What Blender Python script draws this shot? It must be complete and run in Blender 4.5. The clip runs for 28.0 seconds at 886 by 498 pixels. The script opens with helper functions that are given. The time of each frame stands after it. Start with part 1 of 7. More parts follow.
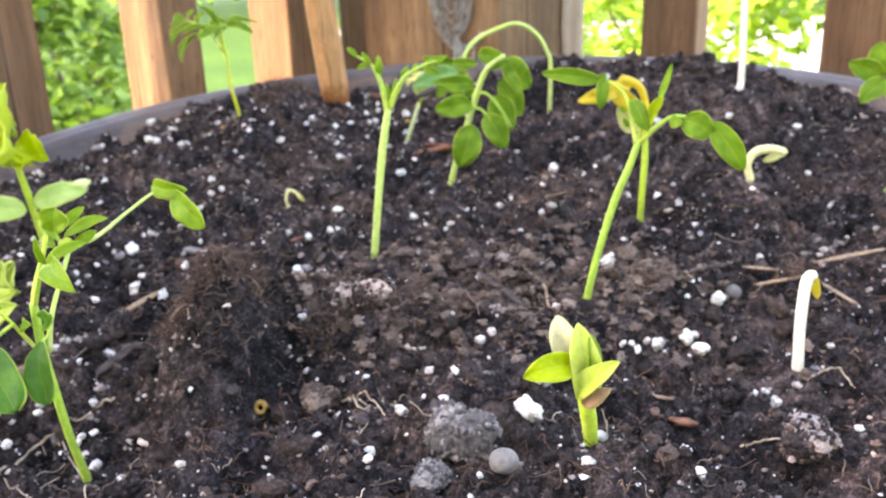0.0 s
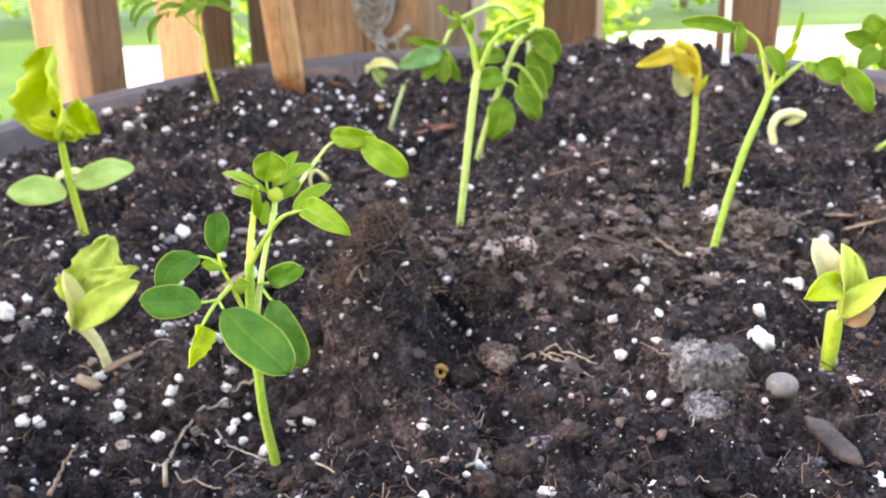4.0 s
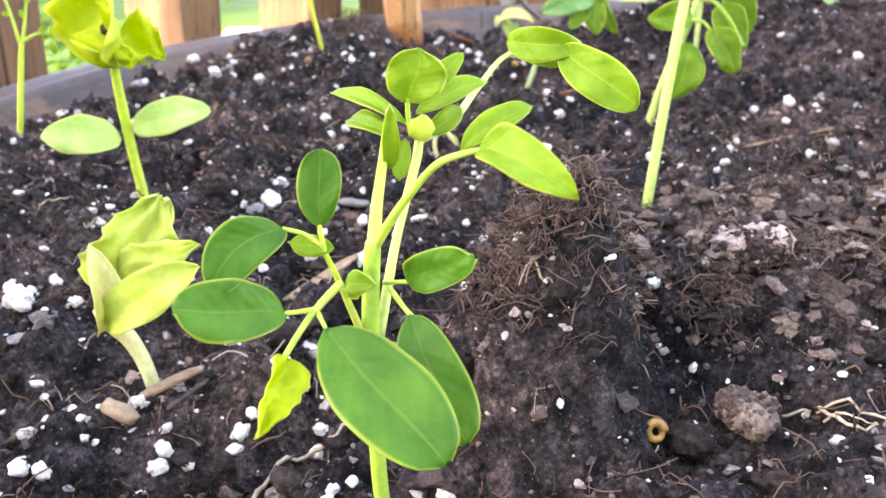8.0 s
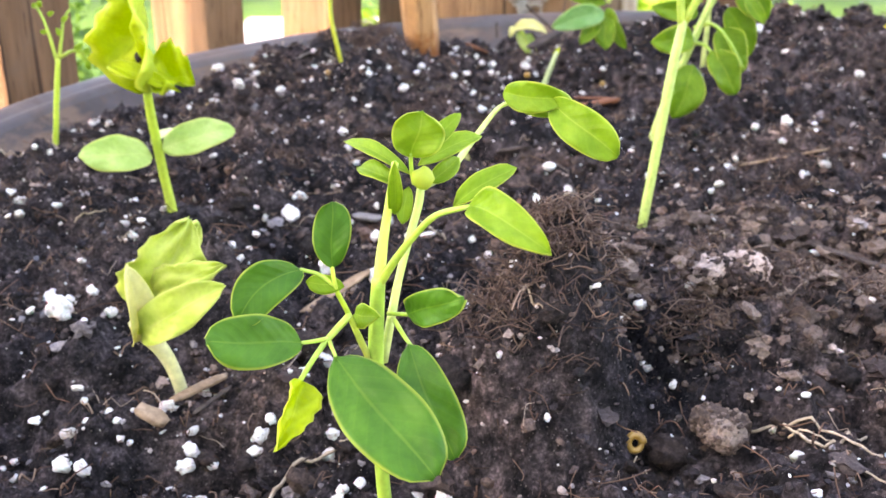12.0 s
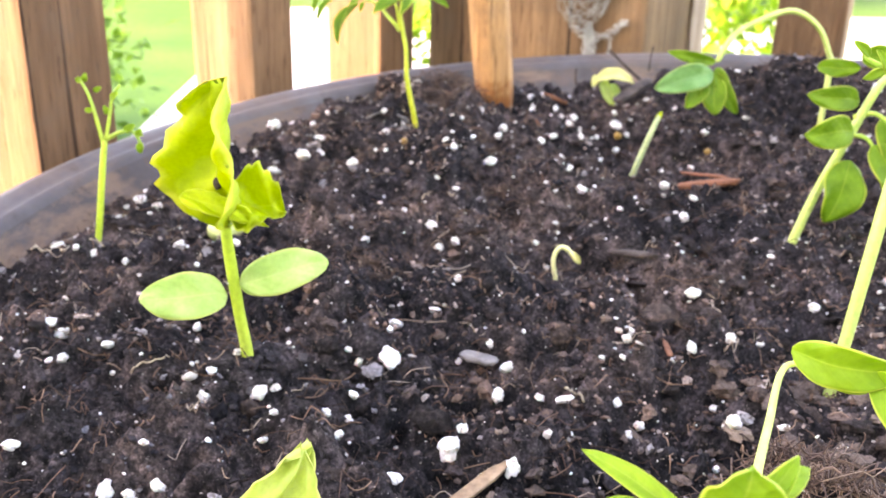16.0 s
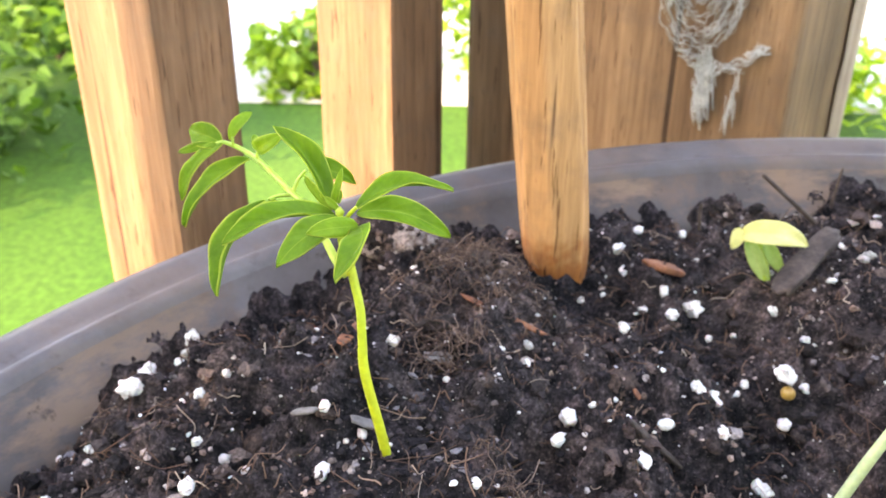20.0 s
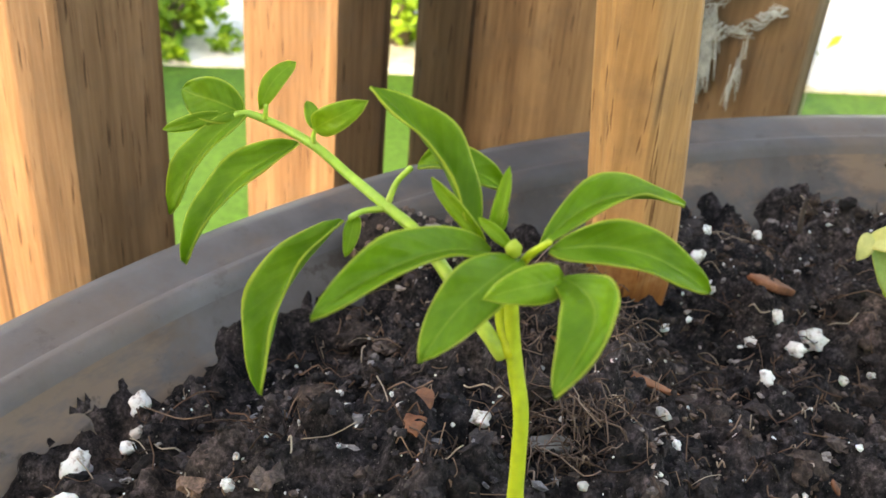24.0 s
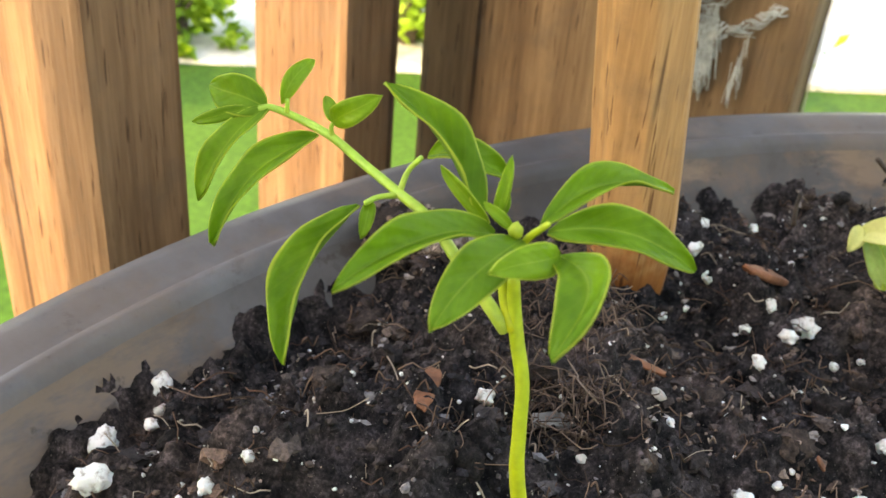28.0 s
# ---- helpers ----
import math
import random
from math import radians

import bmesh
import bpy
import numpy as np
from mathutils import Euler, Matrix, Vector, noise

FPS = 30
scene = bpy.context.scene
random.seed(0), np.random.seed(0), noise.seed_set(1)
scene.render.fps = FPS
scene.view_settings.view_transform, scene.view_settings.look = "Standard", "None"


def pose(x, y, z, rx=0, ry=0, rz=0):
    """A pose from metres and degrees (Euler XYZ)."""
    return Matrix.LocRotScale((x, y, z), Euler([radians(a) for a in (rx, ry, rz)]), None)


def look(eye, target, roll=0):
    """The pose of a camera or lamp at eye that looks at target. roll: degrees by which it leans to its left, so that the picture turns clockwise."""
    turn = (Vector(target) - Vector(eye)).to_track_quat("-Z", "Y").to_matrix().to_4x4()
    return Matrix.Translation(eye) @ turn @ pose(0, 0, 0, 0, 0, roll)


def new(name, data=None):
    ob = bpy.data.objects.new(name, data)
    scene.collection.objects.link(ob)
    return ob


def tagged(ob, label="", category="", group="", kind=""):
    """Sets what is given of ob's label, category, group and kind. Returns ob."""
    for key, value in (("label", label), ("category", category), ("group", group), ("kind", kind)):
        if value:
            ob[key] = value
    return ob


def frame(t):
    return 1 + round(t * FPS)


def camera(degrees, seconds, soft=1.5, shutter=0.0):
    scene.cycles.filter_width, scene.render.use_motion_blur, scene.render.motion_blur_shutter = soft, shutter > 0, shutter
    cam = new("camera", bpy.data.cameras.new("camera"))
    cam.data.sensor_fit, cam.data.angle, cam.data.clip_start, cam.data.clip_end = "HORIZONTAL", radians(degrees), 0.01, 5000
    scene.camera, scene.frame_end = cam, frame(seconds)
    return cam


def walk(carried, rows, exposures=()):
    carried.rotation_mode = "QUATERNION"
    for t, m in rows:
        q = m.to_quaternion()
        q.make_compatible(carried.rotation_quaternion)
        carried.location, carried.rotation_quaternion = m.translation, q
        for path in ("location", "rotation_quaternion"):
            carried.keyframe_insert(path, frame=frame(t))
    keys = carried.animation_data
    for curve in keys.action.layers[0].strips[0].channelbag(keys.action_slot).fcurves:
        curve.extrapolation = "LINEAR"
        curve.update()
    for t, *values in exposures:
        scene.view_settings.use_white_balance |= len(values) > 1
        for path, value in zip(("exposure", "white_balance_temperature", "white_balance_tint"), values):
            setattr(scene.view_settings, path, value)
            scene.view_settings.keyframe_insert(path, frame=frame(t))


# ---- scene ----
cam = camera(51.9, 28.0)
METRES, EYE, TILT, LEAN, TURN = 0.7, 0.42, -20.0, 1.6, 0.0
ROWS = [
    (0.0, 0.0, 0.0, 0.0, 0.0, 0.0, -0.0),
    (0.5, -0.0063, -0.0096, -0.0003, 0.29, -0.0, -0.21),
    (1.0, -0.0162, -0.0056, -0.0021, 0.36, -0.01, -0.21),
    (1.5, -0.0721, 0.0263, -0.008, -0.46, -0.11, -0.3),
    (2.0, -0.1165, 0.0359, -0.009, -8.27, 0.03, 1.36),
    (2.5, -0.1268, 0.0339, -0.0123, -11.51, 0.06, 2.16),
    (4.5, -0.1271, 0.0238, -0.0208, -11.97, 1.04, 3.1),
    (5.0, -0.1306, 0.0238, -0.0219, -12.04, 1.14, 2.95),
    (5.5, -0.1452, 0.0507, -0.0217, -12.14, 1.14, 2.79),
    (6.0, -0.1601, 0.0917, -0.0166, -10.07, 1.1, 2.45),
    (6.5, -0.1541, 0.1228, -0.021, -8.29, 1.01, 1.87),
    (7.0, -0.143, 0.1329, -0.0186, -7.39, 0.63, 0.8),
    (7.5, -0.1361, 0.1398, -0.0205, -6.79, 0.33, 0.46),
    (8.0, -0.1315, 0.1396, -0.0187, -6.24, 0.23, 0.46),
    (8.5, -0.1363, 0.1494, -0.0192, -6.02, -0.08, 0.39),
    (9.0, -0.1328, 0.1539, -0.0161, -5.83, -0.31, 0.24),
    (9.5, -0.1324, 0.1505, -0.0104, -5.54, -0.56, 0.1),
    (10.0, -0.1337, 0.1413, -0.009, -5.47, -0.66, -0.05),
    (10.5, -0.1339, 0.132, -0.0093, -5.52, -0.77, -0.23),
    (11.0, -0.1276, 0.1179, -0.0104, -5.27, -0.6, -0.32),
    (11.5, -0.1306, 0.1174, -0.0104, -5.01, -0.45, -0.35),
    (13.5, -0.1264, 0.136, -0.0112, -5.62, -0.1, -0.52),
    (14.0, -0.1347, 0.1436, -0.0112, -5.03, -0.24, -0.54),
    (14.5, -0.1483, 0.1484, -0.0115, -4.94, -0.22, -0.56),
    (15.0, -0.1601, 0.151, -0.006, -4.67, -0.1, -0.63),
    (15.5, -0.1591, 0.1641, 0.0075, -4.76, -0.21, -0.82),
    (16.0, -0.1619, 0.1826, 0.0376, -4.36, -0.87, -1.61),
    (16.5, -0.1447, 0.2188, 0.0636, -0.56, -3.56, -6.83),
    (17.0, -0.1602, 0.2412, 0.075, 5.12, -7.1, -9.5),
    (17.5, -0.1946, 0.2795, 0.0935, 5.23, -8.82, -8.62),
    (18.0, -0.1716, 0.3168, 0.1232, 3.67, -9.21, -5.96),
    (18.5, -0.1286, 0.3331, 0.1603, 2.25, -9.17, -3.16),
    (19.0, -0.1052, 0.3345, 0.1631, 1.3, -8.19, -2.58),
    (19.5, -0.1172, 0.3834, 0.1594, 0.51, -7.81, -2.14),
    (20.0, -0.1326, 0.427, 0.1705, -0.31, -7.72, -2.23),
    (20.5, -0.1368, 0.4533, 0.1676, -1.95, -7.79, -2.68),
    (21.0, -0.1553, 0.4787, 0.1657, -3.62, -8.21, -3.36),
    (21.5, -0.1687, 0.5197, 0.1597, -5.88, -8.49, -4.13),
    (23.5, -0.179, 0.5215, 0.1674, -8.88, -9.27, -3.3),
    (24.0, -0.1783, 0.5199, 0.1678, -8.95, -9.29, -3.33),
    (24.5, -0.1781, 0.5196, 0.1687, -9.04, -9.35, -3.39),
    (25.0, -0.1805, 0.5174, 0.1668, -9.15, -9.58, -3.44),
    (25.5, -0.1778, 0.5182, 0.1663, -9.24, -9.65, -3.51),
    (26.0, -0.1776, 0.5164, 0.1665, -9.15, -9.67, -3.41),
    (26.5, -0.1823, 0.5114, 0.1699, -9.06, -9.59, -3.36),
    (27.0, -0.1799, 0.5113, 0.1677, -8.86, -9.56, -3.42),
    (27.5, -0.1822, 0.5098, 0.1651, -8.7, -9.45, -3.48),
    (28.0, -0.1802, 0.5096, 0.1673, -8.56, -9.41, -3.45),
]
cam.data.dof.use_dof, cam.data.dof.focus_distance, cam.data.dof.aperture_fstop = True, 0.112, 60.0
walk_rows = [(t, pose(0, 0, EYE, TILT, LEAN, TURN) @ pose(METRES * x, METRES * y, METRES * z, 90 + pitch, roll, yaw)) for t, x, y, z, yaw, pitch, roll in ROWS]
EXPOSURES = ((0.0, 4.07, 9000, 27), (1.0, 4.09, 9000, 27), (2.0, 4.02, 9000, 27), (5.0, 4.05, 9000, 27), (6.0, 4.25, 8900, 29), (7.0, 4.62, 8800, 31), (8.0, 4.52, 8900, 30), (9.0, 4.32, 9000, 31),
             (10.0, 4.30, 9000, 31), (11.0, 4.24, 9000, 29), (14.0, 4.44, 9000, 31), (15.0, 4.37, 9100, 31), (16.0, 4.50, 9600, 30), (17.0, 4.80, 9800, 30), (18.0, 4.60, 10000, 30), (18.5, 4.15, 9600, 27),
             (19.0, 3.92, 9300, 25), (20.0, 4.33, 9300, 25), (21.5, 4.15, 9400, 23), (24.0, 3.66, 10400, 14), (25.0, 3.78, 10000, 12), (26.0, 3.61, 10600, 14), (28.0, 3.70, 10600, 14))
walk(cam, walk_rows, EXPOSURES)

# ---- world and sun ----
SUN_DIR = Vector((-0.8, -0.6, 0.62)).normalized()      # towards the sun, from behind and to the side
world = bpy.data.worlds.new("world")
scene.world = world
world.use_nodes = True
wn = world.node_tree.nodes
sky = wn.new("ShaderNodeTexSky")
sky.sky_type = "NISHITA"
sky.sun_disc = False
sky.sun_elevation = math.asin(SUN_DIR.z)
sky.sun_rotation = math.atan2(SUN_DIR.x, SUN_DIR.y)
wn["Background"].inputs["Strength"].default_value = 0.15
world.node_tree.links.new(sky.outputs[0], wn["Background"].inputs["Color"])
sun = new("sun", bpy.data.lights.new("sun", "SUN"))
sun.data.energy, sun.data.angle, sun.data.color = 0.72, radians(0.5), (1.0, 0.86, 0.66)
sun.matrix_basis = look(SUN_DIR * 20, (0, 0, 0))

# ---- helpers ----
def thing(name, at, label, category, group=""):
    """An empty at the foot of a thing; parts give their places in the world and are moved under it."""
    ob = new(name)
    ob.empty_display_size = 0.01
    ob.matrix_basis = Matrix.Translation(at)
    return tagged(ob, label, category, group)


def under(ob, parent):
    """Puts a mesh, whose vertices are in world metres, under a thing at its foot."""
    ob.parent = parent
    ob.matrix_parent_inverse = parent.matrix_basis.inverted() if parent.parent is None else Matrix()
    return ob


def from_arrays(name, verts, faces, material, smooth=True, uv=None):
    me = bpy.data.meshes.new(name)
    me.from_pydata([tuple(v) for v in verts], [], [tuple(f) for f in faces])
    if smooth:
        me.polygons.foreach_set("use_smooth", [True] * len(me.polygons))
    if uv is not None:
        layer = me.uv_layers.new(name="uv")
        idx = np.zeros(len(me.loops), dtype=np.int32)
        me.loops.foreach_get("vertex_index", idx)
        layer.data.foreach_set("uv", np.asarray(uv, dtype=np.float32)[idx].ravel())
    if material:
        me.materials.append(material)
    me.update()
    return me


def glide(points, n):
    """A smooth line through the points (Catmull-Rom)."""
    p = [np.array(q, float) for q in points]
    p = [2 * p[0] - p[1]] + p + [2 * p[-1] - p[-2]]
    out = []
    for i in range(1, len(p) - 2):
        for k in range(n):
            u = k / n
            a, b, c, d = p[i - 1], p[i], p[i + 1], p[i + 2]
            out.append(0.5 * (2 * b + (c - a) * u + (2 * a - 5 * b + 4 * c - d) * u * u + (3 * b - a - 3 * c + d) * u ** 3))
    out.append(p[-2])
    return out


def tube_arrays(line, radii, sides=10):
    line = np.array(line)
    tang = np.gradient(line, axis=0)
    tang /= np.linalg.norm(tang, axis=1)[:, None] + 1e-12
    ref = np.array([1.0, 0.0, 0.0]) if abs(tang[0][0]) < 0.8 else np.array([0.0, 1.0, 0.0])
    verts, faces, uv = [], [], []
    for i, (c, t, r) in enumerate(zip(line, tang, radii)):
        a = ref - t * (ref @ t)
        a /= np.linalg.norm(a) + 1e-12
        ref = a
        b = np.cross(t, a)
        for k in range(sides):
            th = 2 * math.pi * k / sides
            verts.append(c + r * (math.cos(th) * a + math.sin(th) * b))
            uv.append((i / (len(line) - 1), k / sides))
    for i in range(len(line) - 1):
        for k in range(sides):
            k2 = (k + 1) % sides
            faces.append((i * sides + k, i * sides + k2, (i + 1) * sides + k2, (i + 1) * sides + k))
    n = len(verts)
    verts += [line[0] - tang[0] * radii[0] * 0.3, line[-1] + tang[-1] * radii[-1] * 0.6]
    uv += [(0, 0), (1, 0)]
    last = (len(line) - 1) * sides
    for k in range(sides):
        k2 = (k + 1) % sides
        faces.append((n, k2, k))
        faces.append((n + 1, last + k, last + k2))
    return verts, faces, uv


def stem(name, points, r0, r1, material, plant, label=""):
    line = glide(points, 5)
    n = len(line)
    swell = [1 + 0.05 * math.sin(9.0 * i / n + 40 * r0 * i) for i in range(n)]
    radii = [(r0 + (r1 - r0) * i / (n - 1)) * swell[i] for i in range(n)]
    v, f, uv = tube_arrays(line, radii, 10)
    ob = under(new(name, from_arrays(name, v, f, material, True, uv)), plant)
    if label:
        ob["label"] = label
    return ob


OUTLINES = {
    "ovate": lambda u: math.sin(math.pi * u ** 0.86) ** 0.58,
    "oval": lambda u: math.sin(math.pi * u ** 0.75) ** 0.6,
    "blunt": lambda u: math.sin(math.pi * u ** 0.90) ** 0.46,
    "elliptic": lambda u: 1.95 * u ** 0.58 * (1 - u) ** 0.42,
    "toothed": lambda u: min(1.0, u / 0.30) ** 0.55 * (1 - u ** 2.4) ** 0.85,
    "ruffled": lambda u: math.sin(math.pi * u ** 0.62) ** 0.5,
    "jagged": lambda u: math.sin(math.pi * u ** 0.62) ** 0.7,
}


def leaf(name, base, tip, width, normal, fold, bend, shape, material, plant, label="", arc=0.0):
    """A leaf blade with a fold along its middle, a bent length, a wavy edge and a thickness."""
    base, tip, nrm = np.array(base), np.array(tip), np.array(normal)
    ax = tip - base
    length = np.linalg.norm(ax)
    ax /= length
    nrm = nrm - ax * (nrm @ ax)
    nrm /= np.linalg.norm(nrm)
    side = np.cross(nrm, ax)
    rnd = random.Random(int(1e6 * abs(base[0] + 3 * tip[2] + width)))
    nu, nv = (20, 10) if width > 0.004 else (9, 4)
    ph, ph2 = rnd.uniform(0, 6), rnd.uniform(0, 6)
    lift = 1.0 / math.sqrt(1 + fold * fold)
    top, uv = [], []
    for i in range(nu + 1):
        u = i / nu
        w = 0.5 * width * OUTLINES[shape](min(max(u, 0.002), 0.998))
        if shape in ("jagged", "toothed"):
            w *= 1 + 0.10 * math.sin(u * 34 + ph) * (0.3 + u)
        if shape == "ruffled":
            w *= 1 + 0.13 * math.sin(u * 17 + ph) * u + 0.06 * math.sin(u * 41 + ph2)
        sway = 0.05 * width * math.sin(3 * u + ph)
        for j in range(nv + 1):
            v = 2 * j / nv - 1
            edge = 0.07 * width * math.sin(7 * u + ph2 + (1.6 if v > 0 else 0)) * v * v
            h = fold * w * (abs(v) ** 1.2) * lift - bend * length * (2 * u - 1) ** 2 + bend * length + edge
            h -= 0.02 * width * max(0, 1 - abs(v) * 4)
            h += width * (0.035 * math.sin(9 * u + 4 * v + ph) + 0.02 * math.sin(17 * u - 7 * v + ph2)) * min(1.0, 4 * u) * (abs(v) + 0.25)
            if shape in ("jagged", "toothed"):
                h += 0.06 * width * math.sin(11 * u + 5 * v + ph)
            if shape == "ruffled":
                h += width * (0.09 * math.sin(13 * u + 6 * v + ph) * u + 0.07 * math.sin(9 * v + 5 * u + ph2))
            p = base + ax * (u * length) + side * (v * w * lift + (sway + arc * length) * math.sin(math.pi * u)) + nrm * h
            top.append(p)
            uv.append((u, 0.5 + 0.5 * v))
    # the bend starts and ends at the two given points
    thick = 0.00022 + 0.012 * width
    n = len(top)
    verts = top + [p - nrm * thick for p in top]
    uv = uv + uv
    faces = []
    for i in range(nu):
        for j in range(nv):
            a = i * (nv + 1) + j
            q = (a, a + 1, a + nv + 2, a + nv + 1)
            faces.append(q[::-1])
            faces.append(tuple(n + k for k in q))
    rim = [j for j in range(nv + 1)] + [i * (nv + 1) + nv for i in range(1, nu + 1)] + [nu * (nv + 1) + j for j in range(nv - 1, -1, -1)] + [i * (nv + 1) for i in range(nu - 1, 0, -1)]
    for k in range(len(rim)):
        a, b = rim[k], rim[(k + 1) % len(rim)]
        faces.append((a, b, n + b, n + a))
    me = from_arrays(name, verts, faces, material, True, uv)
    me.materials.append(UNDERSIDE[material.name])
    me.polygons.foreach_set("material_index", [1 if min(f) >= n else 0 for f in faces])
    return labelled(under(new(name, me), plant), label)


def labelled(ob, label):
    if label:
        ob["label"] = label
    return ob


def lump(centre, radius, seed=0, squash=(1, 1, 1), rough=0.25, sub=2):
    bm = bmesh.new()
    bmesh.ops.create_icosphere(bm, subdivisions=sub, radius=1)
    off = Vector((seed * 3.7, seed * 1.3, seed * 7.1))
    for v in bm.verts:
        d = v.co.normalized()
        k = 1 + rough * noise.noise(d * 1.6 + off) * 1.6 + rough * 0.5 * noise.noise(d * 4 + off)
        v.co = Vector((d.x * squash[0], d.y * squash[1], d.z * squash[2])) * (radius * k) + Vector(centre)
    for f in bm.faces:
        f.smooth = True
    return bm


def bud(name, centre, radius, material, plant):
    bm = lump(centre, radius, radius * 9000, (1, 1, 1.2), 0.2)
    me = bpy.data.meshes.new(name)
    bm.to_mesh(me)
    bm.free()
    me.materials.append(material)
    return under(new(name, me), plant)


def mesh_part(name, bm, material, parent=None, label=""):
    me = bpy.data.meshes.new(name)
    bm.to_mesh(me)
    bm.free()
    me.materials.append(material)
    ob = new(name, me)
    if parent is not None:
        under(ob, parent)
    if label:
        ob["label"] = label
    return ob


# ---- materials ----
def material(name, rough=0.6, spec=0.5):
    m = bpy.data.materials.new(name)
    m.use_nodes = True
    b = m.node_tree.nodes["Principled BSDF"]
    b.inputs["Roughness"].default_value = rough
    b.inputs["Specular IOR Level"].default_value = spec
    return m, m.node_tree.nodes, m.node_tree.links, b


def ramp(n, l, src, stops):
    r = n.new("ShaderNodeValToRGB")
    while len(r.color_ramp.elements) < len(stops):
        r.color_ramp.elements.new(0.5)
    for e, (p, c) in zip(r.color_ramp.elements, stops):
        e.position, e.color = p, (*c, 1)
    l.new(src, r.inputs[0])
    return r.outputs[0]


def noise_tex(n, l, scale, detail=4, rough=0.55, vec=None, kind="Object"):
    t = n.new("ShaderNodeTexNoise")
    t.inputs["Scale"].default_value, t.inputs["Detail"].default_value, t.inputs["Roughness"].default_value = scale, detail, rough
    if vec is None:
        c = n.new("ShaderNodeTexCoord")
        vec = c.outputs[kind]
    l.new(vec, t.inputs["Vector"])
    return t.outputs["Fac"]


def bump(n, l, b, height, strength=0.4, distance=0.001):
    k = n.new("ShaderNodeBump")
    k.inputs["Strength"].default_value, k.inputs["Distance"].default_value = strength, distance
    l.new(height, k.inputs["Height"])
    l.new(k.outputs[0], b.inputs["Normal"])


def mix_rgb(n, l, fac, a, b, how="MIX"):
    m = n.new("ShaderNodeMix")
    m.data_type, m.blend_type = "RGBA", how
    for sock, val in ((m.inputs[0], fac), (m.inputs[6], a), (m.inputs[7], b)):
        if isinstance(val, (int, float)):
            sock.default_value = val
        elif isinstance(val, tuple):
            sock.default_value = (*val, 1)
        else:
            l.new(val, sock)
    return m.outputs[2]


def leaf_material(name, dark, light, rib, through_light=0.45, rough=0.42):
    """A leaf: blotched green, a paler midrib and side veins, light shining through the blade."""
    m, n, l, b = material(name, rough, 0.22)
    uvn = n.new("ShaderNodeUVMap")
    sep = n.new("ShaderNodeSeparateXYZ")
    l.new(uvn.outputs[0], sep.inputs[0])
    col = ramp(n, l, noise_tex(n, l, 160, 3), [(0.35, dark), (0.68, light)])
    fine = ramp(n, l, noise_tex(n, l, 1400, 2), [(0.3, (0.93, 0.93, 0.93)), (0.7, (1.05, 1.05, 1.05))])
    col = mix_rgb(n, l, 1.0, col, fine, "MULTIPLY")
    off = n.new("ShaderNodeMath"); off.operation = "SUBTRACT"; l.new(sep.outputs[1], off.inputs[0]); off.inputs[1].default_value = 0.5
    mid = n.new("ShaderNodeMath"); mid.operation = "ABSOLUTE"; l.new(off.outputs[0], mid.inputs[0])
    ribm = n.new("ShaderNodeMapRange"); l.new(mid.outputs[0], ribm.inputs[0]); ribm.inputs[1].default_value, ribm.inputs[2].default_value, ribm.inputs[3].default_value, ribm.inputs[4].default_value = 0.008, 0.03, 0.30, 0.0
    edge = n.new("ShaderNodeMapRange"); l.new(mid.outputs[0], edge.inputs[0]); edge.inputs[1].default_value, edge.inputs[2].default_value, edge.inputs[3].default_value, edge.inputs[4].default_value = 0.450, 0.485, 0.0, 0.75
    # side veins: slanted lines from the midrib
    va = n.new("ShaderNodeMath"); va.operation = "MULTIPLY_ADD"; l.new(mid.outputs[0], va.inputs[0]); va.inputs[1].default_value = -0.55; l.new(sep.outputs[0], va.inputs[2])
    vb = n.new("ShaderNodeMath"); vb.operation = "MULTIPLY"; l.new(va.outputs[0], vb.inputs[0]); vb.inputs[1].default_value = 48.0
    vs = n.new("ShaderNodeMath"); vs.operation = "SINE"; l.new(vb.outputs[0], vs.inputs[0])
    vr = n.new("ShaderNodeMapRange"); l.new(vs.outputs[0], vr.inputs[0]); vr.inputs[1].default_value, vr.inputs[2].default_value, vr.inputs[3].default_value, vr.inputs[4].default_value = 0.80, 1.0, 0.0, 0.05
    col = mix_rgb(n, l, vr.outputs[0], col, rib)
    col = mix_rgb(n, l, edge.outputs[0], col, tuple(0.6 * v + 0.4 * w for v, w in zip(rib, (0.66, 0.72, 0.14))))
    col = mix_rgb(n, l, ribm.outputs[0], col, rib)
    l.new(col, b.inputs["Base Color"])
    bump(n, l, b, vs.outputs[0], 0.12, 0.0003)
    tr = n.new("ShaderNodeBsdfTranslucent")
    warm = mix_rgb(n, l, 1.0, col, (1.25, 1.15, 0.55), "MULTIPLY")
    l.new(warm, tr.inputs[0])
    mx = n.new("ShaderNodeMixShader")
    mx.inputs[0].default_value = through_light
    l.new(b.outputs[0], mx.inputs[1])
    l.new(tr.outputs[0], mx.inputs[2])
    l.new(mx.outputs[0], n["Material Output"].inputs[0])
    return m


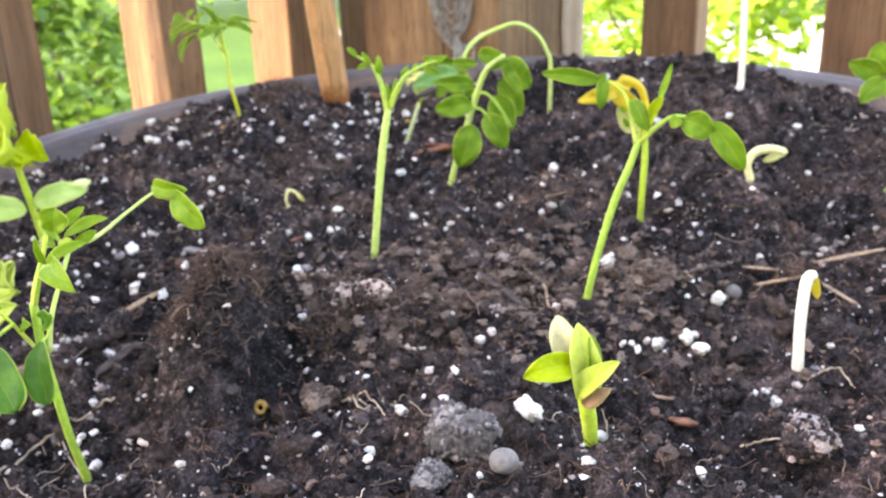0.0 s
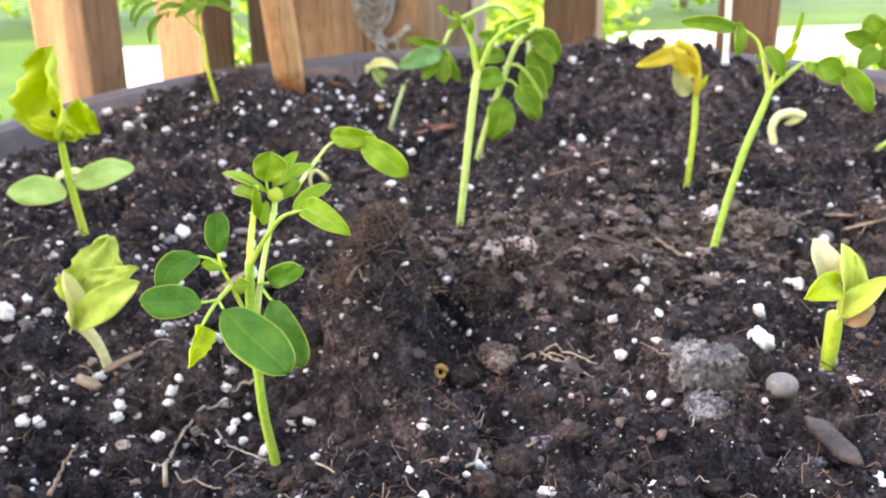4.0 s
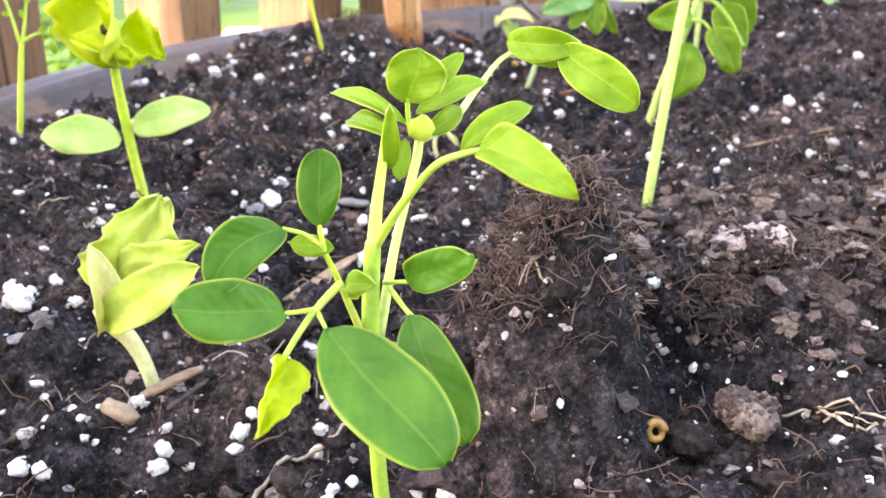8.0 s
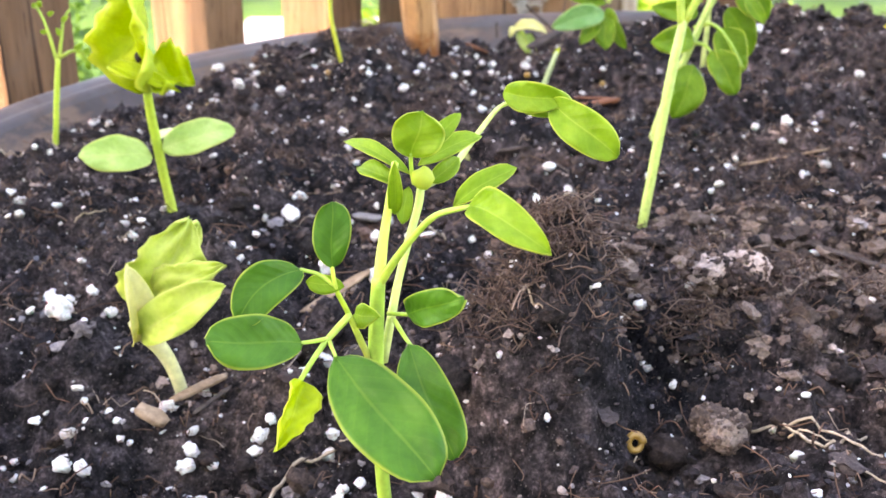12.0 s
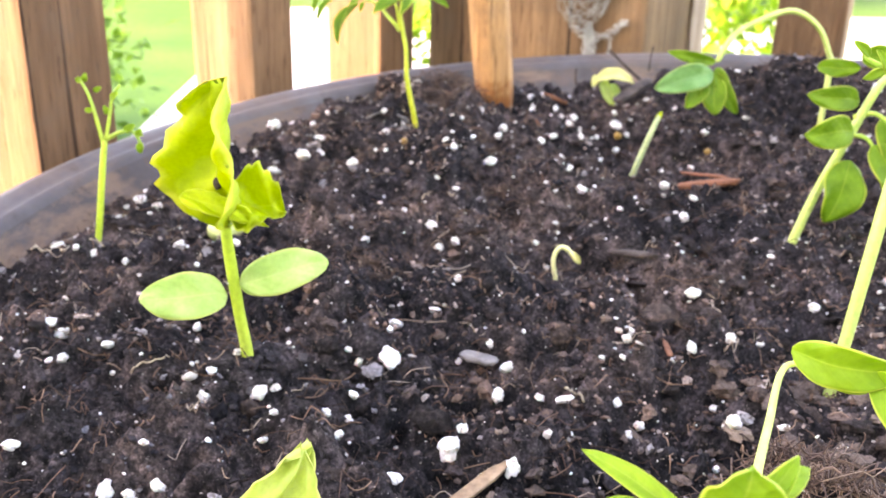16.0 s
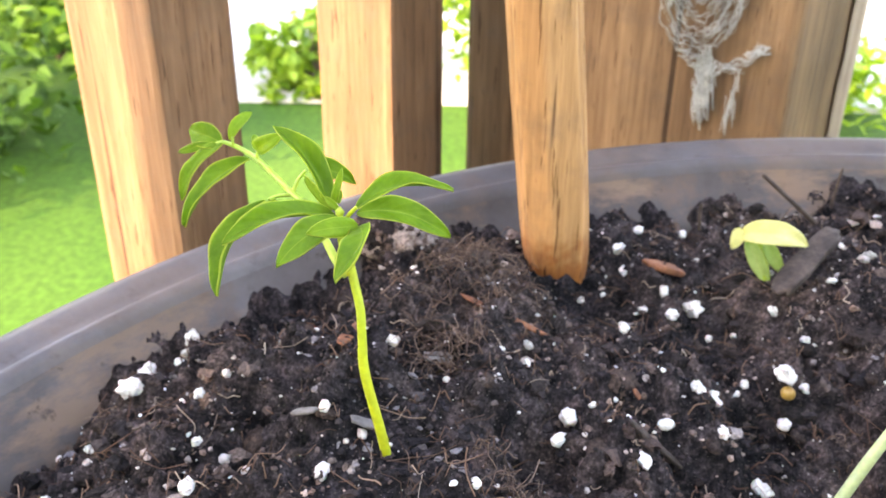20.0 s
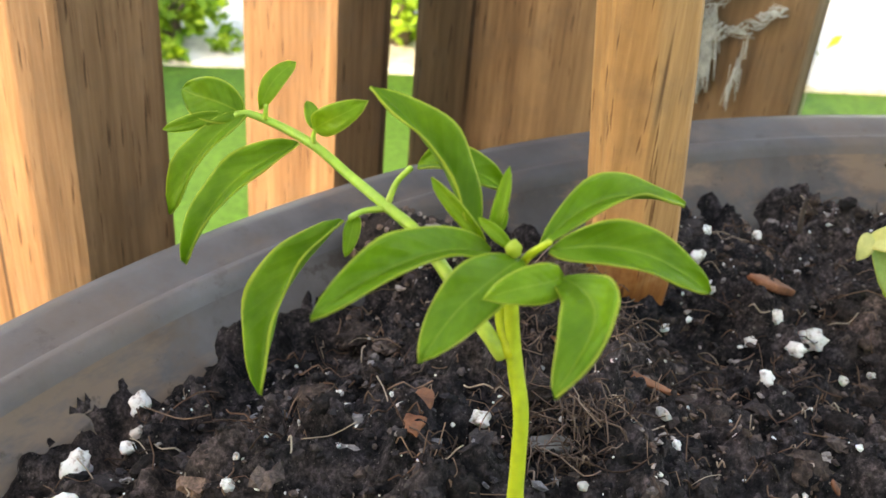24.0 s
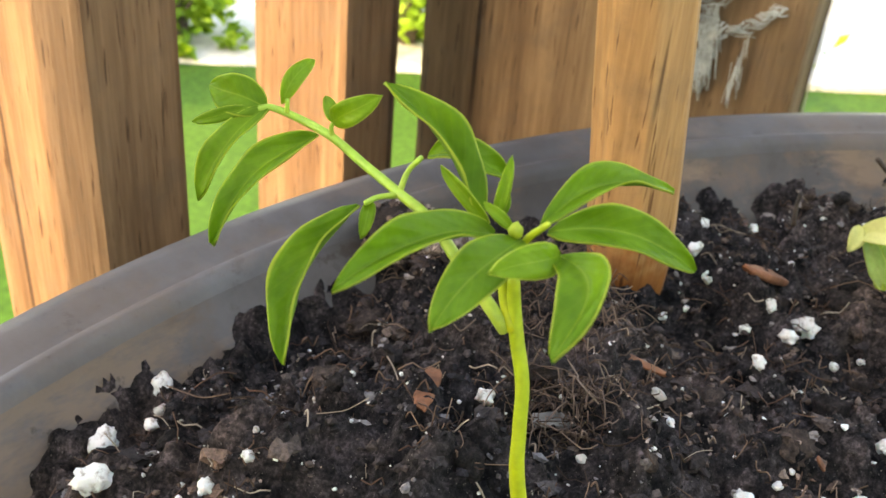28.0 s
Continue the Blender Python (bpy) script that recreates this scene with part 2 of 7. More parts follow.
def stem_material(name, low, high, rough=0.45):
    m, n, l, b = material(name, rough, 0.4)
    uvn = n.new("ShaderNodeUVMap")
    sep = n.new("ShaderNodeSeparateXYZ")
    l.new(uvn.outputs[0], sep.inputs[0])
    base = ramp(n, l, sep.outputs[0], [(0.0, low), (0.55, high)])
    col = mix_rgb(n, l, 1.0, base, ramp(n, l, noise_tex(n, l, 700, 3), [(0.3, (0.8, 0.8, 0.8)), (0.7, (1.12, 1.12, 1.05))]), "MULTIPLY")
    l.new(col, b.inputs["Base Color"])
    b.inputs["Subsurface Weight"].default_value = 0.25
    b.inputs["Subsurface Scale"].default_value = 0.002
    b.inputs["Subsurface Radius"].default_value = (1.0, 1.0, 0.3)
    bump(n, l, b, noise_tex(n, l, 1500, 2), 0.15, 0.0002)
    return m


UNDERSIDE = {}


def leaf_pair(name, dark, light, rib, through_light=0.45):
    """The upper side of a leaf and its paler underside."""
    pale = lambda c: tuple(0.72 * v + 0.28 * w for v, w in zip(c, (0.38, 0.54, 0.16)))
    UNDERSIDE[name] = leaf_material(name + "_underside", pale(dark), pale(light), pale(rib), through_light, 0.55)
    return leaf_material(name, dark, light, rib, through_light)


leaf_green = leaf_pair("leaf_green", (0.033, 0.150, 0.013), (0.066, 0.225, 0.022), (0.18, 0.34, 0.045))
leaf_mid = leaf_pair("leaf_mid", (0.092, 0.225, 0.012), (0.165, 0.335, 0.024), (0.40, 0.52, 0.08))
leaf_young = leaf_pair("leaf_young", (0.150, 0.315, 0.016), (0.245, 0.425, 0.034), (0.42, 0.55, 0.09))
leaf_lime = leaf_pair("leaf_lime", (0.33, 0.46, 0.008), (0.44, 0.56, 0.016), (0.52, 0.62, 0.06), 0.4)
leaf_bluish = leaf_pair("leaf_bluish", (0.14, 0.36, 0.12), (0.22, 0.46, 0.19), (0.35, 0.56, 0.28))
leaf_cotyledon = leaf_pair("leaf_cotyledon", (0.30, 0.50, 0.13), (0.44, 0.60, 0.22), (0.55, 0.62, 0.25), 0.35)
leaf_pale = leaf_pair("leaf_pale", (0.45, 0.50, 0.20), (0.58, 0.60, 0.30), (0.6, 0.6, 0.3), 0.3)
leaf_cream = leaf_pair("leaf_cream", (0.58, 0.60, 0.24), (0.70, 0.68, 0.34), (0.7, 0.68, 0.36), 0.3)
leaf_white = leaf_pair("leaf_white", (0.50, 0.48, 0.32), (0.68, 0.66, 0.50), (0.6, 0.65, 0.35), 0.3)
leaf_curl = leaf_pair("leaf_curl", (0.42, 0.56, 0.08), (0.56, 0.66, 0.17), (0.6, 0.66, 0.25), 0.35)
leaf_brown = leaf_pair("leaf_brown", (0.16, 0.09, 0.045), (0.30, 0.19, 0.10), (0.3, 0.2, 0.1), 0.1)
leaf_yellow = leaf_pair("leaf_yellow", (0.55, 0.45, 0.04), (0.68, 0.58, 0.08), (0.6, 0.55, 0.15))
stem_green = stem_material("stem_green", (0.34, 0.46, 0.07), (0.27, 0.46, 0.07))
stem_lime = stem_material("stem_lime", (0.42, 0.50, 0.12), (0.36, 0.52, 0.06))
stem_olive = stem_material("stem_olive", (0.40, 0.44, 0.025), (0.34, 0.44, 0.035))
stem_pale = stem_material("stem_pale", (0.42, 0.50, 0.20), (0.40, 0.56, 0.16))
stem_cream = stem_material("stem_cream", (0.56, 0.60, 0.40), (0.66, 0.66, 0.34))
stem_white = stem_material("stem_white", (0.70, 0.66, 0.64), (0.74, 0.74, 0.66))
stem_grey = stem_material("stem_grey", (0.42, 0.46, 0.36), (0.40, 0.50, 0.28))

# soil: near-black peat with brown and grey clods
soil_mat, n, l, b = material("potting_soil", 0.95, 0.12)
shift = n.new("ShaderNodeMapping")
shift.inputs["Location"].default_value = (0.031, 0.047, 0.0)
l.new(n.new("ShaderNodeTexCoord").outputs["Object"], shift.inputs["Vector"])
big = ramp(n, l, noise_tex(n, l, 22, 4, 0.55, shift.outputs[0]), [(0.38, (0.016, 0.0160, 0.0195)), (0.52, (0.038, 0.034, 0.037)), (0.68, (0.086, 0.067, 0.062))])
mid_n = ramp(n, l, noise_tex(n, l, 190, 5, 0.65), [(0.36, (0.22, 0.22, 0.24)), (0.5, (1.0, 0.97, 0.97)), (0.64, (2.6, 2.38, 2.34))])
fine_n = ramp(n, l, noise_tex(n, l, 1100, 4, 0.7), [(0.34, (0.35, 0.35, 0.35)), (0.52, (1.0, 1.0, 1.0)), (0.70, (2.45, 2.35, 2.38))])
col = mix_rgb(n, l, 1.0, mix_rgb(n, l, 1.0, big, mid_n, "MULTIPLY"), fine_n, "MULTIPLY")
speck = ramp(n, l, noise_tex(n, l, 2100, 2, 0.5), [(0.68, (0, 0, 0)), (0.74, (1, 1, 1))])
col = mix_rgb(n, l, speck, col, (0.22, 0.20, 0.19))
l.new(col, b.inputs["Base Color"])
bump(n, l, b, noise_tex(n, l, 700, 8, 0.75), 1.0, 0.0022)

crumb_mat, n, l, b = material("soil_crumb", 0.95, 0.15)
geo = n.new("ShaderNodeNewGeometry")
c1 = ramp(n, l, geo.outputs["Random Per Island"], [(0.0, (0.014, 0.013, 0.014)), (0.45, (0.037, 0.032, 0.034)), (0.72, (0.070, 0.057, 0.054)), (0.88, (0.115, 0.092, 0.084)), (0.97, (0.26, 0.245, 0.245))])
col = mix_rgb(n, l, 1.0, c1, ramp(n, l, noise_tex(n, l, 1500, 4, 0.7), [(0.3, (0.5, 0.5, 0.5)), (0.7, (1.7, 1.6, 1.5))]), "MULTIPLY")
col = mix_rgb(n, l, 1.0, col, ramp(n, l, noise_tex(n, l, 24, 4), [(0.38, (0.52, 0.58, 0.70)), (0.52, (0.95, 0.95, 1.0)), (0.66, (1.55, 1.30, 1.18))]), "MULTIPLY")
l.new(col, b.inputs["Base Color"])
bump(n, l, b, noise_tex(n, l, 1800, 4, 0.7), 0.8, 0.0006)

dry_mat, n, l, b = material("dry_crumb", 0.95, 0.15)
geo = n.new("ShaderNodeNewGeometry")
c1 = ramp(n, l, geo.outputs["Random Per Island"], [(0.0, (0.050, 0.040, 0.037)), (0.6, (0.110, 0.085, 0.074)), (1.0, (0.20, 0.165, 0.145))])
l.new(mix_rgb(n, l, 1.0, c1, ramp(n, l, noise_tex(n, l, 1500, 4, 0.7), [(0.3, (0.5, 0.5, 0.5)), (0.7, (1.6, 1.5, 1.45))]), "MULTIPLY"), b.inputs["Base Color"])
bump(n, l, b, noise_tex(n, l, 1800, 4, 0.7), 0.8, 0.0006)

clod_mat, n, l, b = material("soil_clod", 0.95, 0.12)
geo = n.new("ShaderNodeNewGeometry")
c1 = ramp(n, l, geo.outputs["Random Per Island"], [(0.0, (0.020, 0.018, 0.019)), (0.5, (0.038, 0.032, 0.033)), (1.0, (0.085, 0.063, 0.056))])
col = mix_rgb(n, l, 1.0, c1, ramp(n, l, noise_tex(n, l, 800, 5, 0.75), [(0.3, (0.35, 0.35, 0.35)), (0.5, (1.0, 1.0, 1.0)), (0.7, (2.4, 2.2, 2.1))]), "MULTIPLY")
l.new(col, b.inputs["Base Color"])
bump(n, l, b, noise_tex(n, l, 1100, 6, 0.75), 1.0, 0.0015)

fibre_mat, n, l, b = material("peat_fibre", 0.85, 0.3)
geo = n.new("ShaderNodeNewGeometry")
l.new(ramp(n, l, geo.outputs["Random Per Island"], [(0.0, (0.026, 0.017, 0.014)), (0.5, (0.10, 0.054, 0.038)), (0.85, (0.20, 0.125, 0.088)), (1.0, (0.40, 0.33, 0.27))]), b.inputs["Base Color"])
tuft_mat, n, l, b = material("red_peat_fibre", 0.85, 0.3)
geo = n.new("ShaderNodeNewGeometry")
l.new(ramp(n, l, geo.outputs["Random Per Island"], [(0.0, (0.035, 0.019, 0.015)), (0.5, (0.092, 0.060, 0.049)), (0.9, (0.13, 0.086, 0.066)), (1.0, (0.22, 0.16, 0.13))]), b.inputs["Base Color"])

perlite_mat, n, l, b = material("perlite", 0.75, 0.4)
geo = n.new("ShaderNodeNewGeometry")
tone = ramp(n, l, geo.outputs["Random Per Island"], [(0.0, (0.32, 0.30, 0.28)), (0.3, (0.56, 0.55, 0.54)), (1.0, (0.78, 0.78, 0.78))])
dirt = ramp(n, l, noise_tex(n, l, 700, 4, 0.7, geo.outputs["Position"]), [(0.34, (0.42, 0.37, 0.33)), (0.48, (1, 1, 1))])
l.new(mix_rgb(n, l, 1.0, tone, dirt, "MULTIPLY"), b.inputs["Base Color"])
b.inputs["Subsurface Weight"].default_value = 0.15
b.inputs["Subsurface Scale"].default_value = 0.001
bump(n, l, b, noise_tex(n, l, 1300, 4, 0.6, geo.outputs["Position"]), 0.8, 0.0006)


def plain(name, dark, light, scale, rough=0.7, fine=800, spec=0.4, depth=0.0005):
    m, n, l, b = material(name, rough, spec)
    c = ramp(n, l, noise_tex(n, l, scale, 4), [(0.3, dark), (0.7, light)])
    c = mix_rgb(n, l, 1.0, c, ramp(n, l, noise_tex(n, l, fine, 3), [(0.3, (0.75, 0.75, 0.75)), (0.7, (1.15, 1.15, 1.15))]), "MULTIPLY")
    l.new(c, b.inputs["Base Color"])
    bump(n, l, b, noise_tex(n, l, fine, 4, 0.65), 0.5, depth)
    return m


bark_red = plain("red_bark", (0.10, 0.035, 0.018), (0.26, 0.10, 0.05), 220, 0.8)
bark_dark = plain("dark_bark", (0.02, 0.015, 0.013), (0.07, 0.05, 0.042), 200, 0.8)
chip_tan = plain("tan_wood_chip", (0.16, 0.10, 0.06), (0.34, 0.24, 0.16), 260, 0.8)
shell_mat = plain("seed_half", (0.48, 0.60, 0.22), (0.62, 0.70, 0.32), 200, 0.45)
crust_mat, n, l, b = material("grey_crust", 0.9, 0.2)
geo = n.new("ShaderNodeNewGeometry")
c1 = ramp(n, l, geo.outputs["Random Per Island"], [(0.0, (0.055, 0.053, 0.055)), (0.5, (0.125, 0.118, 0.120)), (1.0, (0.26, 0.25, 0.252))])
l.new(mix_rgb(n, l, 1.0, c1, ramp(n, l, noise_tex(n, l, 1400, 4, 0.7), [(0.3, (0.5, 0.5, 0.5)), (0.7, (1.5, 1.48, 1.46))]), "MULTIPLY"), b.inputs["Base Color"])
bump(n, l, b, noise_tex(n, l, 1800, 4, 0.7), 0.8, 0.0006)
root_mat = plain("pale_root", (0.26, 0.20, 0.14), (0.50, 0.42, 0.32), 260, 0.7)
bead_mat = plain("amber_bead", (0.26, 0.14, 0.03), (0.40, 0.24, 0.06), 300, 0.35, 900, 0.5, 0.0001)
pebble_mat = plain("grey_pebble", (0.09, 0.085, 0.085), (0.21, 0.20, 0.20), 160, 0.7)


def wood_material(name, dark, light, streak, rough=0.7):
    """Weathered softwood with its grain along z."""
    m, n, l, b = material(name, rough, 0.3)
    co = n.new("ShaderNodeTexCoord")
    mp = n.new("ShaderNodeMapping")
    mp.inputs["Scale"].default_value = (1, 1, 0.06)
    l.new(co.outputs["Object"], mp.inputs["Vector"])
    g1 = noise_tex(n, l, 90, 5, 0.6, mp.outputs[0])
    g2 = noise_tex(n, l, 520, 4, 0.6, mp.outputs[0])
    g3 = noise_tex(n, l, 9, 3)
    c = ramp(n, l, g1, [(0.28, dark), (0.66, light)])
    c = mix_rgb(n, l, 1.0, c, ramp(n, l, g2, [(0.3, (0.72, 0.68, 0.64)), (0.65, (1.1, 1.1, 1.1))]), "MULTIPLY")
    c = mix_rgb(n, l, 1.0, c, ramp(n, l, g3, [(0.35, streak), (0.6, (1.05, 1.05, 1.05))]), "MULTIPLY")
    mp2 = n.new("ShaderNodeMapping")
    mp2.inputs["Scale"].default_value = (1, 1, 0.012)
    l.new(co.outputs["Object"], mp2.inputs["Vector"])
    crack = ramp(n, l, noise_tex(n, l, 210, 2, 0.5, mp2.outputs[0]), [(0.325, (0.28, 0.24, 0.22)), (0.355, (1, 1, 1))])
    c = mix_rgb(n, l, 1.0, c, crack, "MULTIPLY")
    # short drying checks and grey mildew
    mp3 = n.new("ShaderNodeMapping")
    mp3.inputs["Scale"].default_value = (1, 1, 0.07)
    l.new(co.outputs["Object"], mp3.inputs["Vector"])
    check = ramp(n, l, noise_tex(n, l, 900, 2, 0.5, mp3.outputs[0]), [(0.30, (0.35, 0.28, 0.24)), (0.36, (1, 1, 1))])
    c = mix_rgb(n, l, 1.0, c, check, "MULTIPLY")
    mould = ramp(n, l, noise_tex(n, l, 60, 6, 0.7), [(0.50, (0, 0, 0)), (0.72, (0.42, 0.42, 0.42))])
    c = mix_rgb(n, l, mould, c, (0.10, 0.075, 0.058))
    l.new(c, b.inputs["Base Color"])
    bump(n, l, b, g2, 0.5, 0.0012)
    return m


baluster_wood = wood_material("baluster_wood", (0.128, 0.069, 0.037), (0.243, 0.141, 0.080), (0.72, 0.70, 0.68))
post_wood = wood_material("post_wood", (0.135, 0.076, 0.040), (0.250, 0.155, 0.086), (0.62, 0.6, 0.58))
pale_wood = wood_material("pale_weathered_wood", (0.24, 0.15, 0.10), (0.48, 0.42, 0.36), (0.8, 0.8, 0.8))
stake_wood = wood_material("stake_wood", (0.30, 0.15, 0.06), (0.52, 0.29, 0.13), (0.75, 0.68, 0.6), 0.6)
# the stake's foot has soaked up water and rust-brown soil: a ragged stain
n, l = stake_wood.node_tree.nodes, stake_wood.node_tree.links
b = n["Principled BSDF"]
dry = b.inputs["Base Color"].links[0].from_socket
sep = n.new("ShaderNodeSeparateXYZ")
l.new(n.new("ShaderNodeTexCoord").outputs["Object"], sep.inputs[0])
rag = n.new("ShaderNodeMath"); rag.operation = "MULTIPLY_ADD"; l.new(noise_tex(n, l, 260, 3), rag.inputs[0]); rag.inputs[1].default_value = 0.022; l.new(sep.outputs[2], rag.inputs[2])
wet = n.new("ShaderNodeMapRange"); l.new(rag.outputs[0], wet.inputs[0]); wet.inputs[1].default_value, wet.inputs[2].default_value, wet.inputs[3].default_value, wet.inputs[4].default_value = 0.336, 0.346, 0.85, 0.0
l.new(mix_rgb(n, l, wet.outputs[0], dry, mix_rgb(n, l, 1.0, dry, (0.60, 0.36, 0.20), "MULTIPLY")), b.inputs["Base Color"])
deck_wood = wood_material("deck_wood", (0.16, 0.10, 0.07), (0.30, 0.20, 0.14), (0.8, 0.8, 0.8))
web_mat = plain("spider_web", (0.26, 0.28, 0.27), (0.50, 0.52, 0.50), 160, 0.9)

def pot_plastic(name, dark, mid, light, stain=0.25):
    m, n, l, b = material(name, 0.55, 0.35)
    pc = ramp(n, l, noise_tex(n, l, 7, 5), [(0.3, dark), (0.55, mid), (0.75, light)])
    pc = mix_rgb(n, l, 1.0, pc, ramp(n, l, noise_tex(n, l, 70, 5, 0.65), [(0.3, (0.75, 0.72, 0.70)), (0.7, (1.15, 1.15, 1.15))]), "MULTIPLY")
    pc = mix_rgb(n, l, ramp(n, l, noise_tex(n, l, 260, 4, 0.7), [(0.62, (0, 0, 0)), (0.75, (0.5, 0.5, 0.5))]), pc, (0.04, 0.03, 0.025))
    # dried soil and water marks
    dirt = ramp(n, l, noise_tex(n, l, 38, 6, 0.68), [(0.52, (0, 0, 0)), (0.64, (stain, stain, stain))])
    pc = mix_rgb(n, l, dirt, pc, (0.105, 0.066, 0.045))
    # long runs of dried splashes and dark crusts of soil
    co = n.new("ShaderNodeTexCoord")
    mp = n.new("ShaderNodeMapping")
    mp.inputs["Scale"].default_value = (1, 1, 3.2)
    l.new(co.outputs["Object"], mp.inputs["Vector"])
    run = ramp(n, l, noise_tex(n, l, 16, 6, 0.7, mp.outputs[0]), [(0.49, (0, 0, 0)), (0.58, (stain, stain, stain))])
    pc = mix_rgb(n, l, run, pc, (0.170, 0.112, 0.076))
    crust = ramp(n, l, noise_tex(n, l, 120, 5, 0.7), [(0.60, (0, 0, 0)), (0.66, (stain, stain, stain))])
    pc = mix_rgb(n, l, crust, pc, (0.035, 0.024, 0.020))
    l.new(pc, b.inputs["Base Color"])
    l.new(ramp(n, l, noise_tex(n, l, 30, 4), [(0.3, (0.46, 0.46, 0.46)), (0.7, (0.72, 0.72, 0.72))]), b.inputs["Roughness"])
    bump(n, l, b, noise_tex(n, l, 500, 4), 0.15, 0.0004)
    return m


pot_mat = pot_plastic("pot_plastic", (0.042, 0.041, 0.045), (0.074, 0.072, 0.078), (0.118, 0.115, 0.123))
pot_inner = pot_plastic("pot_inner_plastic", (0.038, 0.033, 0.034), (0.061, 0.055, 0.057), (0.088, 0.081, 0.085), 0.75)

grass_mat, n, l, b = material("lawn_grass", 0.9, 0.2)
gc = ramp(n, l, noise_tex(n, l, 1.2, 5), [(0.3, (0.024, 0.080, 0.008)), (0.7, (0.053, 0.118, 0.016))])
gc = mix_rgb(n, l, 1.0, gc, ramp(n, l, noise_tex(n, l, 45, 4), [(0.3, (0.6, 0.65, 0.6)), (0.7, (1.3, 1.3, 1.2))]), "MULTIPLY")
l.new(gc, b.inputs["Base Color"])
# foliage for the sunlit shrubs: its colours are lightened to carry the sun
foliage_mat, n, l, b = material("shrub_foliage", 0.6, 0.3)
geo = n.new("ShaderNodeNewGeometry")
fc = ramp(n, l, geo.outputs["Random Per Island"], [(0.0, (0.075, 0.17, 0.014)), (0.6, (0.19, 0.34, 0.036)), (1.0, (0.34, 0.48, 0.07))])
l.new(fc, b.inputs["Base Color"])
tr = n.new("ShaderNodeBsdfTranslucent")
l.new(mix_rgb(n, l, 1.0, fc, (1.3, 1.3, 0.6), "MULTIPLY"), tr.inputs[0])
mx = n.new("ShaderNodeMixShader")
mx.inputs[0].default_value = 0.4
l.new(b.outputs[0], mx.inputs[1])
l.new(tr.outputs[0], mx.inputs[2])
l.new(mx.outputs[0], n["Material Output"].inputs[0])
# the same foliage darkened: shade of the shrubs at one side, in the colour
shaded_foliage, n, l, b = material("shaded_shrub_foliage", 0.6, 0.3)
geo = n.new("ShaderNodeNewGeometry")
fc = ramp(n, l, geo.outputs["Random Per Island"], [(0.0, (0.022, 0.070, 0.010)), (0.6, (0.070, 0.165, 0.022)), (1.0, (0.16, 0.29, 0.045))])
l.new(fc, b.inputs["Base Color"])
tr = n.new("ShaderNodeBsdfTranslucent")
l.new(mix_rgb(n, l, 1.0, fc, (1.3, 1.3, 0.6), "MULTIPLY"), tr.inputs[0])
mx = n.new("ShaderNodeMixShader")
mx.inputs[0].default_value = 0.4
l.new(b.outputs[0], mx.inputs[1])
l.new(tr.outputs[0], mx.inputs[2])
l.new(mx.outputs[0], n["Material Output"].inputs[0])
pave_mat = plain("pale_pavement", (0.42, 0.41, 0.38), (0.54, 0.53, 0.50), 0.8, 0.9, 30, 0.2, 0.004)
trunk_mat = plain("tree_bark", (0.06, 0.045, 0.035), (0.16, 0.12, 0.09), 30, 0.9, 200, 0.2, 0.004)
wall_paint = plain("shade_wall_paint", (0.70, 0.68, 0.64), (0.78, 0.76, 0.72), 6, 0.7, 300)

# ---- the setting: lawn, deck, added shade wall ----
def grid_sheet(name, x0, x1, y0, y1, nx, ny, height, mat):
    xs, ys = np.linspace(x0, x1, nx), np.linspace(y0, y1, ny)
    verts = [(x, y, height(x, y)) for y in ys for x in xs]
    faces = [(j * nx + i, j * nx + i + 1, (j + 1) * nx + i + 1, (j + 1) * nx + i) for j in range(ny - 1) for i in range(nx - 1)]
    return new(name, from_arrays(name, verts, faces, mat))


LAWN_Z = -0.75
ground = grid_sheet("ground", -300, 300, -300, 300, 121, 121, lambda x, y: LAWN_Z + 0.04 * noise.noise(Vector((x * 0.3, y * 0.3, 0))), grass_mat)
tagged(ground, "sunlit green lawn around the raised deck", "lawn", kind="structure")


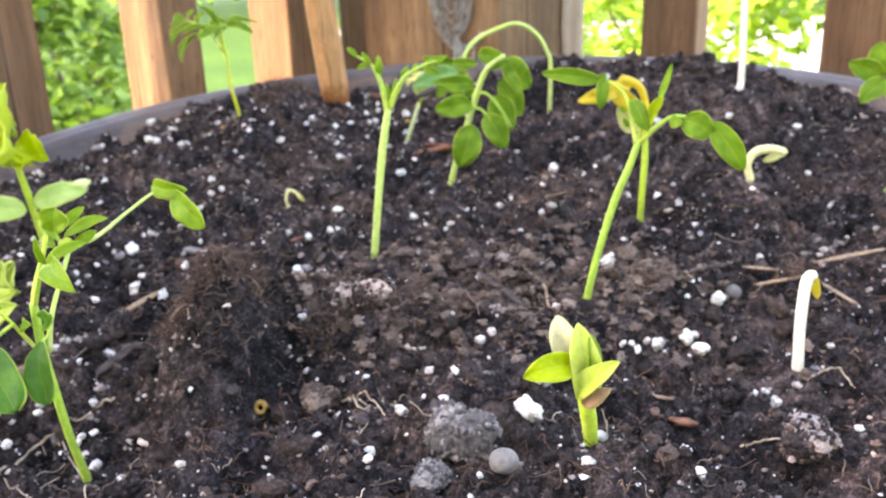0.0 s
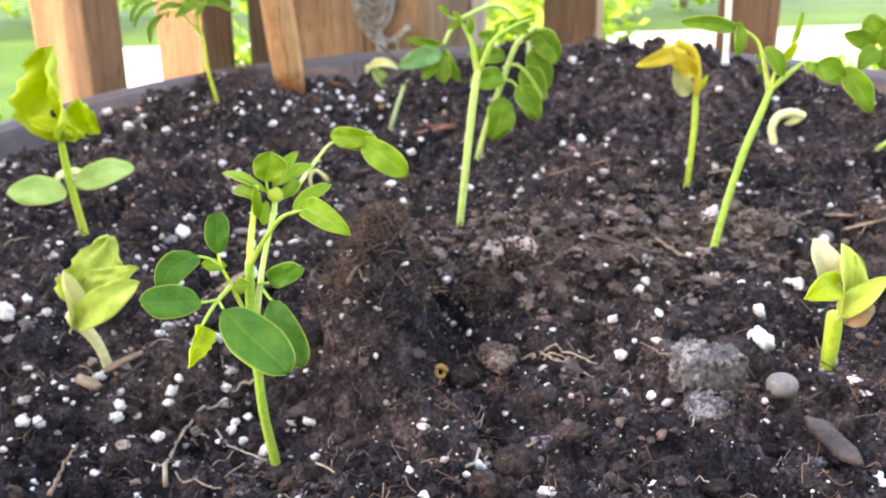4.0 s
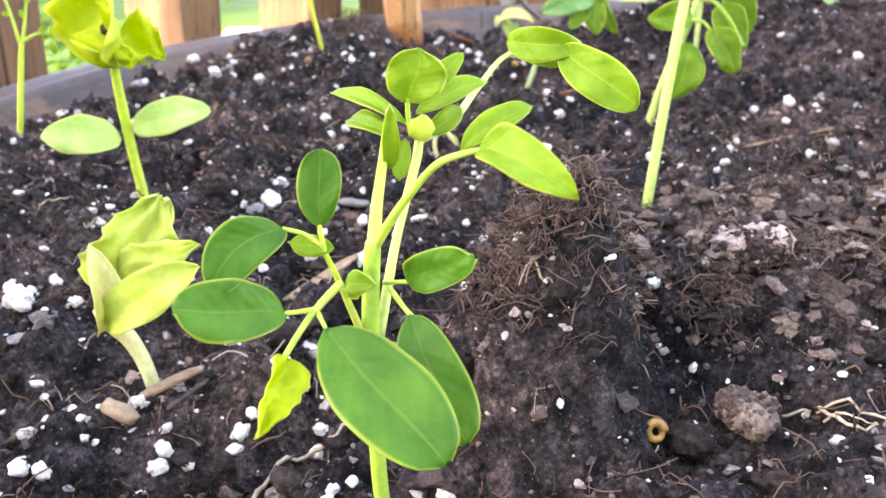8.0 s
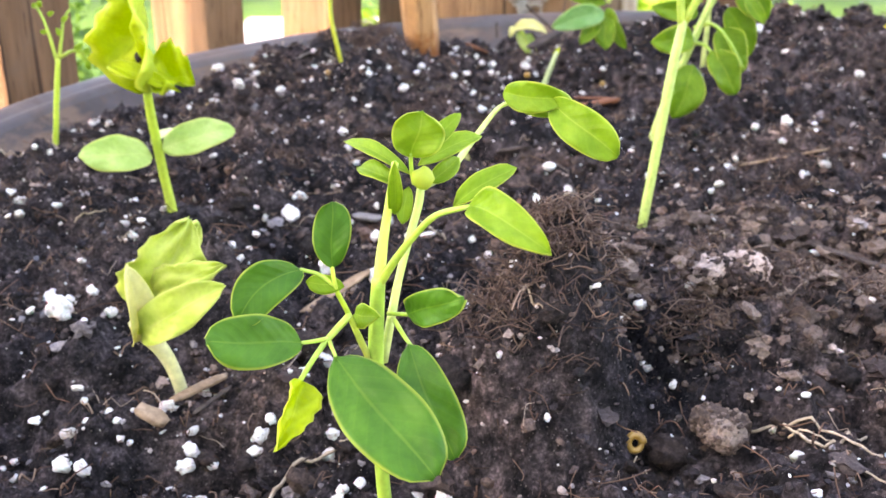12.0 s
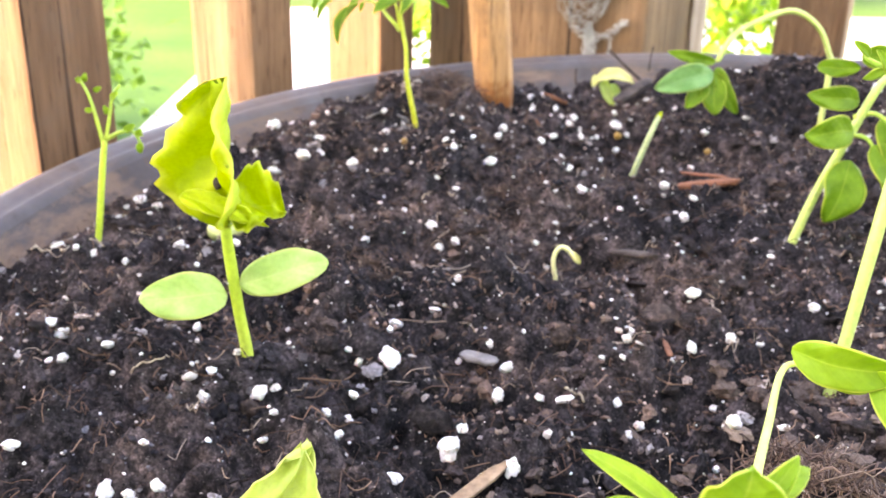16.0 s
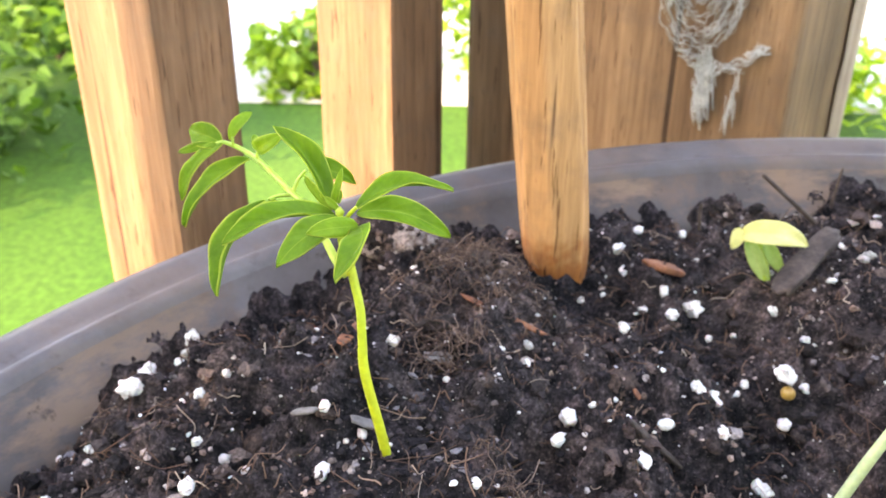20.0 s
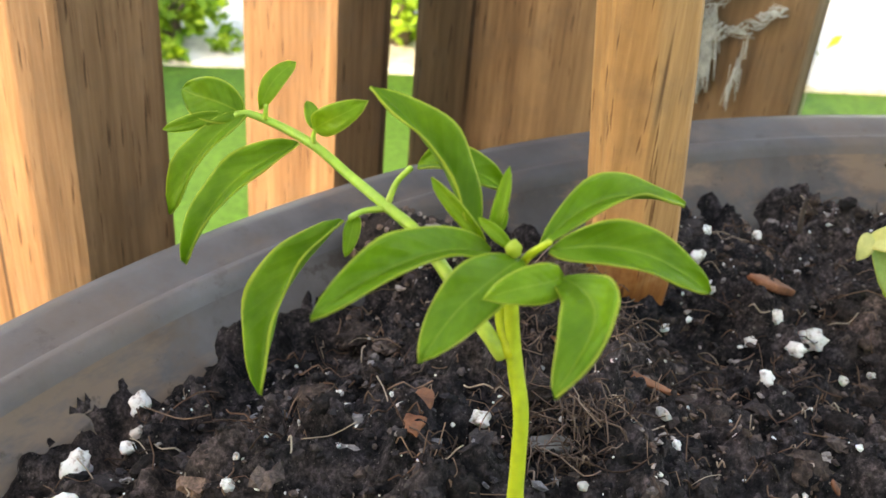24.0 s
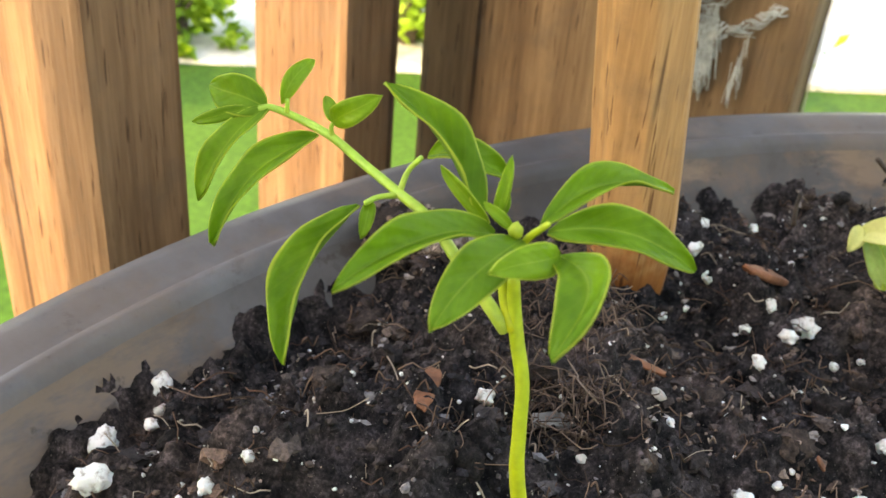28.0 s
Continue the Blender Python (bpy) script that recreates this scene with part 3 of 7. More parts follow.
def shrub(x, y, height, width, seed, leaves=2600, coarse=1.0):
    """A shrub: a few stems from one foot and a crown of single leaves in clumps, with gaps."""
    rnd = random.Random(seed)
    ob = thing("shrub", (x, y, LAWN_Z), "dense shrub growing on the lawn, shade put into its dark green leaf colour" if x < -1.4 and y < 6 else "leafy shrub with sunlight put into its light green leaf colour", "shrub", "shrubs round the lawn")
    for k in range(7):
        a, out = rnd.uniform(0, 6.28), rnd.uniform(0.15, 0.5) * width
        tip = (x + math.cos(a) * out, y + math.sin(a) * out, LAWN_Z + height * rnd.uniform(0.55, 0.95))
        mid = (x + math.cos(a) * out * 0.3, y + math.sin(a) * out * 0.3, LAWN_Z + height * 0.4)
        line = glide([(x + 0.03 * math.cos(a), y + 0.03 * math.sin(a), LAWN_Z - 0.05), mid, tip], 4)
        v, f, _ = tube_arrays(line, [0.025 * (1 - 0.8 * i / (len(line) - 1)) for i in range(len(line))], 6)
        under(new("stem", from_arrays("stem", v, f, trunk_mat)), ob)
    V, F = [], []
    clumps = []
    for k in range(46):
        a, r, h = rnd.uniform(0, 6.28), rnd.random() ** 0.6, rnd.uniform(0.06, 1.0)
        w = width * 0.55 * (1.0 - 0.55 * (h - 0.4) ** 2 * 2)
        clumps.append((x + math.cos(a) * r * w, y + math.sin(a) * r * w, LAWN_Z + h * height, rnd.uniform(0.10, 0.24) * coarse * min(1.0, height)))
    for k in range(leaves):
        cx, cy, cz, cr = rnd.choice(clumps)
        d = Vector((rnd.gauss(0, 1), rnd.gauss(0, 1), rnd.gauss(0, 0.8))) * (cr * 0.55)
        c = Vector((cx, cy, cz)) + d
        s = rnd.uniform(0.022, 0.050) * coarse
        turn = Euler((rnd.uniform(-0.9, 0.9), rnd.uniform(-0.9, 0.9), rnd.uniform(0, 6.28))).to_matrix()
        b = len(V)
        for u, v, w in ((-1, 0, 0), (-0.2, -0.5, 0.12), (1, 0, -0.1), (-0.2, 0.5, 0.12)):
            V.append(c + turn @ Vector((u * s, v * s, w * s)))
        F += [(b, b + 1, b + 2), (b, b + 2, b + 3)]
    under(new("crown", from_arrays("crown", V, F, shaded_foliage if x < -1.4 and y < 6 else foliage_mat, False)), ob)


def bar_mesh(bm, corner, ax, ay, sx, sy, z0, z1, bevel=0.003):
    """An upright bar with rounded edges: its corner in plan, two directions and sizes."""
    c = np.array(corner)
    ax, ay = np.array(ax), np.array(ay)
    q = [c, c + ax * sx, c + ax * sx + ay * sy, c + ay * sy]
    lo = [bm.verts.new((p[0], p[1], z0)) for p in q]
    hi = [bm.verts.new((p[0], p[1], z1)) for p in q]
    faces = [bm.faces.new(lo[::-1]), bm.faces.new(hi)]
    for k in range(4):
        faces.append(bm.faces.new((lo[k], lo[(k + 1) % 4], hi[(k + 1) % 4], hi[k])))
    bmesh.ops.recalc_face_normals(bm, faces=faces)
    edges = list({e for f in faces for e in f.edges})
    bmesh.ops.bevel(bm, geom=edges, offset=bevel, segments=2, profile=0.6, affect="EDGES")


for i, (x, y, h, w) in enumerate(((-1.75, 3.2, 1.15, 1.1), (-2.6, 2.7, 1.3, 1.4), (-0.66, 4.0, 0.28, 0.5), (-3.5, 2.0, 1.7, 1.8), (0.95, 3.6, 0.95, 1.1), (2.7, 3.4, 0.6, 0.9),
                                  (2.8, 2.6, 1.1, 1.3), (-1.80, 4.35, 0.9, 1.0), (0.25, 4.1, 0.8, 0.9), (-3.4, 4.2, 2.0, 1.9), (-4.8, 3.2, 2.2, 2.1))):
    shrub(x, y, h, w, 40 + i, 900 if i == 2 else 3800 if i < 7 else 2400)
for i in range(9):
    shrub(-11.0 + 3.0 * i, 13.0 + 1.2 * math.sin(2.3 * i), 3.2, 3.6, 60 + i, 2600, 2.6)
bm = bmesh.new()
bar_mesh(bm, (-1.35, 3.75), (1, 0), (0, 1), 12.5, 6.6, LAWN_Z - 0.05, LAWN_Z + 0.035, 0.01)
tagged(mesh_part("pavement", bm, pave_mat), "pale sunlit pavement beyond the lawn", "pavement", kind="structure")

# the railing turns a right angle behind the pot: D1 runs back along one side, D2 away along the other
D1, D2 = (0.530, 0.848), (0.848, -0.530)
N1, N2 = (-0.530, -0.848), (-0.848, 0.530)
RAIL_Z0, RAIL_Z1 = 0.10, 0.95


railing = thing("railing", (0, 0, 0), "weathered brown wooden deck railing that turns a corner behind the pot", "railing")


def baluster(x, y, front, depth, label):
    """x, y: the corner nearest to the pot; the bar runs on along D1 and against D2."""
    bm = bmesh.new()
    bar_mesh(bm, (x, y), D1, N2, depth, front, RAIL_Z0, RAIL_Z1)
    return mesh_part("baluster", bm, baluster_wood, railing, label)


# the bars of the near side were nailed on a little unevenly: how far each is set along, its front and its depth
UNEVEN = {-1: (0.0075, 0.039, 0.040), 0: (0.0, 0.039, 0.032), 1: (0.003, 0.039, 0.040)}
for k in range(-6, 2):
    along, front, depth = UNEVEN.get(k, (0.003, 0.039, 0.037))
    baluster(-0.176 + 0.0636 * k + N2[0] * along, 0.577 + 0.1018 * k + N2[1] * along, front, depth, "square weathered reddish-brown wooden baluster")
for x, y in ((0.199, 0.740), (0.314, 0.656), (0.418, 0.590), (0.520, 0.526), (0.622, 0.462), (0.724, 0.398)):
    baluster(x, y, 0.046, 0.033, "square brown wooden baluster in shade")
POST = (0.037, 0.655)


def corner_post():
    bm = bmesh.new()
    bar_mesh(bm, POST, D1, N2, 0.150, 0.143, 0.0, 1.05, 0.004)
    ob = mesh_part("corner_post", bm, post_wood, railing, "thick square brown wooden corner post with a whitish weathered edge")
    # a ragged whitish streak along the far edge of the side face
    rnd = random.Random(8)
    V, F, n = [], [], 60
    for i in range(n):
        z = 0.12 + 0.9 * i / (n - 1)
        u0 = 0.104 + 0.012 * noise.noise(Vector((z * 14, 0, 2))) + rnd.uniform(-0.003, 0.003)
        for u in (u0, 0.1445):
            V.append((POST[0] + D1[0] * u + D2[0] * 0.0012, POST[1] + D1[1] * u + D2[1] * 0.0012, z))
    F = [(2 * i, 2 * i + 1, 2 * i + 3, 2 * i + 2) for i in range(n - 1)]
    me = from_arrays("paint_streak", V, F, pale_wood, False)
    streak = under(new("paint_streak", me), ob)
    streak["label"] = "whitish flaking weathered streak"


corner_post()


def spider_web():
    """A matted oval of old web on the post, with strands that hang down from it."""
    rnd = random.Random(12)
    V, F = [], []

    def at(u, z, out):
        return (POST[0] + N2[0] * u + N1[0] * out, POST[1] + N2[1] * u + N1[1] * out, z)

    def strand(pts, r):
        line = glide(pts, 3)
        v, f, _ = tube_arrays(line, [r] * len(line), 4)
        b = len(V)
        V.extend(v)
        F.extend(tuple(b + q for q in g) for g in f)

    for k in range(500):
        th, ra = rnd.uniform(0, 6.28), rnd.uniform(0.7, 1.05) if k % 2 else 0.75 * math.sqrt(rnd.random())
        pts = []
        for i in range(4):
            a = th + i * 0.16
            pts.append(at(0.038 + 0.017 * ra * math.cos(a) + rnd.uniform(-0.001, 0.001), 0.366 + 0.030 * ra * math.sin(a) + rnd.uniform(-0.001, 0.001), 0.001 + rnd.random() * (0.004 if ra > 0.7 else 0.002)))
        strand(pts, rnd.uniform(0.00007, 0.00020))
    for k in range(130):
        u, z, d = 0.0335 + rnd.gauss(0, 0.0016), rnd.uniform(0.318, 0.340), rnd.uniform(0.005, 0.014)
        strand([at(u, z, 0.002), at(u - 0.0008 + rnd.uniform(-0.001, 0.001), z - d / 2, 0.0025), at(u - 0.0018, z - d, 0.0015)], rnd.uniform(0.0001, 0.0003))
    for k in range(24):
        u, z = 0.021 + rnd.gauss(0, 0.001), rnd.uniform(0.312, 0.334)
        strand([at(u, z, 0.002), at(u + rnd.uniform(-0.001, 0.001), z - 0.008, 0.002)], rnd.uniform(0.0001, 0.00026))
    for k in range(60):
        u = rnd.uniform(0.014, 0.046)
        z = 0.330 + 0.010 * ((u - 0.032) / 0.016) ** 2 + rnd.gauss(0, 0.0012)
        strand([at(u, z, 0.002), at(u - 0.003, z + rnd.uniform(-0.001, 0.0015), 0.003), at(u - 0.005, z + rnd.uniform(-0.001, 0.003), 0.002)], rnd.uniform(0.0001, 0.00032))
    ob = new("spider_web", from_arrays("spider_web", V, F, web_mat))
    tagged(ob, "matted grey-white spider web clinging to the wooden post", "web")


spider_web()


def rail(name, start, along, length, z0, z1, wide):
    bm = bmesh.new()
    across = (-along[1], along[0])
    bar_mesh(bm, (start[0] - across[0] * wide / 2, start[1] - across[1] * wide / 2), along, across, length, wide, z0, z1)
    return mesh_part(name, bm, post_wood, railing, "horizontal brown wooden rail")


for z0, z1, wide in ((0.06, 0.10, 0.085), (0.95, 0.99, 0.12)):
    rail("rail", (-0.590, -0.036), D1, 0.86, z0, z1, wide)
    rail("rail", (0.105, 0.80), D2, 0.80, z0, z1, wide)

# deck boards
floor = thing("floor", (0, 0, 0), "brown wooden deck floor under the pot", "deck")
tagged(floor, kind="structure")
for k in range(12):
    bm = bmesh.new()
    bar_mesh(bm, (-0.082 + 0.146 * k * D2[0], 0.83 + 0.146 * k * D2[1]), N1, D2, 1.98 - 0.0913 * k, 0.14, -0.028, 0.0, 0.003)
    mesh_part("plank", bm, deck_wood, floor)
# unseen wall, added to keep the sun off the pot; pale for bounce
bm = bmesh.new()
bar_mesh(bm, (-2.06, -1.08), (1, 0), (0, 1), 5.7, 0.18, LAWN_Z, 3.2, 0.01)
tagged(mesh_part("wall_shade", bm, wall_paint), "unseen pale wall added behind the deck to shade the pot", "wall", kind="structure")

# ---- the pot ----
POT = (0.0076, 0.334, 0.32)
POT_R = 0.250


def rim_z(x, y):
    return POT[2] + 0.0345 * (x - POT[0]) + 0.0584 * (y - POT[1])


def pot():
    """A round planter with a rolled, flared lip that stands a little askew."""
    ob = thing("planter_pot", (POT[0], POT[1], 0.0), "large round grey-brown plastic planter pot with a flared lip", "plant pot")
    body = [(0.150, -0.318), (0.170, -0.320), (0.205, -0.16), (0.232, -0.040), (0.236, -0.020), (0.240, -0.010)]
    lip = [(0.239, -0.017), (0.2465, -0.0150), (0.2510, -0.009), (0.2508, -0.003), (0.2485, 0.0008), (0.2450, 0.0014), (0.2410, 0.0002), (0.2392, -0.0006), (0.2378, 0.0004), (0.2362, 0.0006), (0.2345, -0.0010), (0.2336, -0.0030)]
    inner = [(0.2340, -0.0022), (0.2325, -0.0045), (0.2300, -0.0072), (0.2262, -0.0105), (0.2225, -0.0150), (0.2180, -0.0240), (0.2100, -0.05), (0.195, -0.12)]
    seg = 180
    for name, prof, mat in (("body", body, pot_mat), ("lip", lip, pot_mat), ("inner_wall", inner, pot_inner)):
        verts, faces = [], []
        for r, h in prof:
            for k in range(seg):
                th = 2 * math.pi * k / seg
                wob = 1 + 0.002 * math.sin(3 * th + 1) + 0.0012 * math.sin(7 * th)
                x, y = POT[0] + r * wob * math.cos(th), POT[1] + r * wob * math.sin(th)
                tilt = max(0.0, 1 + h / 0.30)
                verts.append((x, y, POT[2] + h + (rim_z(x, y) - POT[2]) * tilt))
        for i in range(len(prof) - 1):
            for k in range(seg):
                k2 = (k + 1) % seg
                faces.append((i * seg + k, i * seg + k2, (i + 1) * seg + k2, (i + 1) * seg + k))
        if name == "body":
            faces.append(tuple(range(seg))[::-1])
        p = under(new(name, from_arrays(name, verts, faces, mat)), ob)
        if name == "inner_wall":
            p["label"] = "dusty brown-stained inner wall"


pot()


# ---- the soil ----
def bell(x, y, cx, cy, sx, sy, amp):
    return amp * math.exp(-((x - cx) / sx) ** 2 / 2 - ((y - cy) / sy) ** 2 / 2)


def shelf(x, y, cx, cy, sx, sy, amp):
    return amp * math.exp(-(((x - cx) / sx) ** 2 + ((y - cy) / sy) ** 2) ** 2)


def soil_base(x, y):
    z = 0.3165
    z += bell(x, y, -0.100, 0.448, 0.036, 0.036, 0.016)
    z += bell(x, y, -0.085, 0.485, 0.020, 0.016, 0.005)
    z += bell(x, y, -0.066, 0.357, 0.016, 0.016, -0.009)
    z += bell(x, y, -0.021, 0.447, 0.014, 0.014, -0.006)
    z += bell(x, y, 0.000, 0.545, 0.120, 0.022, 0.005)
    z += bell(x, y, -0.125, 0.203, 0.045, 0.040, -0.019)
    z += bell(x, y, -0.089, 0.180, 0.022, 0.022, -0.011)
    # a steep mound of peat beside the leaning seedling, the ledge that runs on from it and the hollow before them
    z += shelf(x, y, -0.065, 0.215, 0.0165, 0.0195, 0.0235)
    z += shelf(x, y, -0.026, 0.229, 0.0360, 0.0150, 0.0075)
    z += bell(x, y, -0.042, 0.197, 0.024, 0.009, -0.0115)
    z += bell(x, y, 0.048, 0.250, 0.020, 0.012, 0.0065)
    z += bell(x, y, 0.083, 0.205, 0.022, 0.016, -0.0110)
    z += bell(x, y, -0.112, 0.302, 0.020, 0.020, -0.0030)
    z += shelf(x, y, -0.084, 0.502, 0.0240, 0.0160, 0.0090)
    z += bell(x, y, -0.075, 0.452, 0.012, 0.014, -0.0060)
    z += bell(x, y, 0.130, 0.450, 0.060, 0.050, 0.024)
    z += bell(x, y, 0.050, 0.490, 0.030, 0.025, 0.012)
    z += bell(x, y, 0.110, 0.520, 0.080, 0.030, 0.010)
    r = math.hypot(x - POT[0], y - POT[1])
    if r > 0.185:
        side = min(max((-0.09 - x) / 0.06, 0.0), 1.0) * min(max((0.49 - y) / 0.04, 0.0), 1.0)
        z -= 9.0 * side * min(r - 0.185, 0.05) ** 2
    return z


# where the seedlings stand
FEET = ((-0.0890, 0.1867, 0.2954), (-0.1020, 0.4425, 0.3290), (-0.0257, 0.2816, 0.3148), (0.0004, 0.3610, 0.3165), (0.0371, 0.2346, 0.3168), (0.0684, 0.3130, 0.3088), (-0.1416, 0.2990, 0.3156), (-0.1283, 0.2325, 0.3000), (-0.1912, 0.3670, 0.3137), (-0.0663, 0.3575, 0.3077), (-0.0224, 0.4470, 0.3094), (0.1121, 0.3280, 0.3246), (0.0864, 0.2055, 0.3107), (0.1294, 0.4020, 0.3467), (0.0284, 0.1670, 0.3146), (-0.0141, 0.5170, 0.3232), (0.0515, 0.4588, 0.3160), (0.1720, 0.3450, 0.3140))


def soil_z(x, y):
    """Soil: broad lumps, rounded clods of one to two centimetres, crumbs on them."""
    p = Vector((x, y, 0))
    z = soil_base(x, y)
    z += 0.0052 * noise.noise(p * 27) + 0.0058 * noise.noise(p * 60 + Vector((3, 1, 5)))
    z += 0.0052 * (0.42 - noise.turbulence(p * 48 + Vector((2, 7, 1)), 4, True))
    q = p + 0.006 * Vector((noise.noise(p * 80), noise.noise(p * 80 + Vector((5, 5, 5))), 0))
    z += 0.0105 * (0.42 - noise.voronoi(q * 62)[0][0]) + 0.0072 * (0.45 - noise.voronoi(q * 150)[0][0])
    z += 0.0026 * noise.noise(p * 330) + 0.0016 * noise.noise(p * 780)
    for fx, fy, fz in FEET:
        d2 = (x - fx) ** 2 + (y - fy) ** 2
        if d2 < 0.0006:
            w = math.exp(-d2 / 0.00012)
            z += (fz - z) * w
    return z


def soil_mesh():
    step, R = 0.00095, 0.232
    n = int(2 * R / step)
    idx, verts, faces = -np.ones((n, n), dtype=int), [], []
    for j in range(n):
        for i in range(n):
            x, y = POT[0] - R + i * step, POT[1] - R + j * step
            if (x - POT[0]) ** 2 + (y - POT[1]) ** 2 < R * R:
                idx[j, i] = len(verts)
                verts.append((x, y, soil_z(x, y)))
    for j in range(n - 1):
        for i in range(n - 1):
            q = (idx[j, i], idx[j, i + 1], idx[j + 1, i + 1], idx[j + 1, i])
            if min(q) >= 0:
                faces.append(tuple(int(k) for k in q))
    return from_arrays("potting_soil", verts, faces, soil_mat)


tagged(new("potting_soil", soil_mesh()), "dark crumbly potting soil with peat filling the pot", "soil", kind="stuff")


def in_pot(rnd, rmax=0.222):
    while True:
        x, y = rnd.uniform(-rmax, rmax), rnd.uniform(-rmax, rmax)
        if x * x + y * y < rmax * rmax:
            return POT[0] + x, POT[1] + y


def ico(sub):
    bm = bmesh.new()
    bmesh.ops.create_icosphere(bm, subdivisions=sub, radius=1)
    v = np.array([tuple(p.co) for p in bm.verts])
    f = np.array([[p.index for p in q.verts] for q in bm.faces])
    bm.free()
    return v, f


def scatter(name, count, sizes, mat, label, seed, sub=1, squash=0.75, rough=0.3, sink=0.25, place=None, smooth=True):
    rnd, nr = random.Random(seed), np.random.RandomState(seed)
    v0, f0 = ico(sub)
    V, F, base = [], [], 0
    for k in range(count):
        x, y = place(rnd) if place else in_pot(rnd)
        s = sizes[0] * (sizes[1] / sizes[0]) ** (rnd.random() ** 2.2)
        sc = np.array([rnd.uniform(0.75, 1.35), rnd.uniform(0.65, 1.1), rnd.uniform(0.5, 1.0) * squash])
        v = v0 * (1 + rough * nr.uniform(-1, 1, (len(v0), 1))) * sc * s
        a, b = rnd.uniform(0, 6.28), rnd.uniform(-0.7, 0.7)
        ca, sa, cb, sb = math.cos(a), math.sin(a), math.cos(b), math.sin(b)
        v = v @ np.array([[1, 0, 0], [0, cb, -sb], [0, sb, cb]]) @ np.array([[ca, -sa, 0], [sa, ca, 0], [0, 0, 1]])
        V.append(v + np.array([x, y, soil_z(x, y) + s * (0.6 - sink)]))
        F.append(f0 + base)
        base += len(v0)
    ob = new(name, from_arrays(name, np.concatenate(V), np.concatenate(F).tolist(), mat, smooth))
    return tagged(ob, label, "soil", kind="stuff")


def fibres(count, seed, name="peat_fibre", spot=None, label="fine brown peat fibres and rootlets on the soil"):
    rnd = random.Random(seed)
    V, F = [], []
    for k in range(count):
        x, y = in_pot(rnd) if spot is None else (spot[0] + rnd.gauss(0, spot[2]), spot[1] + rnd.gauss(0, spot[2] * 0.8))
        L, a = rnd.uniform(0.0015, 0.006) if rnd.random() < 0.85 else rnd.uniform(0.006, 0.012), rnd.uniform(0, 6.28)
        r = rnd.uniform(0.00005, 0.00017)
        z = soil_z(x, y) + 0.0008
        if spot is not None and z < soil_base(spot[0], spot[1]) - 0.010:
            continue
        if spot is not None:
            z += spot[3] * math.exp(-((x - spot[0]) ** 2 + (y - spot[1]) ** 2) / (2 * spot[2] ** 2)) * rnd.random() ** 0.4
        pts = []
        for i in range(4):
            u = i / 3 - 0.5
            pts.append((x + math.cos(a) * L * u + rnd.uniform(-1, 1) * L * 0.10, y + math.sin(a) * L * u + rnd.uniform(-1, 1) * L * 0.10, z + rnd.uniform(-0.0008, 0.0022)))
        v, f, _ = tube_arrays(glide(pts, 2), [r] * 7, 3)
        b = len(V)
        V += v
        F += [tuple(b + q for q in g) for g in f]
    ob = new(name, from_arrays(name, V, F, fibre_mat if spot is None else tuft_mat))
    return tagged(ob, label, "fibres", kind="stuff")

# ---- the stake in the pot ----
def wooden_stake():
    """A square stake with chamfered edges, leaning to one side, its foot whittled round."""
    ob = thing("wooden_stake", (-0.0639, 0.5241, 0.31), "light-brown wooden garden stake with chamfered edges pushed into the soil", "stake")
    c, d = math.cos(0.30), math.sin(0.30)
    ring = []
    for k in range(4):
        for u, v in ((1, 0.48), (0.48, 1)) if k % 2 == 0 else ((0.48, 1), (1, 0.48)):
            sx, sy = ((1, 1), (-1, 1), (-1, -1), (1, -1))[k]
            ring.append((u * sx * 0.0080, v * sy * 0.0080))
    heights = [-0.05, -0.02, 0.000, 0.004, 0.009, 0.016] + [0.016 + 0.0302 * i for i in range(1, 21)]
    swell = [0.45, 0.62, 0.80, 0.90, 0.97, 1.0] + [1.0 + 0.012 * math.sin(1.9 * i) for i in range(1, 21)]
    V, F = [], []
    for h, k in zip(heights, swell):
        for x, y in ring:
            w = k * (1 + 0.02 * noise.noise(Vector((x * 200, y * 200, h * 40))))
            V.append((-0.0639 - 0.1078 * h + (x * c - y * d) * w, 0.5241 + 0.0142 * h + (x * d + y * c) * w, 0.318 + h))
    n = len(ring)
    for i in range(len(heights) - 1):
        F += [(i * n + k, i * n + (k + 1) % n, (i + 1) * n + (k + 1) % n, (i + 1) * n + k) for k in range(n)]
    F += [tuple(range(n))[::-1], tuple((len(heights) - 1) * n + k for k in range(n))]
    bm = bmesh.new()
    me = from_arrays("shaft", V, F, None, False)
    bm.from_mesh(me)
    bpy.data.meshes.remove(me)
    long_edges = [e for e in bm.edges if abs(e.verts[0].co.z - e.verts[1].co.z) > 0.002]
    bmesh.ops.bevel(bm, geom=long_edges, offset=0.0008, segments=2, profile=0.5, affect="EDGES")
    for f in bm.faces:
        f.smooth = True
    mesh_part("shaft", bm, stake_wood, ob)


wooden_stake()

# ---- seedlings ----
plant = thing("compound_leaf_seedling", (-0.0889, 0.1867, 0.2910), "bright green compound-leaf seedling with rounded leaflets and a leaning top", "seedling", "seedlings in the pot")
stem("stem", [(-0.0889, 0.1867, 0.2810), (-0.0889, 0.1867, 0.2910), (-0.0890, 0.1867, 0.2954), (-0.0906, 0.1855, 0.3081), (-0.0912, 0.1840, 0.3205), (-0.0915, 0.1825, 0.3317), (-0.0913, 0.1820, 0.3389), (-0.0910, 0.1814, 0.3438)], 0.00114, 0.00092, stem_green, plant)
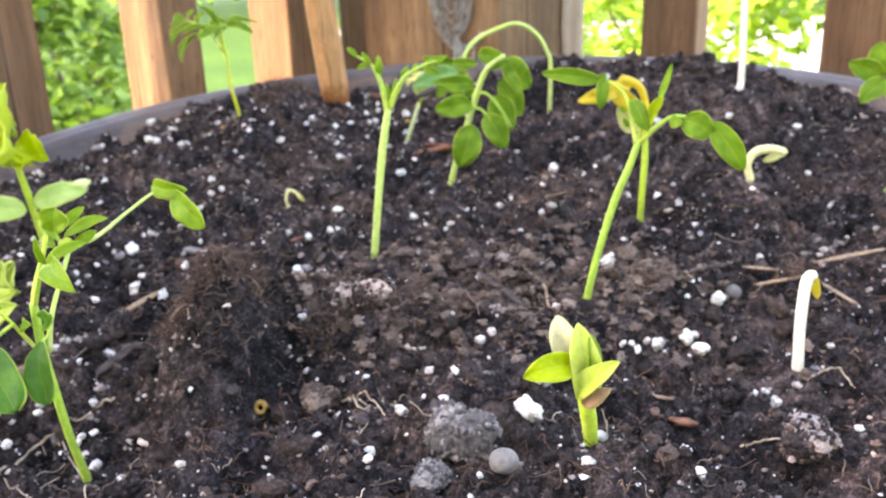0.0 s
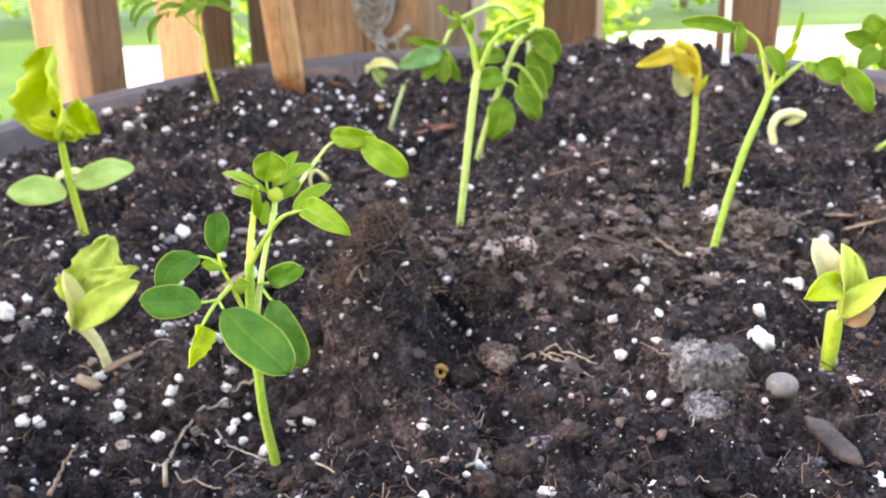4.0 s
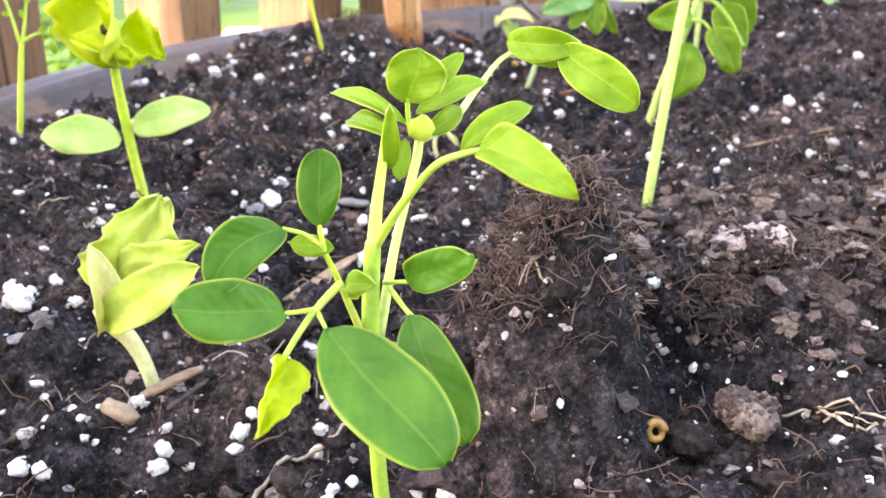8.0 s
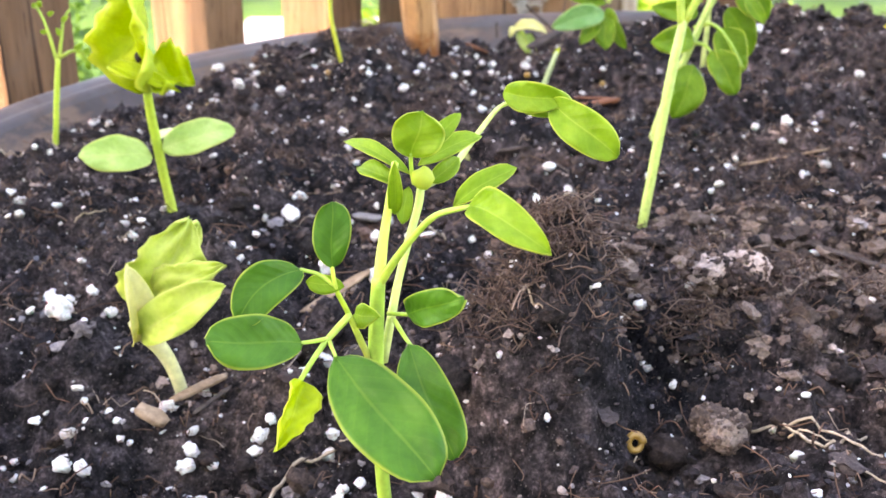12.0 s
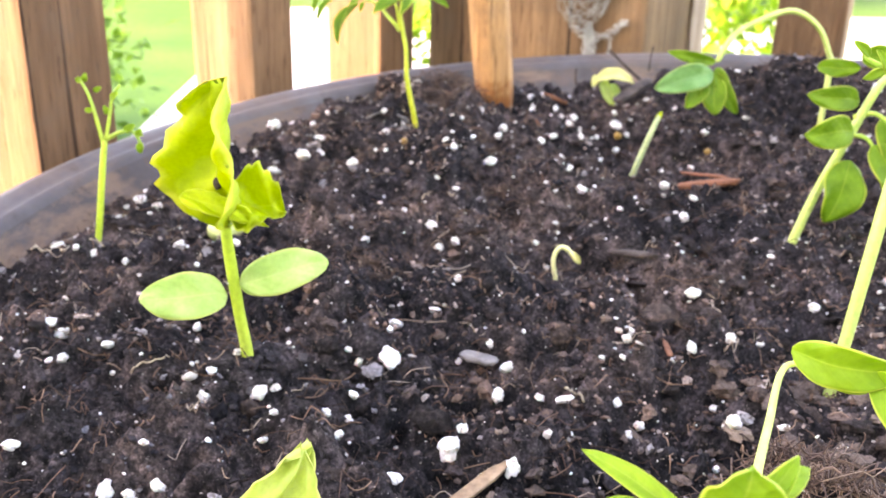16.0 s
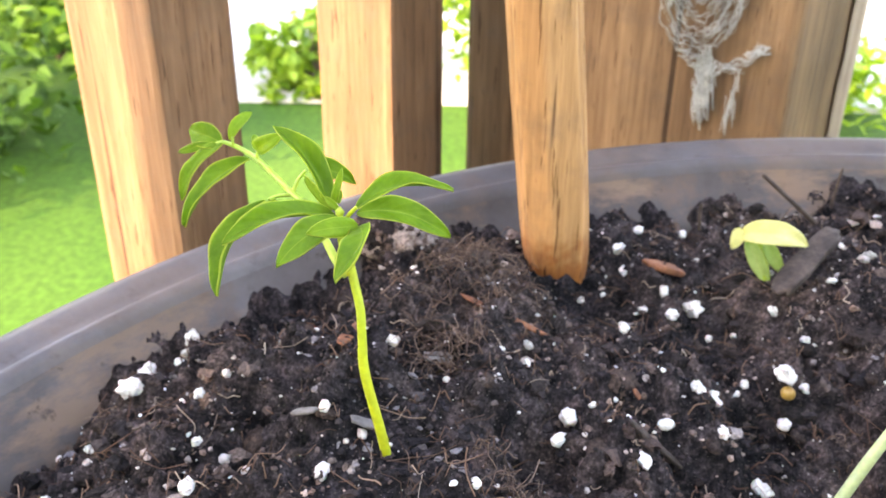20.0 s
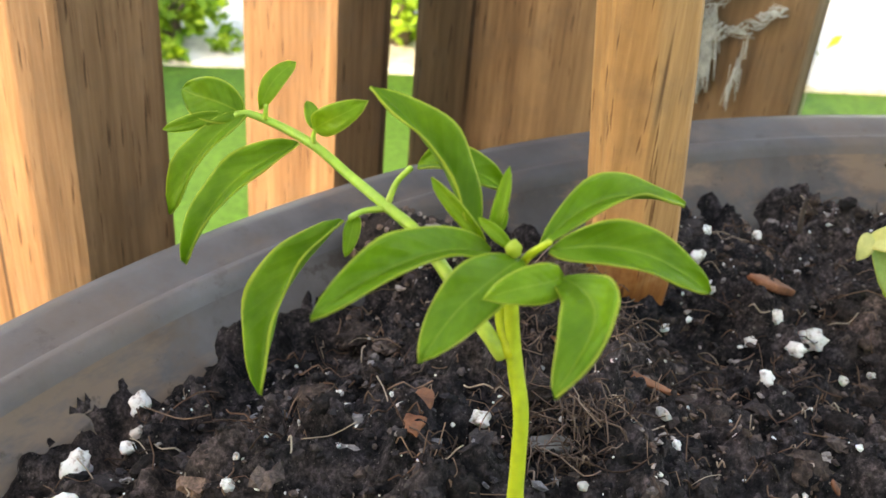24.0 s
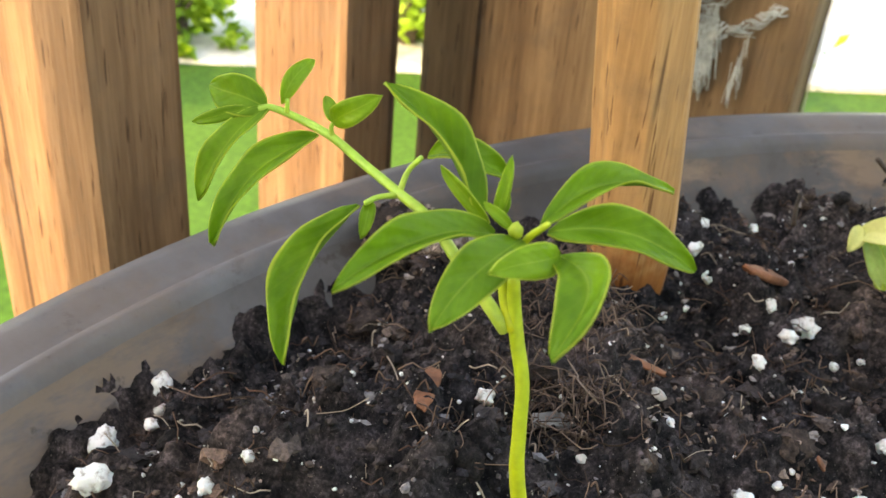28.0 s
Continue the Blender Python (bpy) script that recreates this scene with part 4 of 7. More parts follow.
stem("shoot", [(-0.0910, 0.1814, 0.3431), (-0.0904, 0.1830, 0.3478), (-0.0894, 0.1860, 0.3527), (-0.0886, 0.1880, 0.3571)], 0.00075, 0.00044, stem_lime, plant)
stem("petiole", [(-0.0909, 0.1814, 0.3431), (-0.0892, 0.1800, 0.3465), (-0.0872, 0.1780, 0.3501), (-0.0847, 0.1750, 0.3540), (-0.0822, 0.1730, 0.3556), (-0.0807, 0.1720, 0.3562)], 0.00056, 0.00028, stem_green, plant)
stem("petiole", [(-0.0905, 0.1835, 0.3312), (-0.0893, 0.1840, 0.3380), (-0.0880, 0.1860, 0.3434), (-0.0857, 0.1890, 0.3506), (-0.0852, 0.1900, 0.3530)], 0.00058, 0.00052, stem_pale, plant)
stem("rachis", [(-0.0852, 0.1900, 0.3530), (-0.0807, 0.1960, 0.3540), (-0.0761, 0.2040, 0.3570), (-0.0720, 0.2110, 0.3594), (-0.0691, 0.2100, 0.3603), (-0.0652, 0.2070, 0.3609)], 0.00054, 0.00023, stem_pale, plant)
stem("petiole", [(-0.0925, 0.1822, 0.3326), (-0.0938, 0.1800, 0.3371), (-0.0950, 0.1780, 0.3413), (-0.0961, 0.1760, 0.3449), (-0.0965, 0.1760, 0.3477)], 0.00048, 0.00024, stem_lime, plant)
stem("petiole", [(-0.0946, 0.1780, 0.3406), (-0.0972, 0.1750, 0.3389), (-0.0989, 0.1720, 0.3377), (-0.1006, 0.1700, 0.3356)], 0.00046, 0.00029, stem_green, plant)
stem("petiolule", [(-0.0972, 0.1750, 0.3389), (-0.0988, 0.1730, 0.3396), (-0.1002, 0.1720, 0.3399)], 0.00029, 0.00023, stem_green, plant)
stem("petiolule", [(-0.0971, 0.1750, 0.3386), (-0.0962, 0.1700, 0.3391)], 0.00028, 0.00022, stem_green, plant)
stem("petiolule", [(-0.0961, 0.1760, 0.3452), (-0.0980, 0.1760, 0.3468), (-0.1002, 0.1760, 0.3475)], 0.00029, 0.00023, stem_green, plant)
stem("petiolule", [(-0.0898, 0.1830, 0.3384), (-0.0875, 0.1790, 0.3400)], 0.00031, 0.00025, stem_green, plant)
stem("petiolule", [(-0.0892, 0.1830, 0.3377), (-0.0879, 0.1780, 0.3374), (-0.0873, 0.1740, 0.3381)], 0.00031, 0.00025, stem_green, plant)
stem("petiolule", [(-0.0861, 0.1900, 0.3537), (-0.0865, 0.1890, 0.3562), (-0.0866, 0.1880, 0.3583)], 0.00032, 0.00026, stem_green, plant)
leaf("leaflet", (-0.0962, 0.1700, 0.3391), (-0.0858, 0.1556, 0.3322), 0.0089, (-0.22, -0.52, 0.83), 0.12, 0.05, "elliptic", leaf_green, plant)
leaf("leaflet", (-0.0876, 0.1740, 0.3384), (-0.0830, 0.1630, 0.3294), 0.0066, (-0.22, -0.65, 0.73), 0.25, 0.06, "elliptic", leaf_green, plant)
leaf("leaflet", (-0.1000, 0.1720, 0.3399), (-0.1099, 0.1668, 0.3430), 0.0064, (0.52, -0.66, 0.54), 0.15, 0.06, "elliptic", leaf_green, plant)
leaf("leaflet", (-0.1001, 0.1760, 0.3475), (-0.1070, 0.1700, 0.3436), 0.0056, (0.38, -0.77, 0.51), 0.25, 0.12, "elliptic", leaf_green, plant, arc=-0.16)
leaf("leaflet", (-0.0964, 0.1760, 0.3476), (-0.0962, 0.1770, 0.3554), 0.0046, (0.03, -0.99, 0.13), 0.15, 0.05, "elliptic", leaf_green, plant)
leaf("leaflet", (-0.0876, 0.1790, 0.3400), (-0.0818, 0.1690, 0.3463), 0.0044, (-0.84, -0.54, -0.07), 0.25, 0.08, "elliptic", leaf_green, plant)
leaf("leaflet", (-0.1002, 0.1700, 0.3361), (-0.1027, 0.1630, 0.3312), 0.0052, (0.55, -0.61, 0.50), 0.75, 0.12, "jagged", leaf_lime, plant, "yellowing folded leaflet")
leaf("leaflet", (-0.0996, 0.1760, 0.3460), (-0.0951, 0.1760, 0.3452), 0.0024, (0.06, -0.94, 0.33), 0.10, 0.05, "ovate", leaf_young, plant)
leaf("leaflet", (-0.0941, 0.1810, 0.3394), (-0.0912, 0.1780, 0.3402), 0.0033, (-0.72, -0.60, 0.35), 0.20, 0.10, "ovate", leaf_young, plant)
leaf("leaflet", (-0.0866, 0.1880, 0.3579), (-0.0852, 0.1870, 0.3638), 0.0069, (-0.15, -0.98, -0.13), 0.25, 0.10, "elliptic", leaf_young, plant)
leaf("leaflet", (-0.0853, 0.1880, 0.3589), (-0.0801, 0.1900, 0.3629), 0.0025, (0.11, -0.94, 0.33), 0.30, 0.10, "ovate", leaf_young, plant)
leaf("leaflet", (-0.0866, 0.1900, 0.3551), (-0.0953, 0.2005, 0.3569), 0.0024, (-0.39, -0.46, 0.80), 0.60, 0.10, "ovate", leaf_young, plant)
leaf("leaflet", (-0.0882, 0.1900, 0.3537), (-0.0935, 0.1970, 0.3541), 0.0029, (-0.45, -0.38, 0.81), 0.50, 0.10, "ovate", leaf_young, plant)
leaf("leaflet", (-0.0855, 0.1900, 0.3562), (-0.0768, 0.1940, 0.3590), 0.0031, (0.10, -0.71, 0.70), 0.50, 0.10, "ovate", leaf_young, plant)
leaf("leaflet", (-0.0839, 0.1910, 0.3535), (-0.0799, 0.1940, 0.3561), 0.0028, (0.30, -0.81, 0.50), 0.40, 0.10, "ovate", leaf_young, plant)
leaf("leaflet", (-0.0888, 0.1860, 0.3508), (-0.0888, 0.1830, 0.3585), 0.0023, (-0.05, -0.93, -0.36), 0.60, 0.05, "ovate", leaf_young, plant)
leaf("leaflet", (-0.0878, 0.1870, 0.3492), (-0.0868, 0.1890, 0.3536), 0.0023, (-0.02, -0.91, 0.42), 0.40, 0.05, "ovate", leaf_young, plant)
leaf("leaflet", (-0.0825, 0.1730, 0.3560), (-0.0750, 0.1760, 0.3595), 0.0031, (-0.03, -0.72, 0.69), 0.60, 0.12, "ovate", leaf_young, plant)
leaf("leaflet", (-0.0809, 0.1720, 0.3563), (-0.0732, 0.1630, 0.3538), 0.0052, (-0.40, -0.55, 0.73), 0.50, 0.20, "ovate", leaf_young, plant)
leaf("leaflet", (-0.0715, 0.2110, 0.3617), (-0.0623, 0.2060, 0.3613), 0.0050, (-0.46, -0.87, 0.14), 0.35, 0.15, "ovate", leaf_young, plant)
leaf("leaflet", (-0.0650, 0.2070, 0.3611), (-0.0568, 0.1985, 0.3548), 0.0064, (-0.53, -0.77, 0.35), 0.35, 0.12, "elliptic", leaf_young, plant)
leaf("leaflet", (-0.0695, 0.2100, 0.3599), (-0.0649, 0.2070, 0.3587), 0.0017, (-0.50, -0.84, 0.22), 0.30, 0.10, "ovate", leaf_young, plant)
bud("bud", (-0.0851, 0.1890, 0.3547), 0.00141, leaf_young, plant)

plant = thing("compound_leaf_seedling", (-0.1020, 0.4425, 0.3290), "bright green compound-leaf seedling with narrow drooping leaflets near the wooden stake", "seedling", "seedlings in the pot")
stem("stem", [(-0.1020, 0.4425, 0.3190), (-0.1020, 0.4425, 0.3290), (-0.1052, 0.4430, 0.3452), (-0.1056, 0.4438, 0.3514), (-0.1058, 0.4446, 0.3568), (-0.1067, 0.4455, 0.3613), (-0.1073, 0.4460, 0.3647), (-0.1078, 0.4460, 0.3683)], 0.00089, 0.00063, stem_olive, plant)
stem("petiole", [(-0.1077, 0.4460, 0.3677), (-0.1076, 0.4460, 0.3700), (-0.1073, 0.4450, 0.3728), (-0.1058, 0.4440, 0.3750)], 0.00057, 0.00028, stem_olive, plant)
stem("petiole", [(-0.1074, 0.4455, 0.3626), (-0.1083, 0.4465, 0.3656), (-0.1089, 0.4470, 0.3694), (-0.1094, 0.4480, 0.3711)], 0.00054, 0.00044, stem_olive, plant)
stem("rachis", [(-0.1079, 0.4460, 0.3623), (-0.1094, 0.4465, 0.3644), (-0.1120, 0.4510, 0.3667), (-0.1149, 0.4550, 0.3695), (-0.1177, 0.4580, 0.3708), (-0.1210, 0.4620, 0.3720), (-0.1243, 0.4650, 0.3737), (-0.1276, 0.4680, 0.3744), (-0.1307, 0.4690, 0.3753), (-0.1322, 0.4690, 0.3752)], 0.00072, 0.00033, stem_green, plant)
stem("petiolule", [(-0.1177, 0.4580, 0.3708), (-0.1168, 0.4590, 0.3728), (-0.1155, 0.4590, 0.3744)], 0.00032, 0.00027, stem_green, plant)
stem("petiolule", [(-0.1176, 0.4580, 0.3706), (-0.1199, 0.4570, 0.3708), (-0.1212, 0.4560, 0.3706)], 0.00032, 0.00027, stem_green, plant)
stem("petiolule", [(-0.1244, 0.4650, 0.3739), (-0.1245, 0.4650, 0.3749), (-0.1240, 0.4650, 0.3760)], 0.00028, 0.00022, stem_green, plant)
stem("petiolule", [(-0.1292, 0.4680, 0.3752), (-0.1291, 0.4680, 0.3767)], 0.00028, 0.00023, stem_green, plant)
leaf("leaflet", (-0.1220, 0.4560, 0.3705), (-0.1291, 0.4470, 0.3576), 0.0061, (-0.59, -0.48, 0.65), 1.10, 0.04, "ovate", leaf_mid, plant, arc=-0.10)
leaf("leaflet", (-0.1205, 0.4570, 0.3705), (-0.1216, 0.4540, 0.3677), 0.0016, (0.05, -0.69, 0.72), 0.30, 0.10, "ovate", leaf_young, plant)
leaf("leaflet", (-0.1259, 0.4650, 0.3740), (-0.1366, 0.4590, 0.3640), 0.0046, (-0.36, -0.58, 0.73), 0.80, 0.05, "ovate", leaf_mid, plant, arc=-0.10)
leaf("leaflet", (-0.1310, 0.4690, 0.3756), (-0.1388, 0.4660, 0.3656), 0.0037, (-0.46, -0.68, 0.57), 0.70, 0.08, "ovate", leaf_mid, plant, arc=-0.06)
leaf("leaflet", (-0.1314, 0.4690, 0.3753), (-0.1376, 0.4720, 0.3766), 0.0045, (-0.31, -0.83, 0.46), 0.15, 0.10, "ovate", leaf_mid, plant)
leaf("leaflet", (-0.1330, 0.4690, 0.3752), (-0.1394, 0.4700, 0.3730), 0.0016, (-0.24, -0.93, 0.26), 0.20, 0.10, "ovate", leaf_mid, plant)
leaf("leaflet", (-0.1297, 0.4680, 0.3762), (-0.1263, 0.4720, 0.3798), 0.0021, (0.26, -0.76, 0.60), 0.25, 0.15, "ovate", leaf_young, plant, arc=0.10)
leaf("leaflet", (-0.1245, 0.4650, 0.3754), (-0.1196, 0.4630, 0.3793), 0.0029, (-0.44, -0.90, 0.09), 0.30, 0.20, "ovate", leaf_young, plant)
leaf("leaflet", (-0.1242, 0.4650, 0.3754), (-0.1251, 0.4670, 0.3776), 0.0016, (-0.11, -0.75, 0.65), 0.30, 0.10, "ovate", leaf_mid, plant)
leaf("leaflet", (-0.1107, 0.4500, 0.3714), (-0.1197, 0.4570, 0.3829), 0.0052, (0.43, -0.58, 0.69), 1.00, 0.05, "ovate", leaf_mid, plant, arc=-0.10)
leaf("leaflet", (-0.1149, 0.4590, 0.3746), (-0.1070, 0.4560, 0.3736), 0.0043, (-0.11, -0.56, 0.82), 0.80, 0.28, "ovate", leaf_mid, plant)
leaf("leaflet", (-0.1100, 0.4490, 0.3722), (-0.1146, 0.4520, 0.3767), 0.0017, (-0.39, -0.90, 0.20), 0.60, 0.05, "ovate", leaf_young, plant)
leaf("leaflet", (-0.1096, 0.4480, 0.3717), (-0.1247, 0.4380, 0.3719), 0.0051, (0.23, -0.33, 0.92), 0.90, 0.10, "ovate", leaf_mid, plant, arc=-0.06)
leaf("leaflet", (-0.1101, 0.4490, 0.3715), (-0.1143, 0.4520, 0.3709), 0.0018, (-0.56, -0.68, 0.46), 0.40, 0.10, "ovate", leaf_mid, plant)
leaf("leaflet", (-0.1077, 0.4450, 0.3728), (-0.1167, 0.4360, 0.3692), 0.0047, (0.13, -0.47, 0.87), 0.25, 0.10, "ovate", leaf_mid, plant, arc=-0.05)
leaf("leaflet", (-0.1053, 0.4410, 0.3735), (-0.1123, 0.4370, 0.3741), 0.0032, (0.44, -0.67, 0.59), 0.25, 0.15, "ovate", leaf_young, plant)
leaf("leaflet", (-0.1052, 0.4420, 0.3730), (-0.1078, 0.4310, 0.3698), 0.0049, (-0.46, -0.14, 0.87), 0.50, 0.12, "ovate", leaf_mid, plant, arc=0.26)
leaf("leaflet", (-0.1062, 0.4450, 0.3743), (-0.0913, 0.4520, 0.3745), 0.0042, (0.15, -0.37, 0.92), 0.90, 0.085, "ovate", leaf_mid, plant, arc=0.10)
leaf("leaflet", (-0.1057, 0.4440, 0.3742), (-0.0917, 0.4430, 0.3708), 0.0047, (0.12, -0.70, 0.70), 0.55, 0.10, "ovate", leaf_mid, plant, arc=0.10)
leaf("leaflet", (-0.1097, 0.4480, 0.3730), (-0.1084, 0.4500, 0.3788), 0.0015, (-0.21, -0.91, 0.36), 0.60, 0.03, "ovate", leaf_young, plant)
leaf("leaflet", (-0.1089, 0.4480, 0.3737), (-0.1085, 0.4490, 0.3755), 0.0007, (-0.18, -0.84, 0.51), 0.40, 0.03, "ovate", leaf_young, plant)
leaf("leaflet", (-0.1084, 0.4460, 0.3732), (-0.1110, 0.4480, 0.3750), 0.0013, (-0.27, -0.82, 0.51), 0.50, 0.05, "ovate", leaf_young, plant)
bud("bud", (-0.1084, 0.4450, 0.3737), 0.00066, leaf_young, plant)

plant = thing("compound_leaf_seedling", (-0.0264, 0.2816, 0.3120), "slender pale green seedling with tiny paired leaflets", "seedling", "seedlings in the pot")
stem("stem", [(-0.0264, 0.2816, 0.3020), (-0.0264, 0.2816, 0.3120), (-0.0257, 0.2816, 0.3148), (-0.0226, 0.2830, 0.3410), (-0.0205, 0.2845, 0.3554), (-0.0189, 0.2856, 0.3639)], 0.00136, 0.00109, stem_pale, plant)
stem("petiole", [(-0.0191, 0.2856, 0.3628), (-0.0207, 0.2860, 0.3714), (-0.0236, 0.2870, 0.3773), (-0.0280, 0.2880, 0.3800)], 0.00106, 0.00035, stem_green, plant)
stem("petiole", [(-0.0187, 0.2856, 0.3635), (-0.0140, 0.2850, 0.3727), (-0.0080, 0.2840, 0.3769), (-0.0032, 0.2830, 0.3787)], 0.00105, 0.00035, stem_green, plant)
leaf("leaflet", (-0.0278, 0.2865, 0.3802), (-0.0309, 0.2870, 0.3830), 0.0019, (0.03, -0.98, 0.20), 0.35, 0.10, "ovate", leaf_young, plant)
leaf("leaflet", (-0.0244, 0.2865, 0.3781), (-0.0281, 0.2870, 0.3763), 0.0019, (-0.15, -0.99, 0.04), 0.35, 0.10, "ovate", leaf_young, plant)
leaf("leaflet", (-0.0238, 0.2865, 0.3773), (-0.0264, 0.2870, 0.3815), 0.0018, (0.07, -0.98, 0.16), 0.35, 0.10, "ovate", leaf_young, plant)
leaf("leaflet", (-0.0211, 0.2865, 0.3739), (-0.0215, 0.2870, 0.3803), 0.0026, (0.08, -0.99, 0.08), 0.35, 0.10, "ovate", leaf_young, plant)
leaf("leaflet", (-0.0192, 0.2865, 0.3659), (-0.0191, 0.2870, 0.3715), 0.0021, (0.06, -0.99, 0.09), 0.35, 0.10, "ovate", leaf_young, plant)
leaf("leaflet", (-0.0179, 0.2865, 0.3662), (-0.0159, 0.2870, 0.3732), 0.0016, (0.03, -1.00, 0.06), 0.35, 0.10, "ovate", leaf_young, plant)
leaf("leaflet", (-0.0075, 0.2865, 0.3769), (0.0001, 0.2870, 0.3797), 0.0026, (0.01, -0.99, 0.14), 0.35, 0.10, "ovate", leaf_young, plant)
leaf("leaflet", (-0.0076, 0.2865, 0.3762), (-0.0020, 0.2870, 0.3740), 0.0021, (0.13, -0.99, 0.11), 0.35, 0.10, "ovate", leaf_young, plant)
leaf("leaflet", (-0.0144, 0.2865, 0.3725), (-0.0121, 0.2870, 0.3769), 0.0021, (0.02, -0.99, 0.10), 0.35, 0.10, "ovate", leaf_young, plant)
leaf("leaflet", (-0.0108, 0.2865, 0.3749), (-0.0093, 0.2870, 0.3776), 0.0016, (0.04, -0.99, 0.16), 0.35, 0.10, "ovate", leaf_young, plant)
leaf("leaflet", (-0.0054, 0.2865, 0.3775), (-0.0028, 0.2870, 0.3763), 0.0014, (0.21, -0.97, 0.06), 0.35, 0.10, "ovate", leaf_young, plant)

plant = thing("compound_leaf_seedling", (0.0004, 0.3610, 0.3130), "green compound-leaf seedling with hanging oval leaflets", "seedling", "seedlings in the pot")
stem("stem", [(0.0004, 0.3610, 0.3030), (0.0004, 0.3610, 0.3130), (0.0004, 0.3610, 0.3165), (0.0039, 0.3600, 0.3310), (0.0097, 0.3580, 0.3487), (0.0147, 0.3560, 0.3631), (0.0221, 0.3540, 0.3697)], 0.00157, 0.00090, stem_pale, plant)
stem("rachis", [(0.0098, 0.3580, 0.3537), (0.0146, 0.3560, 0.3550), (0.0193, 0.3540, 0.3508), (0.0247, 0.3520, 0.3421)], 0.00066, 0.00044, stem_green, plant)
stem("petiolule", [(0.0079, 0.3580, 0.3492), (0.0127, 0.3560, 0.3488), (0.0149, 0.3550, 0.3467)], 0.00067, 0.00045, stem_green, plant)
leaf("leaflet", (0.0099, 0.3550, 0.3426), (0.0037, 0.3510, 0.3267), 0.0116, (-0.01, -0.97, 0.25), 0.20, 0.08, "ovate", leaf_mid, plant)
leaf("leaflet", (0.0096, 0.3560, 0.3505), (-0.0050, 0.3520, 0.3499), 0.0089, (0.25, -0.95, 0.21), 0.20, 0.08, "ovate", leaf_mid, plant)
leaf("leaflet", (0.0107, 0.3580, 0.3581), (-0.0052, 0.3540, 0.3601), 0.0066, (0.26, -0.96, 0.14), 0.20, 0.08, "ovate", leaf_mid, plant)
leaf("leaflet", (0.0148, 0.3540, 0.3471), (0.0225, 0.3500, 0.3343), 0.0098, (-0.07, -0.96, 0.26), 0.20, 0.08, "ovate", leaf_mid, plant)
leaf("leaflet", (0.0182, 0.3580, 0.3534), (0.0250, 0.3540, 0.3401), 0.0112, (-0.08, -0.97, 0.25), 0.20, 0.08, "ovate", leaf_mid, plant)
leaf("leaflet", (0.0216, 0.3620, 0.3593), (0.0289, 0.3580, 0.3450), 0.0094, (-0.09, -0.97, 0.23), 0.20, 0.08, "ovate", leaf_mid, plant)
leaf("leaflet", (0.0229, 0.3600, 0.3676), (0.0323, 0.3560, 0.3565), 0.0102, (-0.14, -0.96, 0.23), 0.20, 0.08, "ovate", leaf_mid, plant)
leaf("leaflet", (0.0238, 0.3540, 0.3628), (0.0289, 0.3500, 0.3557), 0.0044, (-0.21, -0.91, 0.36), 0.20, 0.08, "ovate", leaf_mid, plant)
leaf("leaflet", (0.0122, 0.3640, 0.3686), (0.0220, 0.3600, 0.3685), 0.0067, (-0.37, -0.92, 0.15), 0.20, 0.08, "ovate", leaf_mid, plant)
leaf("leaflet", (0.0148, 0.3580, 0.3646), (0.0249, 0.3540, 0.3675), 0.0039, (-0.38, -0.92, 0.06), 0.20, 0.08, "ovate", leaf_mid, plant)
leaf("leaflet", (0.0021, 0.3670, 0.3653), (0.0121, 0.3630, 0.3657), 0.0049, (-0.37, -0.92, 0.15), 0.20, 0.08, "ovate", leaf_mid, plant)

plant = thing("compound_leaf_seedling", (0.0372, 0.2346, 0.3140), "tall leaning green seedling with spreading side leaflets", "seedling", "seedlings in the pot")
stem("stem", [(0.0372, 0.2346, 0.3040), (0.0372, 0.2346, 0.3140), (0.0371, 0.2346, 0.3168), (0.0401, 0.2346, 0.3320), (0.0442, 0.2346, 0.3473), (0.0475, 0.2346, 0.3561), (0.0499, 0.2346, 0.3634)], 0.00122, 0.00091, stem_green, plant)
stem("petiole", [(0.0493, 0.2346, 0.3625), (0.0479, 0.2360, 0.3699), (0.0458, 0.2370, 0.3757), (0.0410, 0.2380, 0.3794)], 0.00074, 0.00029, stem_lime, plant)
stem("petiole", [(0.0499, 0.2346, 0.3631), (0.0545, 0.2330, 0.3678), (0.0592, 0.2320, 0.3704), (0.0678, 0.2300, 0.3681)], 0.00087, 0.00029, stem_green, plant)
stem("petiole", [(0.0496, 0.2346, 0.3634), (0.0511, 0.2346, 0.3686), (0.0545, 0.2345, 0.3737), (0.0572, 0.2350, 0.3794)], 0.00059, 0.00029, stem_green, plant)
leaf("leaflet", (0.0404, 0.2380, 0.3791), (0.0247, 0.2400, 0.3810), 0.0044, (-0.11, -0.98, 0.16), 0.30, 0.10, "ovate", leaf_mid, plant)
leaf("leaflet", (0.0410, 0.2380, 0.3800), (0.0397, 0.2360, 0.3718), 0.0038, (-0.15, -0.95, 0.26), 0.40, 0.10, "ovate", leaf_mid, plant)
leaf("leaflet", (0.0384, 0.2380, 0.3783), (0.0415, 0.2380, 0.3805), 0.0026, (-0.13, -0.97, 0.19), 0.30, 0.10, "ovate", leaf_mid, plant)
leaf("leaflet", (0.0479, 0.2360, 0.3742), (0.0518, 0.2320, 0.3666), 0.0047, (-0.27, -0.90, 0.33), 0.30, 0.15, "ovate", leaf_mid, plant)
leaf("leaflet", (0.0592, 0.2320, 0.3703), (0.0571, 0.2300, 0.3678), 0.0035, (0.04, -0.79, 0.61), 0.30, 0.10, "ovate", leaf_young, plant)
